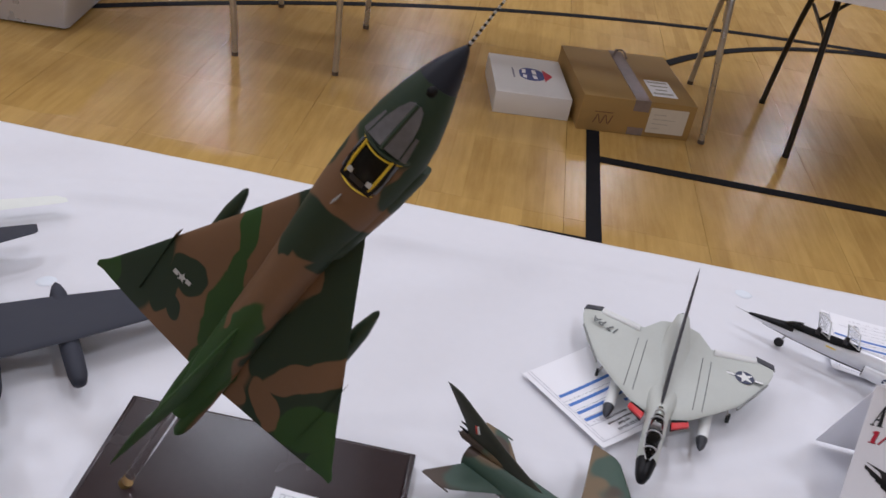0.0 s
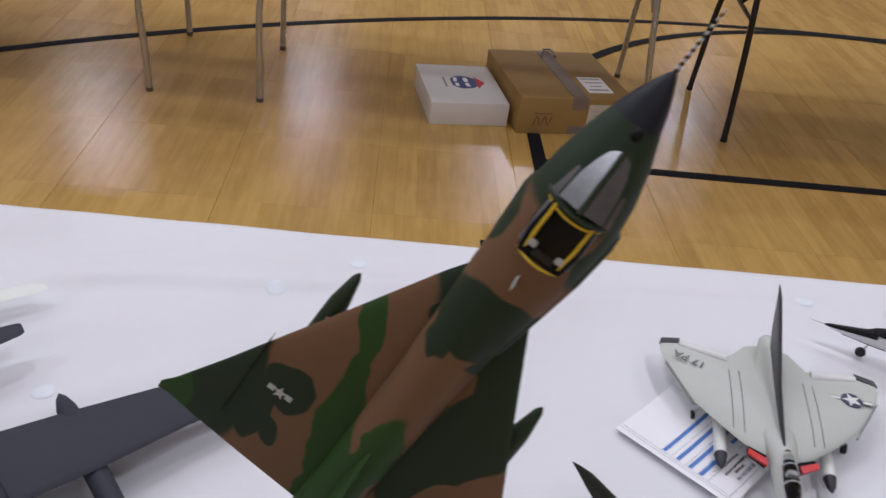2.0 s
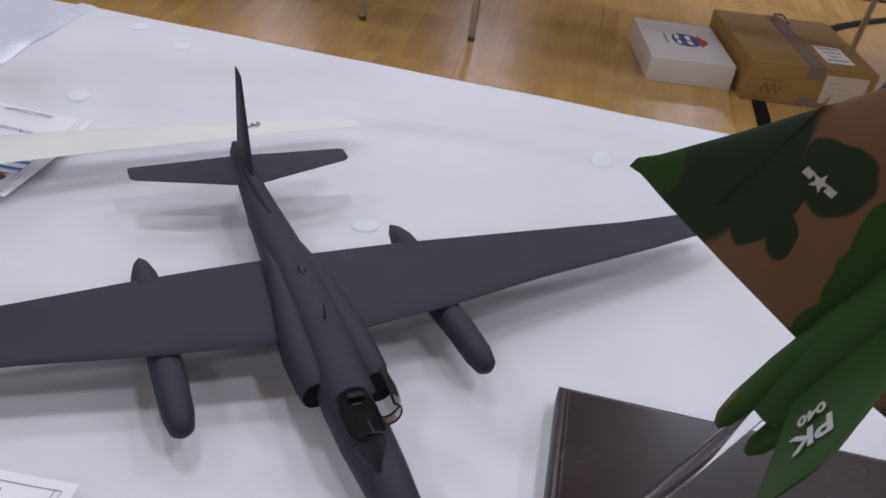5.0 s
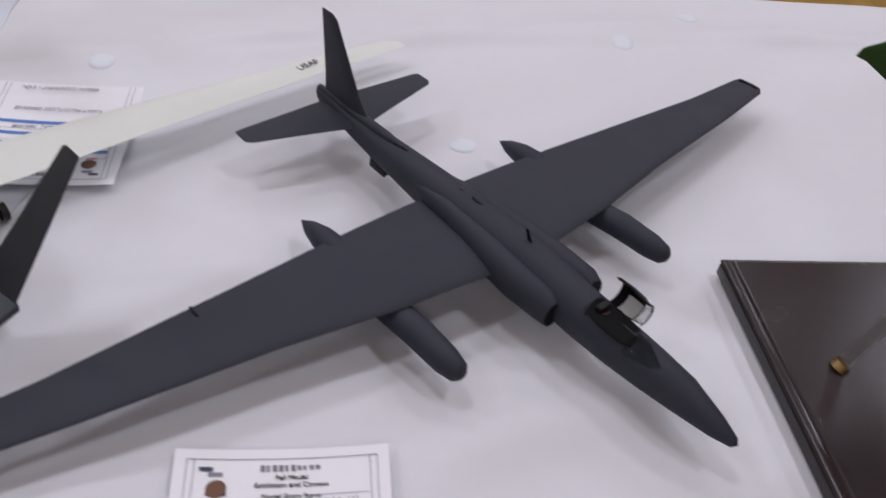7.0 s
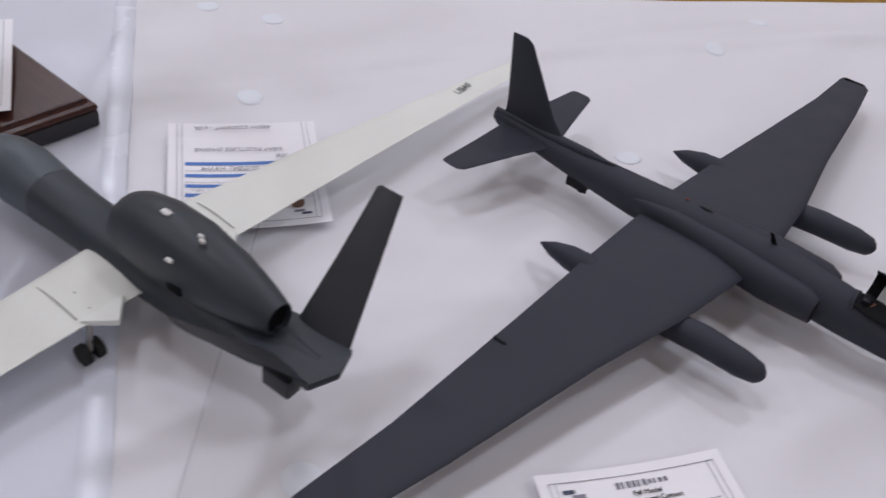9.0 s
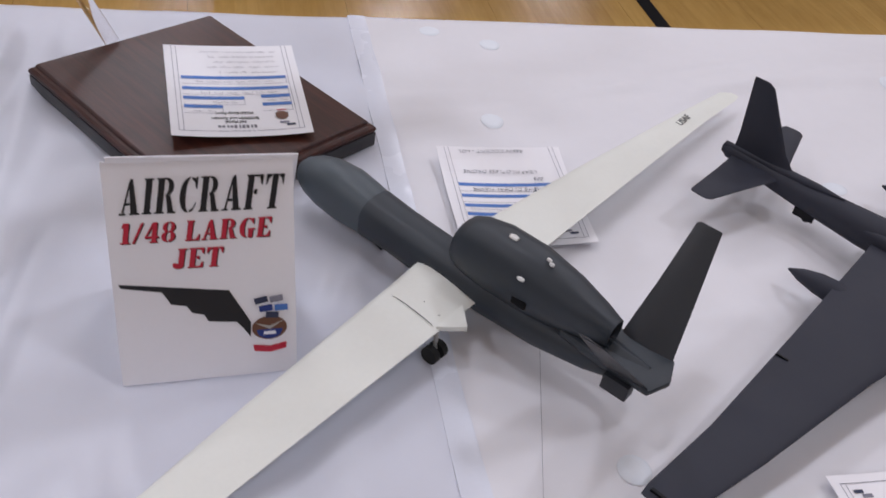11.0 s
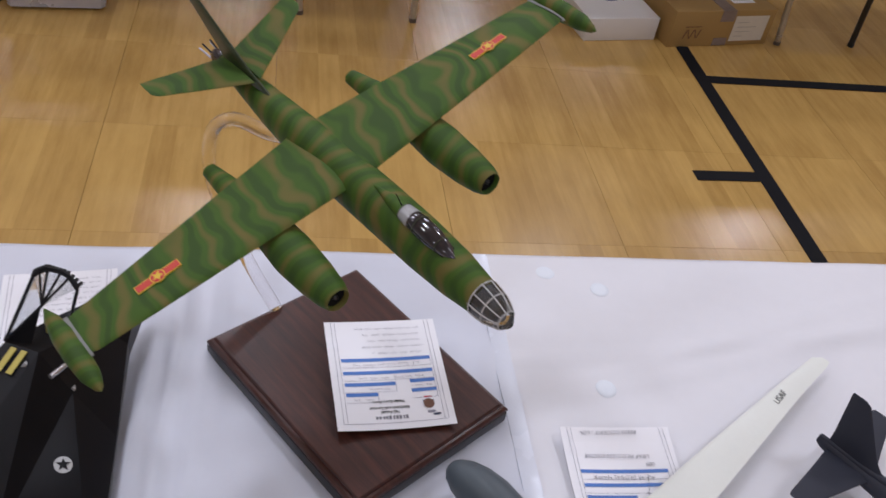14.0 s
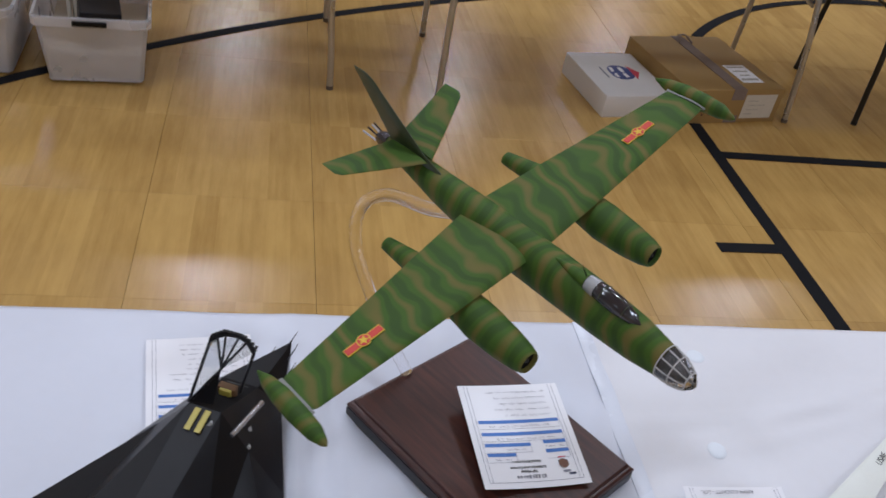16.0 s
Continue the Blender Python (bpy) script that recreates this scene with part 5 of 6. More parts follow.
def bomber():
    t = thing("model_bomber", axes((-1.1390, 1.0046, 1.0535), (0.5517, -0.8336, 0.0266), (0.7794, 0.5266, 0.3395)), "green and tan banded twin-jet model bomber in a bank", "model aircraft", "model aircraft")
    g = "camo_band"
    part("fuselage", hull([(0.168, 0.0145, 0.0150, -0.0270), (0.140, 0.0180, 0.0215, -0.0245), (0.100, 0.0198, 0.0248, -0.0218), (0.050, 0.0203, 0.0255, -0.0193), (0.0, 0.0203, 0.0250, -0.0180), (-0.050, 0.0186, 0.0228, -0.0148), (-0.100, 0.0154, 0.0185, -0.0095), (-0.140, 0.0118, 0.0130, -0.003), (-0.165, 0.0093, 0.0108, 0.0005), (-0.178, 0.0080, 0.0095, 0.002)], 24), g, t)
    def nose_at(u):
        """Distance along the glazed nose, its radius and its height at the share u of its length."""
        return 0.168 + 0.0310 * u, 0.0145 * (1 - u ** 2.1) ** 0.62, -0.0265 - 0.006 * u
    rings = [nose_at(u) for u in (0.998, 0.985, 0.95, 0.88, 0.78, 0.64, 0.48, 0.30, 0.15, 0.0)]
    nose = part("glazed_nose", hull([(x, w, w * 1.03, z) for x, w, z in rings], 28), "canopy_nose", t, "clear glazed nose with thin frames")
    part("nose_interior", hull([(0.190, 0.0020, 0.0020, -0.0312), (0.185, 0.0062, 0.0058, -0.0300), (0.177, 0.0092, 0.0090, -0.0285), (0.169, 0.0112, 0.0112, -0.0272)], 16), "nose_inside", nose, "grey bombardier's station")
    for k in range(10):
        a = 2 * math.pi * k / 10 + 0.2
        part("nose_frame", tube([(x, (w + 0.0002) * math.cos(a), z + (w * 1.03 + 0.0002) * math.sin(a)) for x, w, z in (nose_at(0.1 * i) for i in range(9))], 0.0006, 6), "nose_grey", nose)
    for u in (0.02, 0.40, 0.80):
        x, w, z = nose_at(u)
        part("nose_ring", tube([(x, (w + 0.0002) * math.cos(i * 0.3142), z + (w * 1.03 + 0.0002) * math.sin(i * 0.3142)) for i in range(21)], 0.0006, 6), "nose_grey", nose)
    part("cockpit_floor", hull([(0.135, 0.006, 0.001, -0.003), (0.110, 0.008, 0.001, 0.001), (0.085, 0.006, 0.001, 0.003)], 12), "matt_black", t)
    can = part("canopy", hull([(0.142, 0.0005, 0.0005, -0.0038), (0.134, 0.0055, 0.0045, -0.0022), (0.120, 0.0084, 0.0075, 0.0005), (0.104, 0.0086, 0.0078, 0.0025), (0.092, 0.0076, 0.0070, 0.0035), (0.088, 0.0040, 0.0040, 0.0040)], 18), "bubble", t, "dark reflecting teardrop canopy")
    for x, w, h, z in ((0.127, 0.0073, 0.0063, -0.0008), (0.104, 0.0088, 0.0081, 0.0025), (0.086, 0.0073, 0.0068, 0.004)):
        part("canopy_bow", tube([(x, w * math.cos(math.pi * i / 10), z + h * math.sin(math.pi * i / 10)) for i in range(11)], 0.0004, 6), "fin_green", can)
    part("canopy_rear", hull([(0.087, 0.0072, 0.0067, 0.0040), (0.072, 0.0056, 0.0046, 0.0046), (0.050, 0.0010, 0.0010, 0.0060)], 16), g, can)
    part("wire_mast", tube([(0.084, 0, 0.010), (0.080, 0, 0.0205)], [0.0006, 0.0003], 6), "black", t, "thin aerial mast")
    part("rear_pane", hull([(0.0965, 0.0083, 0.0077, 0.0031), (0.086, 0.0073, 0.0068, 0.0040)], 18), "pale_pane", can, "pale grey rear canopy panel")
    mirror_wing(t, "wing", [(0.008, 0.029, -0.057, -0.003, 0.0105), (0.077, 0.027, -0.047, -0.001, 0.0090), (0.160, 0.023, -0.035, 0.0005, 0.0065), (0.232, 0.019, -0.025, 0.0015, 0.0045), (0.240, 0.014, -0.023, 0.0015, 0.0015)], "camo_band_wing")
    for s in (1, -1):
        tk = part("tip_tank", hull([(0.049, 0.0005, 0.0005, -0.001, s * 0.246), (0.045, 0.0035, 0.0035, -0.001, s * 0.246), (0.033, 0.0074, 0.0074, 0, s * 0.246), (0.010, 0.0090, 0.0090, 0, s * 0.246), (-0.012, 0.0087, 0.0087, 0, s * 0.246), (-0.033, 0.0058, 0.0058, 0, s * 0.246), (-0.047, 0.0008, 0.0008, 0, s * 0.246)], 16), g, t)
        part("tank_band", foil([(s * 0.236, 0.0205, -0.026, 0.0015, 0.0052), (s * 0.2395, 0.0205, -0.026, 0.0015, 0.0052)]), "soft_line", tk, "bare grey tank joint")
        n = part("engine_nacelle", hull([(0.078, 0.0072, 0.0072, -0.0250, s * 0.0775), (0.088, 0.0084, 0.0084, -0.0250, s * 0.0775), (0.0922, 0.0090, 0.0090, -0.0250, s * 0.0775), (0.0932, 0.0098, 0.0098, -0.0250, s * 0.0775), (0.0915, 0.0108, 0.0108, -0.0250, s * 0.0775), (0.084, 0.0132, 0.0134, -0.0250, s * 0.0775), (0.065, 0.0160, 0.0162, -0.0240, s * 0.0775), (0.035, 0.0180, 0.0182, -0.0215, s * 0.0775), (0.0, 0.0160, 0.0150, -0.016, s * 0.077), (-0.040, 0.0122, 0.0110, -0.014, s * 0.077), (-0.075, 0.0088, 0.0082, -0.018, s * 0.077), (-0.093, 0.0070, 0.0068, -0.020, s * 0.077)], 22), g, t)
        part("intake_mouth", hull([(0.0890, 0.0085, 0.0085, -0.0250, s * 0.0775), (0.0800, 0.0078, 0.0078, -0.0250, s * 0.0775)], 18), "matt_black", n, "black disc for the shade in an engine intake")
        part("intake_cone", hull([(0.0915, 0.0004, 0.0004, -0.0250, s * 0.0775), (0.0900, 0.0020, 0.0020, -0.0250, s * 0.0775), (0.0885, 0.0026, 0.0026, -0.0250, s * 0.0775)], 12), "base_edge", n)
        part("exhaust", hull([(-0.0936, 0.0055, 0.0055, -0.020, s * 0.077), (-0.0925, 0.0055, 0.0055, -0.020, s * 0.077)], 16), "matt_black", n, "black plug for the shade in a jet exhaust")
        # wing insignia: a star disc on a barred band
        z = 0.0046
        mk = part("insignia_bar", slab(rect(-0.004, s * 0.168, 0.0082, 0.038), z - 0.0005, z), "yellow", t, "red and yellow barred star insignia", smooth=0)
        for k in (-1, 1):
            part("insignia_field", slab(rect(-0.004, s * 0.168 + k * 0.0118, 0.0064, 0.0132), z, z + 0.0003), "insignia_red", mk, smooth=0)
        part("insignia_disc", slab(circle(-0.004, s * 0.168, 0.0062), z + 0.0001, z + 0.0004), "yellow", mk, smooth=0)
        part("insignia_centre", slab(circle(-0.004, s * 0.168, 0.0054), z + 0.0004, z + 0.0006), "insignia_red", mk, smooth=0)
        part("insignia_star", slab(star(-0.004, s * 0.168, 0.0051, 0), z + 0.0006, z + 0.0008), "yellow", mk, smooth=0)
    mirror_wing(t, "tailplane", [(0.003, -0.114, -0.166, 0.016, 0.0050), (0.040, -0.132, -0.171, 0.023, 0.0038), (0.074, -0.150, -0.177, 0.029, 0.0025), (0.078, -0.156, -0.177, 0.030, 0.0010)], "camo_band_wing")
    part("fin", foil([(0.004, -0.088, -0.172, 0, 0.0070), (0.020, -0.122, -0.178, 0, 0.0060), (0.0775, -0.183, -0.211, 0, 0.0030), (0.0815, -0.193, -0.212, 0, 0.0010)], True), "fin_green", t, "dark olive swept fin")
    tur = part("tail_turret", hull([(-0.176, 0.0088, 0.0100, 0.002), (-0.186, 0.0085, 0.0098, 0.002), (-0.194, 0.0060, 0.0070, 0.001), (-0.197, 0.001, 0.001, 0.000)], 16), "bubble", t, "dark glazed tail turret")
    for s in (1, -1):
        part("gun_barrel", tube([(-0.188, s * 0.004, -0.002), (-0.214, s * 0.006, 0.002)], 0.0010, 8), "metal", tur)
        part("gun_barrel", tube([(-0.188, s * 0.003, 0.004), (-0.206, s * 0.004, 0.010)], 0.0009, 8), "black", tur)
    for s in (1, -1):
        for k in range(3):
            part("side_number_bar", moved(box(0.100 + 0.014 * k, -0.0003, -0.005, 0.108 + 0.014 * k, 0.0003, 0.005), Matrix.Translation((0, s * (0.0195 - 0.0006 * k), -0.0226)) @ pose(0, 0, 0, 0, 0, s * -2.6)), "faded_red", t, smooth=0)
            part("side_number_bar", moved(box(-0.098 + 0.012 * k, -0.0003, -0.004, -0.090 + 0.012 * k, 0.0003, 0.004), Matrix.Translation((0, s * (0.0157 + 0.0008 * k), -0.0105)) @ pose(0, 0, 0, 0, 0, s * 3.6)), "faded_red", t, smooth=0)
    return t


def delta_fighter():
    t = thing("model_delta_fighter", axes((-0.1329, 0.6744, 1.0218), (0.4651, 0.0747, 0.8821), (-0.8539, 0.3007, 0.4247)), "brown and green camouflaged delta-wing model jet, climbing steeply", "model aircraft", "model aircraft")
    g = "camo_dart"
    fore = Matrix.Translation((0, -0.003, 0))
    part("fuselage", hull([(0.181, 0.0150, 0.0140, 0.023, -0.0003), (0.165, 0.0205, 0.0180, 0.0245, -0.0012), (0.145, 0.0255, 0.0215, 0.0260, -0.0024), (0.125, 0.0280, 0.0235, 0.0270, -0.003), (0.100, 0.0275, 0.0240, 0.0280, -0.0025), (0.070, 0.0255, 0.0235, 0.0275, -0.0015), (0.030, 0.0215, 0.0225, 0.026), (-0.020, 0.0190, 0.0210, 0.024), (-0.070, 0.0185, 0.0200, 0.022), (-0.120, 0.0180, 0.0185, 0.020), (-0.165, 0.0150, 0.0155, 0.019), (-0.188, 0.0130, 0.0130, 0.018)], 26), g, t)
    part("radome", hull([(0.212, 0.0005, 0.0005, 0.020), (0.2095, 0.0026, 0.0026, 0.020), (0.202, 0.0066, 0.0064, 0.0207), (0.192, 0.0111, 0.0105, 0.0219), (0.1805, 0.0152, 0.0142, 0.023)], 22), "radome", t, "black pointed radome")
    for k in range(18):
        part("probe", tube([(0.211 + 0.0021 * k, 0, 0.020), (0.2131 + 0.0021 * k, 0, 0.020)], 0.0012 - 0.00003 * k, 8), "decal" if k % 2 else "black", t)
    for s, out in ((1, 0.0248), (-1, 0.0272)):
        part("intake_trunk", hull([(0.126, 0.0035, 0.0095, 0.019, s * out), (0.118, 0.0055, 0.0125, 0.019, s * (out - 0.0008)), (0.090, 0.0066, 0.0145, 0.020, s * (out - 0.0036)), (0.030, 0.0060, 0.0140, 0.021, s * 0.0155)], 16), g, t, m=fore)
        part("tail_fairing", hull([(-0.120, 0.0060, 0.0080, 0.020, s * 0.0130), (-0.165, 0.0070, 0.0080, 0.021, s * 0.0120), (-0.193, 0.0064, 0.0074, 0.022, s * 0.0112), (-0.205, 0.0050, 0.0058, 0.022, s * 0.0105), (-0.2105, 0.0022, 0.0028, 0.022, s * 0.0102)], 14), g, t)
    mirror_wing(t, "wing", [(0.010, 0.078, -0.152, 0.0130, 0.0110), (0.030, 0.046, -0.151, 0.0125, 0.0110), (0.070, -0.028, -0.149, 0.0120, 0.0090), (0.108, -0.097, -0.1465, 0.0112, 0.0050), (0.1275, -0.1305, -0.1445, 0.0108, 0.0026), (0.1345, -0.1395, -0.1455, 0.0108, 0.0010)], g)
    part("fin", foil([(0.035, -0.058, -0.170, 0, 0.0075), (0.060, -0.088, -0.176, 0, 0.0060), (0.107, -0.142, -0.189, 0, 0.0035), (0.112, -0.152, -0.189, 0, 0.0012)], True), g, t)
    lettering("fin_letters", "PK", 0.0200, "decal", t, axes((-0.154, 0.0030, 0.087), (-1, 0, 0), (0, -0.03, 1)), 0.0, 1.0, 0.0005)
    lettering("fin_number", "040", 0.0105, "decal", t, axes((-0.154, 0.0036, 0.0705), (-1, 0, 0), (0, -0.03, 1)), 0.0, 1.0, 0.0003)
    part("tailpipe", hull([(-0.1885, 0.0112, 0.0112, 0.018), (-0.1870, 0.0112, 0.0112, 0.018)], 18), "matt_black", t, "dark disc for the shade in the tailpipe")
    for s in (1, -1):
        tk = part("drop_tank", hull([(0.004, 0.0008, 0.0008, -0.001, s * 0.070), (0.000, 0.0030, 0.0030, -0.001, s * 0.070), (-0.020, 0.0066, 0.0066, -0.001, s * 0.070), (-0.060, 0.0080, 0.0080, -0.001, s * 0.070), (-0.100, 0.0060, 0.0060, -0.001, s * 0.070), (-0.130, 0.0010, 0.0010, 0.0, s * 0.070)], 16), "dart_green", t, "dark green drop tank")
        part("pylon", box(-0.090, s * 0.070 - 0.0012, 0.003, -0.030, s * 0.070 + 0.0012, 0.010), g, tk)
        part("wing_fence", foil([(0.0095, -0.058, -0.130, s * 0.091, 0.0010), (0.0165, -0.060, -0.128, s * 0.091, 0.0008)], True), g, t)
    z = 0.0165
    mk = part("insignia_star", slab(star(-0.0890, 0.0665, 0.0050, 0), z, z + 0.0004), "decal", t, "small pale star-and-bar insignia", smooth=0)
    for k in (-1, 1):
        part("insignia_bar", slab(rect(-0.0890, 0.0665 + k * 0.0066, 0.0036, 0.0048), z - 0.0006, z + 0.0002), "decal", mk, smooth=0)
    # windscreen panes, clear canopy with its yellow bows, seats
    for s in (1, -1):
        part("windscreen_pane", moved(slab([(0.1325, s * 0.0016), (0.1325, s * 0.0135), (0.147, s * 0.0122), (0.158, s * 0.0092), (0.165, s * 0.0058), (0.1675, s * 0.0016)][::s], 0, 0.0012), Matrix(((1, 0, 0, 0), (0, 1, 0, 0), (-0.30, -s * 0.20, 1, 0.0950), (0, 0, 0, 1)))), "screen", t, "smoky grey windscreen pane", m=fore, smooth=0)
    for s in (1, -1):
        part("side_pane", moved(slab([(0.1325, s * 0.0145), (0.1325, s * 0.0185), (0.150, s * 0.0150), (0.150, s * 0.0130)][::s], 0, 0.0012), Matrix(((1, 0, 0, 0), (0, 1, 0, 0), (-0.30, -s * 0.62, 1, 0.1010), (0, 0, 0, 1)))), "screen", t, "smoky grey side pane", m=fore, smooth=0)
    part("windscreen_ridge", tube([(0.131, 0, 0.0560), (0.167, 0, 0.0452)], 0.0017, 8), "dart_green", t, m=fore)
    part("windscreen_bow", tube([(0.1315 - 0.003 * math.sin(math.pi * i / 14), 0.0186 * math.cos(math.pi * i / 14), 0.0400 + 0.0142 * math.sin(math.pi * i / 14)) for i in range(15)], 0.0017, 8), "dart_green", t, "green windscreen bow", m=fore)
    part("cockpit_opening", hull([(0.128, 0.0140, 0.002, 0.0500), (0.110, 0.0155, 0.002, 0.0510), (0.096, 0.0135, 0.002, 0.0508)], 18), "matt_black", t, "dark plug for the shade in the open cockpit", m=fore)
    can = part("canopy", hull([(0.129, 0.0174, 0.0135, 0.0405), (0.112, 0.0188, 0.0147, 0.0405), (0.096, 0.0180, 0.0128, 0.0400)], 20), "canopy", t, "clear canopy", m=fore)
    for x, w, h, z0 in ((0.129, 0.0172, 0.0140, 0.0405), (0.0985, 0.0166, 0.0136, 0.0402)):
        part("canopy_bow", tube([(x - 0.004 * math.sin(math.pi * i / 14), w * math.cos(math.pi * i / 14), z0 + h * math.sin(math.pi * i / 14)) for i in range(15)], 0.0008, 8), "yellow", can, "yellow canopy bow")
    for s in (1, -1):
        part("canopy_rail", tube([(0.128, s * 0.0115, 0.0515), (0.112, s * 0.0115, 0.0530), (0.0985, s * 0.0105, 0.0510)], 0.0011, 8), "yellow", can, "yellow canopy rail")
        part("seat_pad", box(0.1015, s * 0.0085 - 0.0026, 0.046, 0.106, s * 0.0085 + 0.0026, 0.0530, 0.001), "decal", t, m=fore)
    # blue-grey blocks added to brighten the glazing beside the rails
    for s in (1, -1):
        part("side_fill_block", box(0.100, s * 0.0138 - 0.0020, 0.044, 0.126, s * 0.0138 + 0.0020, 0.0500, 0.001), "cockpit_fill_grey", t, "blue-grey block added to brighten the cockpit side", m=fore)
    part("seat_back", box(0.098, -0.006, 0.046, 0.103, 0.006, 0.0535, 0.001), "base_edge", t, m=fore)
    part("sensor_dome", hull([(0.1815, 0.001, 0.001, 0.0360), (0.1800, 0.0030, 0.0030, 0.0360), (0.1770, 0.0040, 0.0040, 0.0364), (0.1742, 0.0030, 0.0030, 0.0368), (0.1728, 0.001, 0.001, 0.0370)], 12), "black", t, m=fore)
    part("spine_blade", foil([(0.048, 0.086, 0.077, 0, 0.0012), (0.060, 0.081, 0.077, 0, 0.0008)], True), "decal", t)
    return t


def crest(stations, x, y):
    """The height of a wing's upper face at x, y."""
    ys = [q[0] for q in stations]
    xl, xt, z, th = (float(np.interp(y, ys, [q[k] for q in stations])) for k in (1, 2, 3, 4))
    return z + th / 2 * float(np.interp((xl - x) / (xl - xt), [c for c, k in FOIL], [k for c, k in FOIL]))


def naval_jet():
    t = thing("model_naval_jet", axes((0.2648, 1.0146, 0.7690), (-0.232, -0.973, -0.015), (0.973, -0.232, 0.02)), "pale grey manta-winged model naval jet with red intake lips", "model aircraft", "model aircraft")
    g = "navy_grey"
    st = ((0.0, 0.165, -0.020, 0.004, 0.017), (0.024, 0.160, -0.012, 0.004, 0.016), (0.042, 0.143, 0.012, 0.003, 0.013), (0.062, 0.122, 0.006, 0.002, 0.0095), (0.083, 0.098, 0.000, 0.001, 0.007), (0.101, 0.070, -0.004, 0.0, 0.005), (0.112, 0.044, -0.004, 0.0, 0.0035), (0.118, 0.020, 0.000, 0.0, 0.0015))
    for s in (1, -1):
        w = part("wing", foil([(s * a, b, c, d, e) for a, b, c, d, e in st]), g, t)
        part("wing_tip", slab([(-0.006, s * 0.096), (0.000, s * 0.1175), (0.010, s * 0.1195), (0.003, s * 0.098)][::s], -0.0014, 0.0020, 0.0008), "dark_top", w, "black wing tip")
        part("aileron", foil([(s * 0.046, 0.024, 0.0095, 0.0035, 0.0100), (s * 0.097, 0.008, -0.0045, 0.0005, 0.0050)]), "white", w, "white control surface")
        part("slat_line", slab([(0.104, s * 0.0815), (0.105, s * 0.0828), (0.044, s * 0.1128), (0.043, s * 0.1115)][::s], 0.0005, 0.0034), "soft_line", w, smooth=0)
        for a in (0.034, 0.0445):
            part("panel_line", tube([(x, s * a, crest(st, x, a) + 0.0001) for x in (0.040, 0.055, 0.070, 0.085, 0.100, 0.115, 0.130, 0.138 - 0.4 * (a - 0.034))], 0.0005, 6), "line", w)
        part("intake_lip", slab([(0.1735, s * 0.0150), (0.1830, s * 0.0165), (0.1700, s * 0.0340), (0.1635, s * 0.0325)][::s], 0.0085, 0.0116, 0.0007), "red", t, "red intake lip")
        part("intake_mouth", slab([(0.166, s * 0.0150), (0.178, s * 0.0165), (0.1645, s * 0.0320), (0.158, s * 0.0320)][::s], 0.0020, 0.0086), "matt_black", t, "black cap for the shade in the intake")
        tk = part("drop_tank", hull([(0.172, 0.0008, 0.0008, -0.014, s * 0.053), (0.166, 0.0040, 0.0040, -0.014, s * 0.053), (0.152, 0.0064, 0.0064, -0.014, s * 0.053), (0.105, 0.0066, 0.0066, -0.014, s * 0.053), (0.075, 0.0020, 0.0020, -0.012, s * 0.053)], 14), "white", t, "white drop tank")
        part("tank_nose", hull([(0.1725, 0.0008, 0.0008, -0.014, s * 0.053), (0.166, 0.0044, 0.0044, -0.014, s * 0.053), (0.154, 0.0066, 0.0066, -0.014, s * 0.053)], 14), "dark_top", tk)
        wheel(t, 0.095, s * 0.078, -0.0220, 0.0058, 0.0018)
        part("gear_leg", tube([(0.095, s * 0.078, -0.022), (0.095, s * 0.072, 0.0)], 0.0014, 8), "metal", t)
    part("fuselage", hull([(0.248, 0.0090, 0.0090, 0.005), (0.235, 0.0108, 0.0112, 0.008), (0.210, 0.0118, 0.0125, 0.0095), (0.170, 0.0125, 0.0120, 0.0085), (0.120, 0.0200, 0.0068, 0.006), (0.060, 0.0205, 0.0066, 0.006), (0.010, 0.0150, 0.0075, 0.007), (-0.024, 0.0085, 0.0080, 0.009)], 22), g, t)
    part("radome", hull([(0.2660, 0.0006, 0.0006, 0.003), (0.2635, 0.0048, 0.0048, 0.003), (0.256, 0.0078, 0.0078, 0.004), (0.2475, 0.0093, 0.0093, 0.005), (0.240, 0.0106, 0.0106, 0.0068)], 18), "black", t, "black radome")
    part("cockpit_opening", hull([(0.243, 0.0040, 0.0012, 0.0165), (0.225, 0.0068, 0.0014, 0.0196), (0.195, 0.0068, 0.0014, 0.0214), (0.182, 0.0040, 0.0010, 0.0212)], 14), "matt_black", t, "dark plug for the cockpit shade under the canopy")
    part("ejection_seat", box(0.200, -0.0040, 0.018, 0.206, 0.0040, 0.0285, 0.001), "decal", t, "pale ejection seat")
    can = part("canopy", hull([(0.248, 0.0010, 0.0010, 0.0165), (0.236, 0.0062, 0.0055, 0.0190), (0.215, 0.0080, 0.0095, 0.0205), (0.192, 0.0070, 0.0080, 0.0215), (0.170, 0.0030, 0.0035, 0.0225)], 16), "canopy", t, "clear framed canopy")
    for x, w, h, z0 in ((0.2345, 0.0066, 0.0062, 0.0192), (0.215, 0.0082, 0.0098, 0.0205), (0.192, 0.0072, 0.0083, 0.0215), (0.178, 0.0046, 0.0052, 0.0222)):
        part("canopy_bow", tube([(x, w * math.cos(math.pi * i / 10), z0 + h * math.sin(math.pi * i / 10)) for i in range(11)], 0.0008, 6), "decal", can, "white canopy bow")
    for s in (1, -1):
        part("canopy_sill", tube([(0.246, s * 0.0020, 0.0175), (0.234, s * 0.0068, 0.0195), (0.215, s * 0.0084, 0.0210), (0.192, s * 0.0074, 0.0220), (0.172, s * 0.0035, 0.0230)], 0.0008, 6), "decal", can)
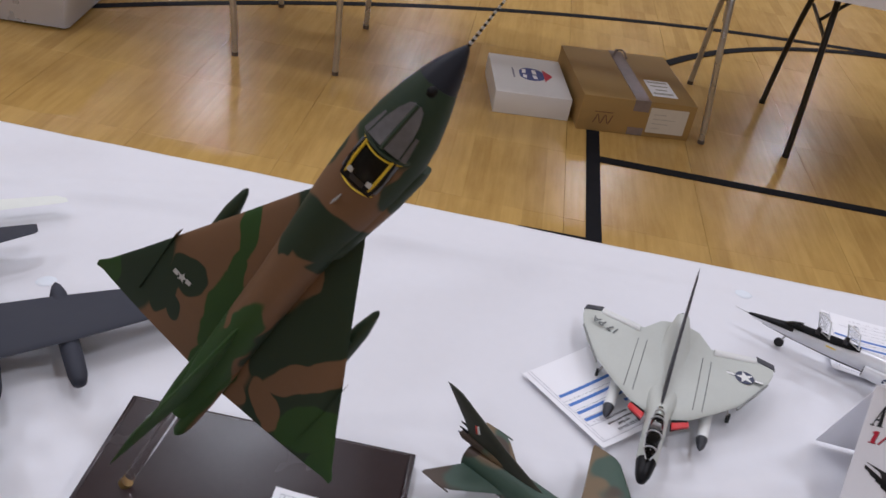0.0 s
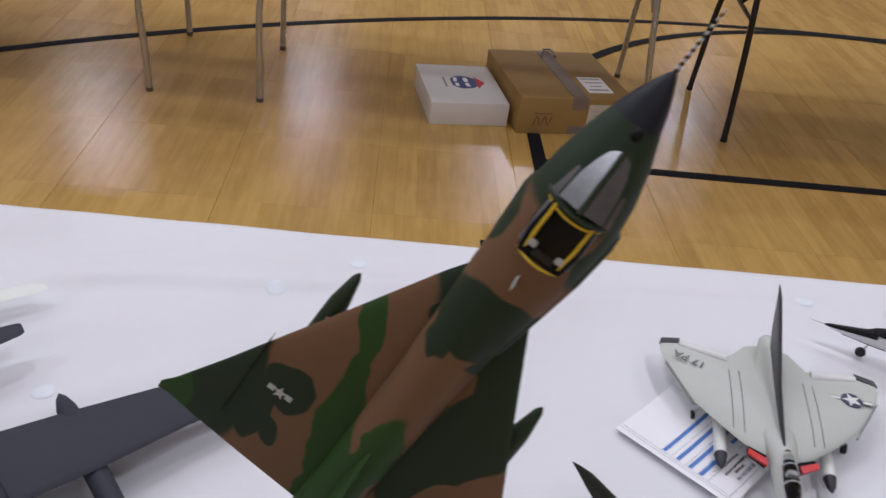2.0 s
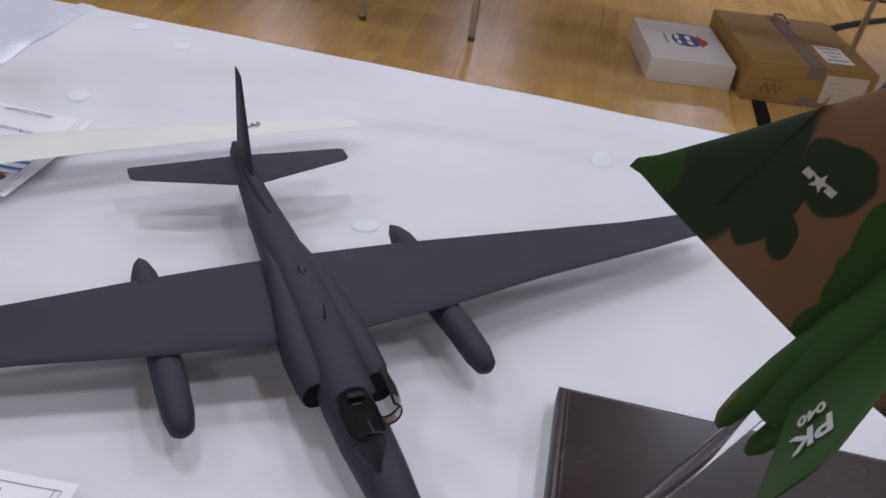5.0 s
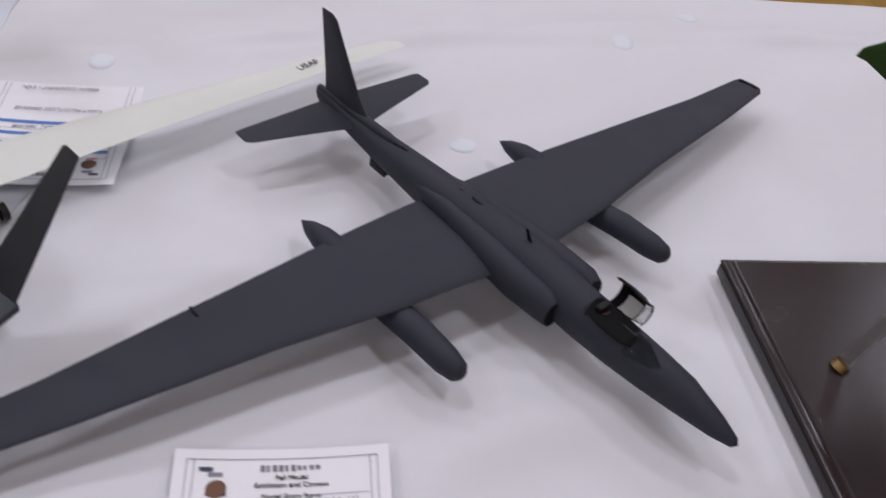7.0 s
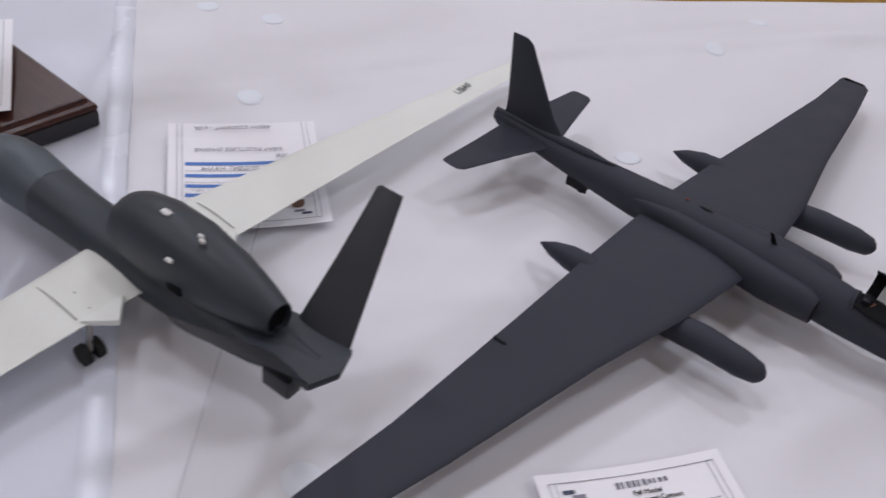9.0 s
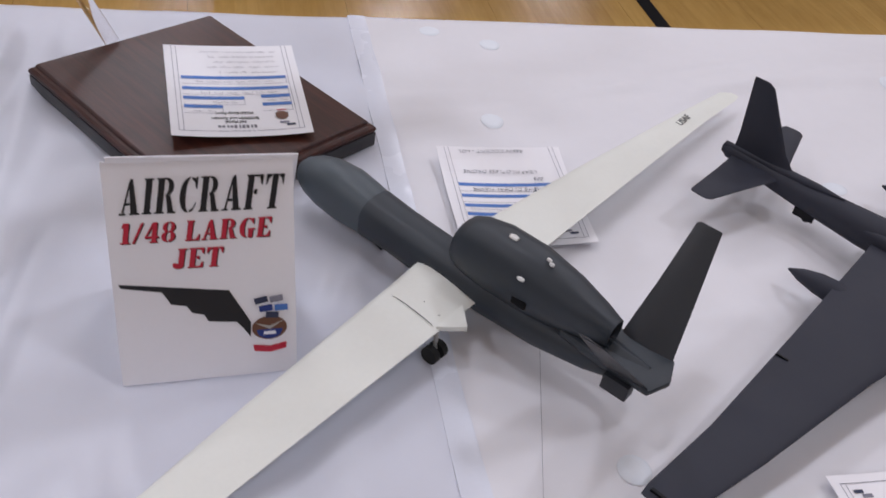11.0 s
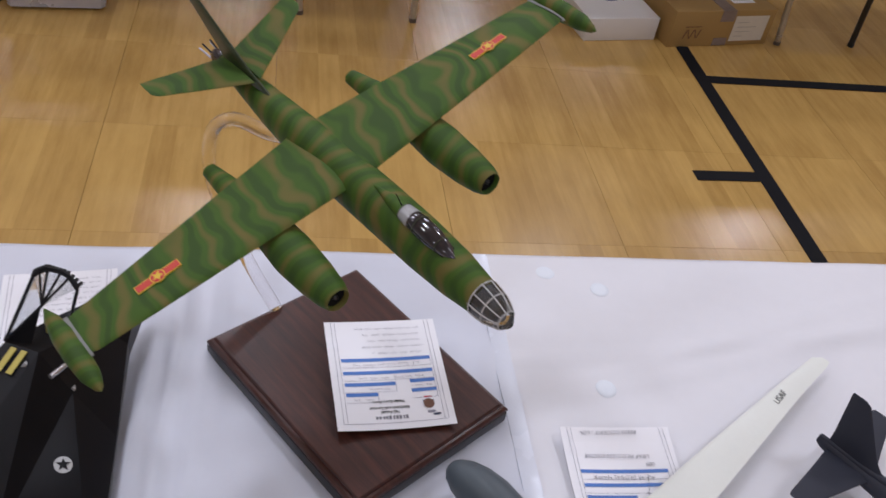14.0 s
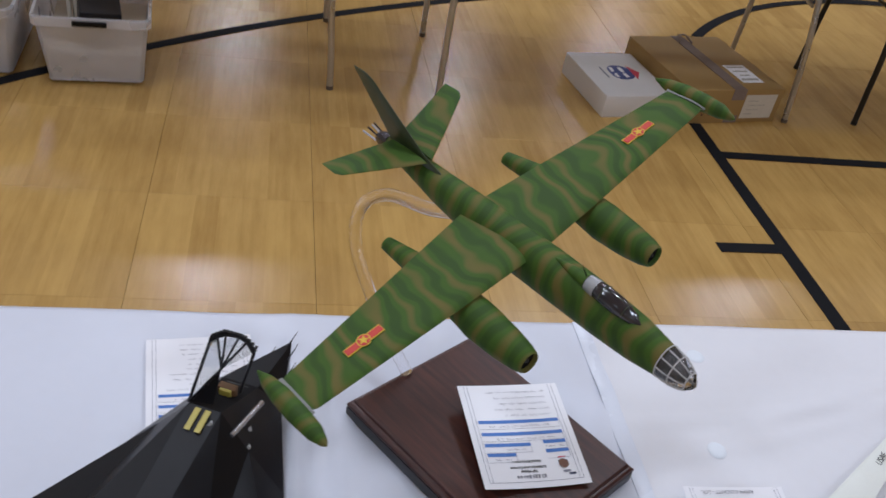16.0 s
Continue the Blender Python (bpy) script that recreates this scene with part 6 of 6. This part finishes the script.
    part("fin", foil([(0.018, 0.165, 0.000, 0, 0.0050), (0.030, 0.090, -0.018, 0, 0.0045), (0.068, -0.020, -0.050, 0, 0.0028), (0.071, -0.032, -0.053, 0, 0.0010)], True), "dark_top", t, "dark blue-black tail fin")
    part("tailpipe", hull([(-0.0250, 0.0070, 0.0070, 0.010), (-0.0235, 0.0070, 0.0070, 0.010)], 14), "matt_black", t)
    wheel(t, 0.225, 0, -0.0215, 0.0046, 0.0016, "nose_wheel")
    part("gear_leg", tube([(0.225, 0, -0.0215), (0.225, 0, 0.003)], 0.0013, 8), "metal", t)
    lettering("wing_letters", "17 PA", 0.0150, "line", t, axes((0.035, -0.087, 0.0060), (-0.35, -1, 0.05), (1, -0.35, 0.0)), 0.0, 1.0, 0.0003)
    z = 0.0050
    mk = part("insignia_disc", slab(circle(0.047, 0.085, 0.0112), z, z + 0.0003), "insignia_blue", t, "dark blue star insignia", smooth=0)
    part("insignia_star", slab(star(0.047, 0.085, 0.0108, 200), z + 0.0003, z + 0.0006), "white", mk, smooth=0)
    for k in (-1, 1):
        part("insignia_bar", slab(rect(0.047, 0.085 + k * 0.0165, 0.0058, 0.0105), z - 0.0004, z + 0.0002), "line", mk, smooth=0)
        part("insignia_stripe", slab(rect(0.047, 0.085 + k * 0.0165, 0.0040, 0.0095), z + 0.0002, z + 0.0004), "white", mk, smooth=0)
    return t


def trainer():
    t = thing("model_trainer", axes((0.3677, 1.0956, 0.7685), (-0.900, 0.436, 0), (-0.436, -0.900, 0)), "black-topped silver two-seat model jet with open canopies", "model aircraft", "model aircraft")
    part("fuselage", hull([(0.0, 0.0012, 0.0012, 0.0), (-0.006, 0.0030, 0.0028, 0.0), (-0.030, 0.0066, 0.0062, 0.001), (-0.065, 0.0098, 0.0100, 0.003), (-0.110, 0.0112, 0.0125, 0.005), (-0.150, 0.0120, 0.0135, 0.007), (-0.200, 0.0135, 0.0140, 0.008), (-0.260, 0.0140, 0.0125, 0.008), (-0.310, 0.0120, 0.0100, 0.008)], 20), "bright_silver", t)
    part("nose_top", hull([(0.0008, 0.0012, 0.0012, 0.0004), (-0.006, 0.0030, 0.0026, 0.0008), (-0.030, 0.0062, 0.0054, 0.0025), (-0.058, 0.0084, 0.0078, 0.0060)], 18), "black", t, "black anti-glare nose")
    part("belly_stripe", hull([(-0.02, 0.002, 0.001, -0.0045), (-0.06, 0.0035, 0.0015, -0.0070), (-0.12, 0.0040, 0.0015, -0.0082), (-0.18, 0.002, 0.001, -0.0072)], 10), "black", t)
    part("cockpit_opening", hull([(-0.052, 0.004, 0.002, 0.0112), (-0.065, 0.0078, 0.0030, 0.0125), (-0.110, 0.0085, 0.0035, 0.0160), (-0.138, 0.0060, 0.0025, 0.0190)], 16), "matt_black", t, "black plug for the shade in both cockpits")
    part("windscreen", hull([(-0.045, 0.003, 0.001, 0.0100), (-0.054, 0.0065, 0.0045, 0.0120), (-0.066, 0.0080, 0.0070, 0.0130)], 14), "canopy", t, "clear windscreen")
    for x, z in ((-0.078, 0.016), (-0.112, 0.020)):
        part("seat", box(x - 0.010, -0.005, z - 0.008, x - 0.004, 0.005, z + 0.006, 0.001), "base_edge", t)
    for x, z, l in ((-0.092, 0.0175, 0.034), (-0.128, 0.0210, 0.030)):
        swing = Matrix.Translation((x, 0, z)) @ pose(0, 0, 0, 0, 0, 55) @ Matrix.Diagonal((1, 1.15, 1, 1)) @ Matrix.Translation((-x, 0, -z))
        fr = part("canopy_frame", moved(join(tube([(x, 0.0085, z), (x + 0.012, 0.0090, z + l * 0.9), (x + 0.016, 0.0, z + l * 1.02), (x + 0.012, -0.0090, z + l * 0.9), (x, -0.0085, z)], 0.0008, 6), tube([(x, 0.0085, z), (x, -0.0085, z)], 0.0008, 6)), swing), "white", t, "thin silver frame of an open canopy")
        part("canopy", moved(sheet([[(x, 0.0085, z), (x - 0.004, 0.0, z + 0.003), (x, -0.0085, z)], [(x + 0.012, 0.0090, z + l * 0.9), (x + 0.008, 0.0, z + l), (x + 0.012, -0.0090, z + l * 0.9)]]), swing), "clear_pane", fr, "clear open canopy")
    for s in (1, -1):
        it = part("intake_trunk", hull([(-0.150, 0.0055, 0.0080, 0.002, s * 0.0150), (-0.175, 0.0070, 0.0090, 0.002, s * 0.0150), (-0.240, 0.0070, 0.0090, 0.003, s * 0.0140), (-0.30, 0.0055, 0.0080, 0.004, s * 0.0110)], 16), "bright_silver", t)
        part("intake_mouth", hull([(-0.1495, 0.0045, 0.0065, 0.002, s * 0.0150), (-0.1505, 0.0045, 0.0065, 0.002, s * 0.0150)], 14), "matt_black", it)
        m = axes((-0.180, s * 0.0221, 0.004), (-s, 0, 0), (0, 0, 1))
        d = part("insignia_disc", slab(circle(0, 0, 0.0062), 0, 0.0004), "insignia_blue", it, "dark blue star insignia", m=m, smooth=0)
        part("insignia_star", slab(star(0, 0, 0.0060), 0.0004, 0.0007), "white", d, smooth=0)
        part("wing", foil([(s * 0.012, -0.170, -0.270, 0.000, 0.006), (s * 0.085, -0.225, -0.255, -0.001, 0.003)]), "bright_silver", t)
        part("tailplane", foil([(s * 0.010, -0.275, -0.315, 0.004, 0.004), (s * 0.050, -0.300, -0.318, 0.004, 0.002)]), "bright_silver", t)
        wheel(t, -0.230, s * 0.035, -0.0225, 0.0055, 0.002)
        part("gear_leg", tube([(-0.230, s * 0.035, -0.0225), (-0.225, s * 0.030, 0.0)], 0.0013, 8), "metal", t)
    part("fin", foil([(0.015, -0.225, -0.310, 0, 0.005), (0.070, -0.280, -0.318, 0, 0.0025)], True), "bright_silver", t)
    part("badge", hull([(-0.100, 0.0050, 0.0008, 0.0100, 0.0068), (-0.112, 0.0050, 0.0008, 0.0102, 0.0070)], 10), "yellow", t)
    wheel(t, -0.048, 0, -0.0215, 0.0062, 0.0016, "nose_wheel")
    part("gear_leg", tube([(-0.048, 0, -0.0215), (-0.054, 0, -0.004)], 0.0011, 8), "metal", t)
    part("pitot", tube([(0.0, 0, 0), (0.020, 0, 0.001)], 0.0004, 6), "metal", t)
    return t


def strike_jet():
    t = thing("model_strike_jet", axes((0.029, 0.742, 0.7720), (0.83, -0.56, 0.03), (0.56, 0.83, 0)), "brown and green camouflaged swept-wing model strike jet", "model aircraft", "model aircraft")
    g = "camo_strike"
    part("fuselage", hull([(0.0, 0.0130, 0.0135, 0.0), (0.030, 0.0150, 0.0160, 0.0), (0.10, 0.0160, 0.0175, 0.0), (0.20, 0.0160, 0.0180, 0.0), (0.30, 0.0145, 0.0160, 0.0), (0.36, 0.0120, 0.0125, 0.0)], 22), g, t)
    part("nose_cone", hull([(0.359, 0.0090, 0.0090, 0.0), (0.385, 0.0030, 0.0030, 0.0), (0.392, 0.0004, 0.0004, 0.0)], 16), "metal", t)
    part("tailpipe", hull([(-0.001, 0.0115, 0.0120, 0.0), (0.001, 0.0115, 0.0120, 0.0)], 18), "matt_black", t, "dark disc for the shade in the tailpipe")
    part("fin", foil([(0.010, 0.105, 0.004, 0, 0.0060), (0.036, 0.040, -0.012, 0, 0.0045), (0.066, -0.020, -0.038, 0, 0.0028), (0.0685, -0.032, -0.041, 0, 0.0010)], True), "strike_fin", t, "tall dark fin")
    part("chute_housing", hull([(-0.014, 0.0030, 0.0030, 0.0200), (-0.010, 0.0042, 0.0042, 0.0195), (0.030, 0.0042, 0.0042, 0.0180), (0.050, 0.001, 0.001, 0.017)], 12), g, t)
    for k in range(3):
        part("tail_spike", tube([(-0.006, 0.001 * k, 0.018 + 0.006 * k), (-0.018, 0.001 * k, 0.019 + 0.006 * k)], [0.0018, 0.0006], 8), "black", t)
    for s in (1, -1):
        part("tailplane", foil([(s * 0.012, 0.058, 0.004, 0.000, 0.0040), (s * 0.047, 0.016, -0.018, -0.002, 0.0025), (s * 0.051, 0.008, -0.018, -0.002, 0.0010)]), g, t)
        part("flutter_rod", tube([(-0.004, s * 0.051, -0.002), (0.016, s * 0.051, -0.002)], 0.0008, 6), g, t)
        part("wing", foil([(s * 0.014, 0.215, 0.120, 0.002, 0.008), (s * 0.060, 0.160, 0.100, 0.000, 0.006), (s * 0.108, 0.112, 0.078, -0.002, 0.0035), (s * 0.112, 0.104, 0.078, -0.002, 0.0012)]), g, t)
        wheel(t, 0.160, s * 0.045, -0.0310, 0.0060, 0.002)
        part("gear_leg", tube([(0.160, s * 0.045, -0.031), (0.165, s * 0.035, 0.0)], 0.0015, 8), "metal", t)
        m = axes((0.006, -0.0035 if s < 0 else 0.0035, 0.0400), (s * -0.35, 0, -1), (-s, 0, 0.35))
        fl = part("fin_flag", box(-0.0042, -0.0028, -0.0006, 0.0042, 0.0, 0.0004), "insignia_red", t, "small red and white flag", m=m, smooth=0)
        part("flag_white", box(-0.0042, 0.0, -0.0006, 0.0042, 0.0018, 0.0005), "white", fl, smooth=0)
    part("spine_blade", box(0.115, -0.0006, 0.015, 0.122, 0.0006, 0.026), g, t)
    wheel(t, 0.320, 0, -0.0370, 0.0050, 0.002, "nose_wheel")
    part("gear_leg", tube([(0.320, 0, -0.037), (0.320, 0, -0.012)], 0.0015, 8), "metal", t)
    return t


def stealth_jet():
    t = thing("model_stealth_jet", axes((-1.404, 0.971, 0.7415), (0.379, 0.925, 0), (-0.925, 0.379, 0)), "black faceted model stealth jet with its canopy open", "model aircraft", "model aircraft")
    N = (0.170, 0, 0.036)
    def P(x, y, z):
        return ((x, y, z), (x, -y, z))
    V = {"N": (N, N), "F": P(0.082, 0.019, 0.078), "A": P(0.004, 0.016, 0.118), "S": P(-0.190, 0.012, 0.082), "T": P(-0.245, 0.030, 0.044),
         "L1": P(0.095, 0.041, 0.048), "L2": P(0.0, 0.084, 0.036), "L3": P(-0.150, 0.152, 0.040), "L4": P(-0.185, 0.150, 0.038),
         "M": P(0.0, 0.046, 0.082), "B": P(-0.150, 0.070, 0.072), "R": P(-0.215, 0.075, 0.042)}
    V["N"] = ((0.163, -0.021, 0.072), (0.163, -0.023, 0.072))
    faces = (("N", "L1", "F"), ("L1", "L2", "M"), ("L1", "M", "F"), ("F", "M", "A"), ("A", "M", "B"), ("A", "B", "S"), ("M", "L2", "L3"), ("M", "L3", "B"), ("B", "L3", "L4"), ("B", "L4", "R"), ("B", "R", "T"), ("B", "T", "S"))
    for i, s in ((0, 1), (1, -1)):
        bm = bmesh.new()
        vs = {k: bm.verts.new(v[i]) for k, v in V.items()}
        lo = {k: bm.verts.new((V[k][i][0], V[k][i][1], 0.030)) for k in ("N", "L1", "L2", "L3", "L4", "R", "T")}
        for f in faces:
            bm.faces.new([vs[k] for k in f])
        rim = ("N", "L1", "L2", "L3", "L4", "R", "T")
        for a, b in zip(rim, rim[1:]):
            bm.faces.new((vs[a], vs[b], lo[b], lo[a]))
        bm.faces.new([lo[k] for k in rim])
        part("half_body", bm, "black", t, smooth=0)
        part("canted_fin", moved(foil([(0.0, -0.165, -0.235, 0, 0.004), (0.085, -0.235, -0.275, 0, 0.003)], True), Matrix.Translation((0, s * 0.020, 0.060)) @ pose(0, 0, 0, -s * 38)), "black", t)
        wheel(t, -0.085, s * 0.045, 0.0105, 0.0085, 0.003)
        part("gear_leg", tube([(-0.085, s * 0.045, 0.010), (-0.085, s * 0.040, 0.034)], 0.002, 8), "metal", t)
    C = lambda *k: [V[a][b] for a, b in k]
    bm = bmesh.new()
    for quad in ((("N", 0), ("F", 0), ("F", 1), ("N", 1)), (("A", 0), ("S", 0), ("S", 1), ("A", 1)), (("S", 0), ("T", 0), ("T", 1), ("S", 1))):
        bm.faces.new([bm.verts.new(p) for p in C(*quad)])
    bmesh.ops.remove_doubles(bm, verts=bm.verts, dist=1e-5)
    bmesh.ops.solidify(bm, geom=list(bm.faces), thickness=0.002)
    part("spine", bm, "black", t, smooth=0)
    part("cockpit_tub", loft([[V["F"][0], V["F"][1], (0.080, -0.015, 0.052), (0.080, 0.015, 0.052)], [V["A"][0], V["A"][1], (0.006, -0.013, 0.068), (0.006, 0.013, 0.068)]], False), "matt_black", t, "black cockpit tub", smooth=0)
    st = part("ejection_seat", join(box(0.044, -0.011, 0.062, 0.052, 0.007, 0.106, 0.001), box(0.052, -0.010, 0.062, 0.064, 0.006, 0.072, 0.001)), "seat", t, "brown ejection seat")
    part("headrest", box(0.040, -0.008, 0.092, 0.0438, 0.004, 0.106, 0.001), "gold_film", st)
    part("boarding_strut", tube([(-0.006, -0.031, 0.103), (0.058, -0.034, 0.086)], 0.0026, 10), "chrome", t, "bare metal strut")
    for x, y, z0, w in ((0.010, -0.030, 0.0975, 0.0028), (0.024, -0.036, 0.0835, 0.0024), (0.004, -0.044, 0.0830, 0.0022), (-0.010, -0.012, 0.1165, 0.0020)):
        part("stencil_mark", moved(slab([(-w, -w * 0.8), (w, 0), (-w, w * 0.8)], -0.004, 0.0022), pose(x, y, z0, 35, 8, 20)), "decal", t, smooth=0)
    part("console", box(0.058, -0.012, 0.070, 0.076, 0.012, 0.082, 0.001), "base_edge", t)
    for y in (0.0045, -0.0055):
        part("caution_strip", moved(box(-0.024, y - 0.0027, 0.0, 0.0, y + 0.0027, 0.0008), Matrix.Translation((0.0, 0, 0.1192)) @ pose(0, 0, 0, 0, -10.5)), "gold_film", t, "yellow caution strip", smooth=0)
    # canopy: hinged behind the seat and raised
    H = [(0.004, 0.0165, 0.119), (0.010, -0.005, 0.118), (0.044, -0.0165, 0.106)]
    E = [(0.062, 0.0235, 0.145), (0.058, -0.0235, 0.150)]
    hub = (0.037, 0.0, 0.138)
    rim = [E[0], (0.063, 0.017, 0.152), (0.0635, 0.008, 0.158), (0.063, -0.006, 0.160), (0.0615, -0.015, 0.158), E[1]]
    can = part("canopy_frame", join(tube([H[0], E[0]], 0.0016, 6), tube([H[2], E[1]], 0.0016, 6), tube(rim, 0.0026, 6), *[tube([hub, p], 0.0012, 6) for p in rim[1:5]], tube([H[0], hub], 0.0014, 6)), "black", t, "black frame of the raised canopy")
    bm = bmesh.new()
    bm.faces.new([bm.verts.new(p) for p in (H[0], H[1], hub)])
    bmesh.ops.solidify(bm, geom=list(bm.faces), thickness=0.0015)
    part("canopy_rear", bm, "black", can, smooth=0)
    for tri_ in ((H[0], E[0], hub), *[(hub, a, b) for a, b in zip(rim, rim[1:])]):
        bm = bmesh.new()
        bm.faces.new([bm.verts.new(p) for p in tri_])
        bmesh.ops.solidify(bm, geom=list(bm.faces), thickness=0.0006)
        part("canopy_pane", bm, "canopy", can, "clear canopy pane", smooth=0)
    for k in range(13):
        y = -0.022 + 0.0037 * k
        z = 0.1595 - 0.011 * max(0.0, (abs(y) - 0.010) / 0.0135)
        part("seal_tooth", moved(box(-0.0012, -0.0013, -0.0012, 0.0042, 0.0013, 0.0012), pose(0.0630, y, z, 0, 10, 0)), "black", can, smooth=0)
    for x, y, z0 in ((0.138, -0.005, 0.062), (0.160, -0.021, 0.072), (0.148, -0.027, 0.066), (0.128, -0.033, 0.058)):
        part("nose_probe", tube([(x - 0.008, y, z0), (x + 0.020, y - 0.002, z0 + 0.003)], [0.0013, 0.0003], 6), "black", t)
    m = axes((-0.062, -0.0746, 0.0707), (0.55, -0.78, -0.302), (0.83, 0.52, 0.207))
    part("insignia_ring", moved(slab(circle(0, 0, 0.0075), -0.0006, 0.0006), m), "decal", t, "small grey ring insignia", smooth=0)
    part("insignia_star", moved(slab(star(0, 0, 0.0062), 0.0006, 0.0012), m), "black", t, smooth=0)
    wheel(t, 0.090, 0, 0.0085, 0.0065, 0.003, "nose_wheel")
    part("gear_leg", tube([(0.090, 0, 0.010), (0.090, 0, 0.034)], 0.0018, 8), "metal", t)
    return t


for build in (spy_plane, drone, bomber, delta_fighter, naval_jet, trainer, strike_jet, stealth_jet):
    build()


# ---- floor panels ----
bm = box(0.0006, 0.0004, -0.014, PANEL_X - 0.0006, PANEL_Y - 0.0004, 0.0)
bmesh.ops.recalc_face_normals(bm, faces=bm.faces)
panel_mesh = bpy.data.meshes.new("floor_panel")
bm.to_mesh(panel_mesh)
bm.free()
panel_mesh.materials.append(M["floor"])
rest = bmesh.new()
i0, i1, j0, j1 = int((X0 - FLOOR_X) / PANEL_X) - 1, int((X1 - FLOOR_X) / PANEL_X) + 1, int((Y0 - FLOOR_Y) / PANEL_Y) - 1, int((Y1 - FLOOR_Y) / PANEL_Y) + 1
for i in range(i0, i1):
    for j in range(j0, j1):
        if -4 <= i <= 11 and -3 <= j <= 10:
            p = new("floor_panel", panel_mesh)
            p.parent = floor
            p.location = (FLOOR_X + i * PANEL_X, FLOOR_Y + j * PANEL_Y, FLOOR)
        else:
            x, y = FLOOR_X + i * PANEL_X, FLOOR_Y + j * PANEL_Y
            x0, x1, y0, y1 = max(x, X0) + 0.0012, min(x + PANEL_X, X1) - 0.0012, max(y, Y0) + 0.0012, min(y + PANEL_Y, Y1) - 0.0012
            if x1 > x0 and y1 > y0:
                lo = [rest.verts.new((a, b, FLOOR - 0.014)) for a, b in ((x0, y0), (x1, y0), (x1, y1), (x0, y1))]
                hi = [rest.verts.new((a, b, FLOOR)) for a, b in ((x0, y0), (x1, y0), (x1, y1), (x0, y1))]
                rest.faces.new(hi)
                for k in range(4):
                    rest.faces.new((lo[k], lo[(k + 1) % 4], hi[(k + 1) % 4], hi[k]))
tagged(part("floor_panels", rest, "floor", floor, smooth=0), kind="stuff")
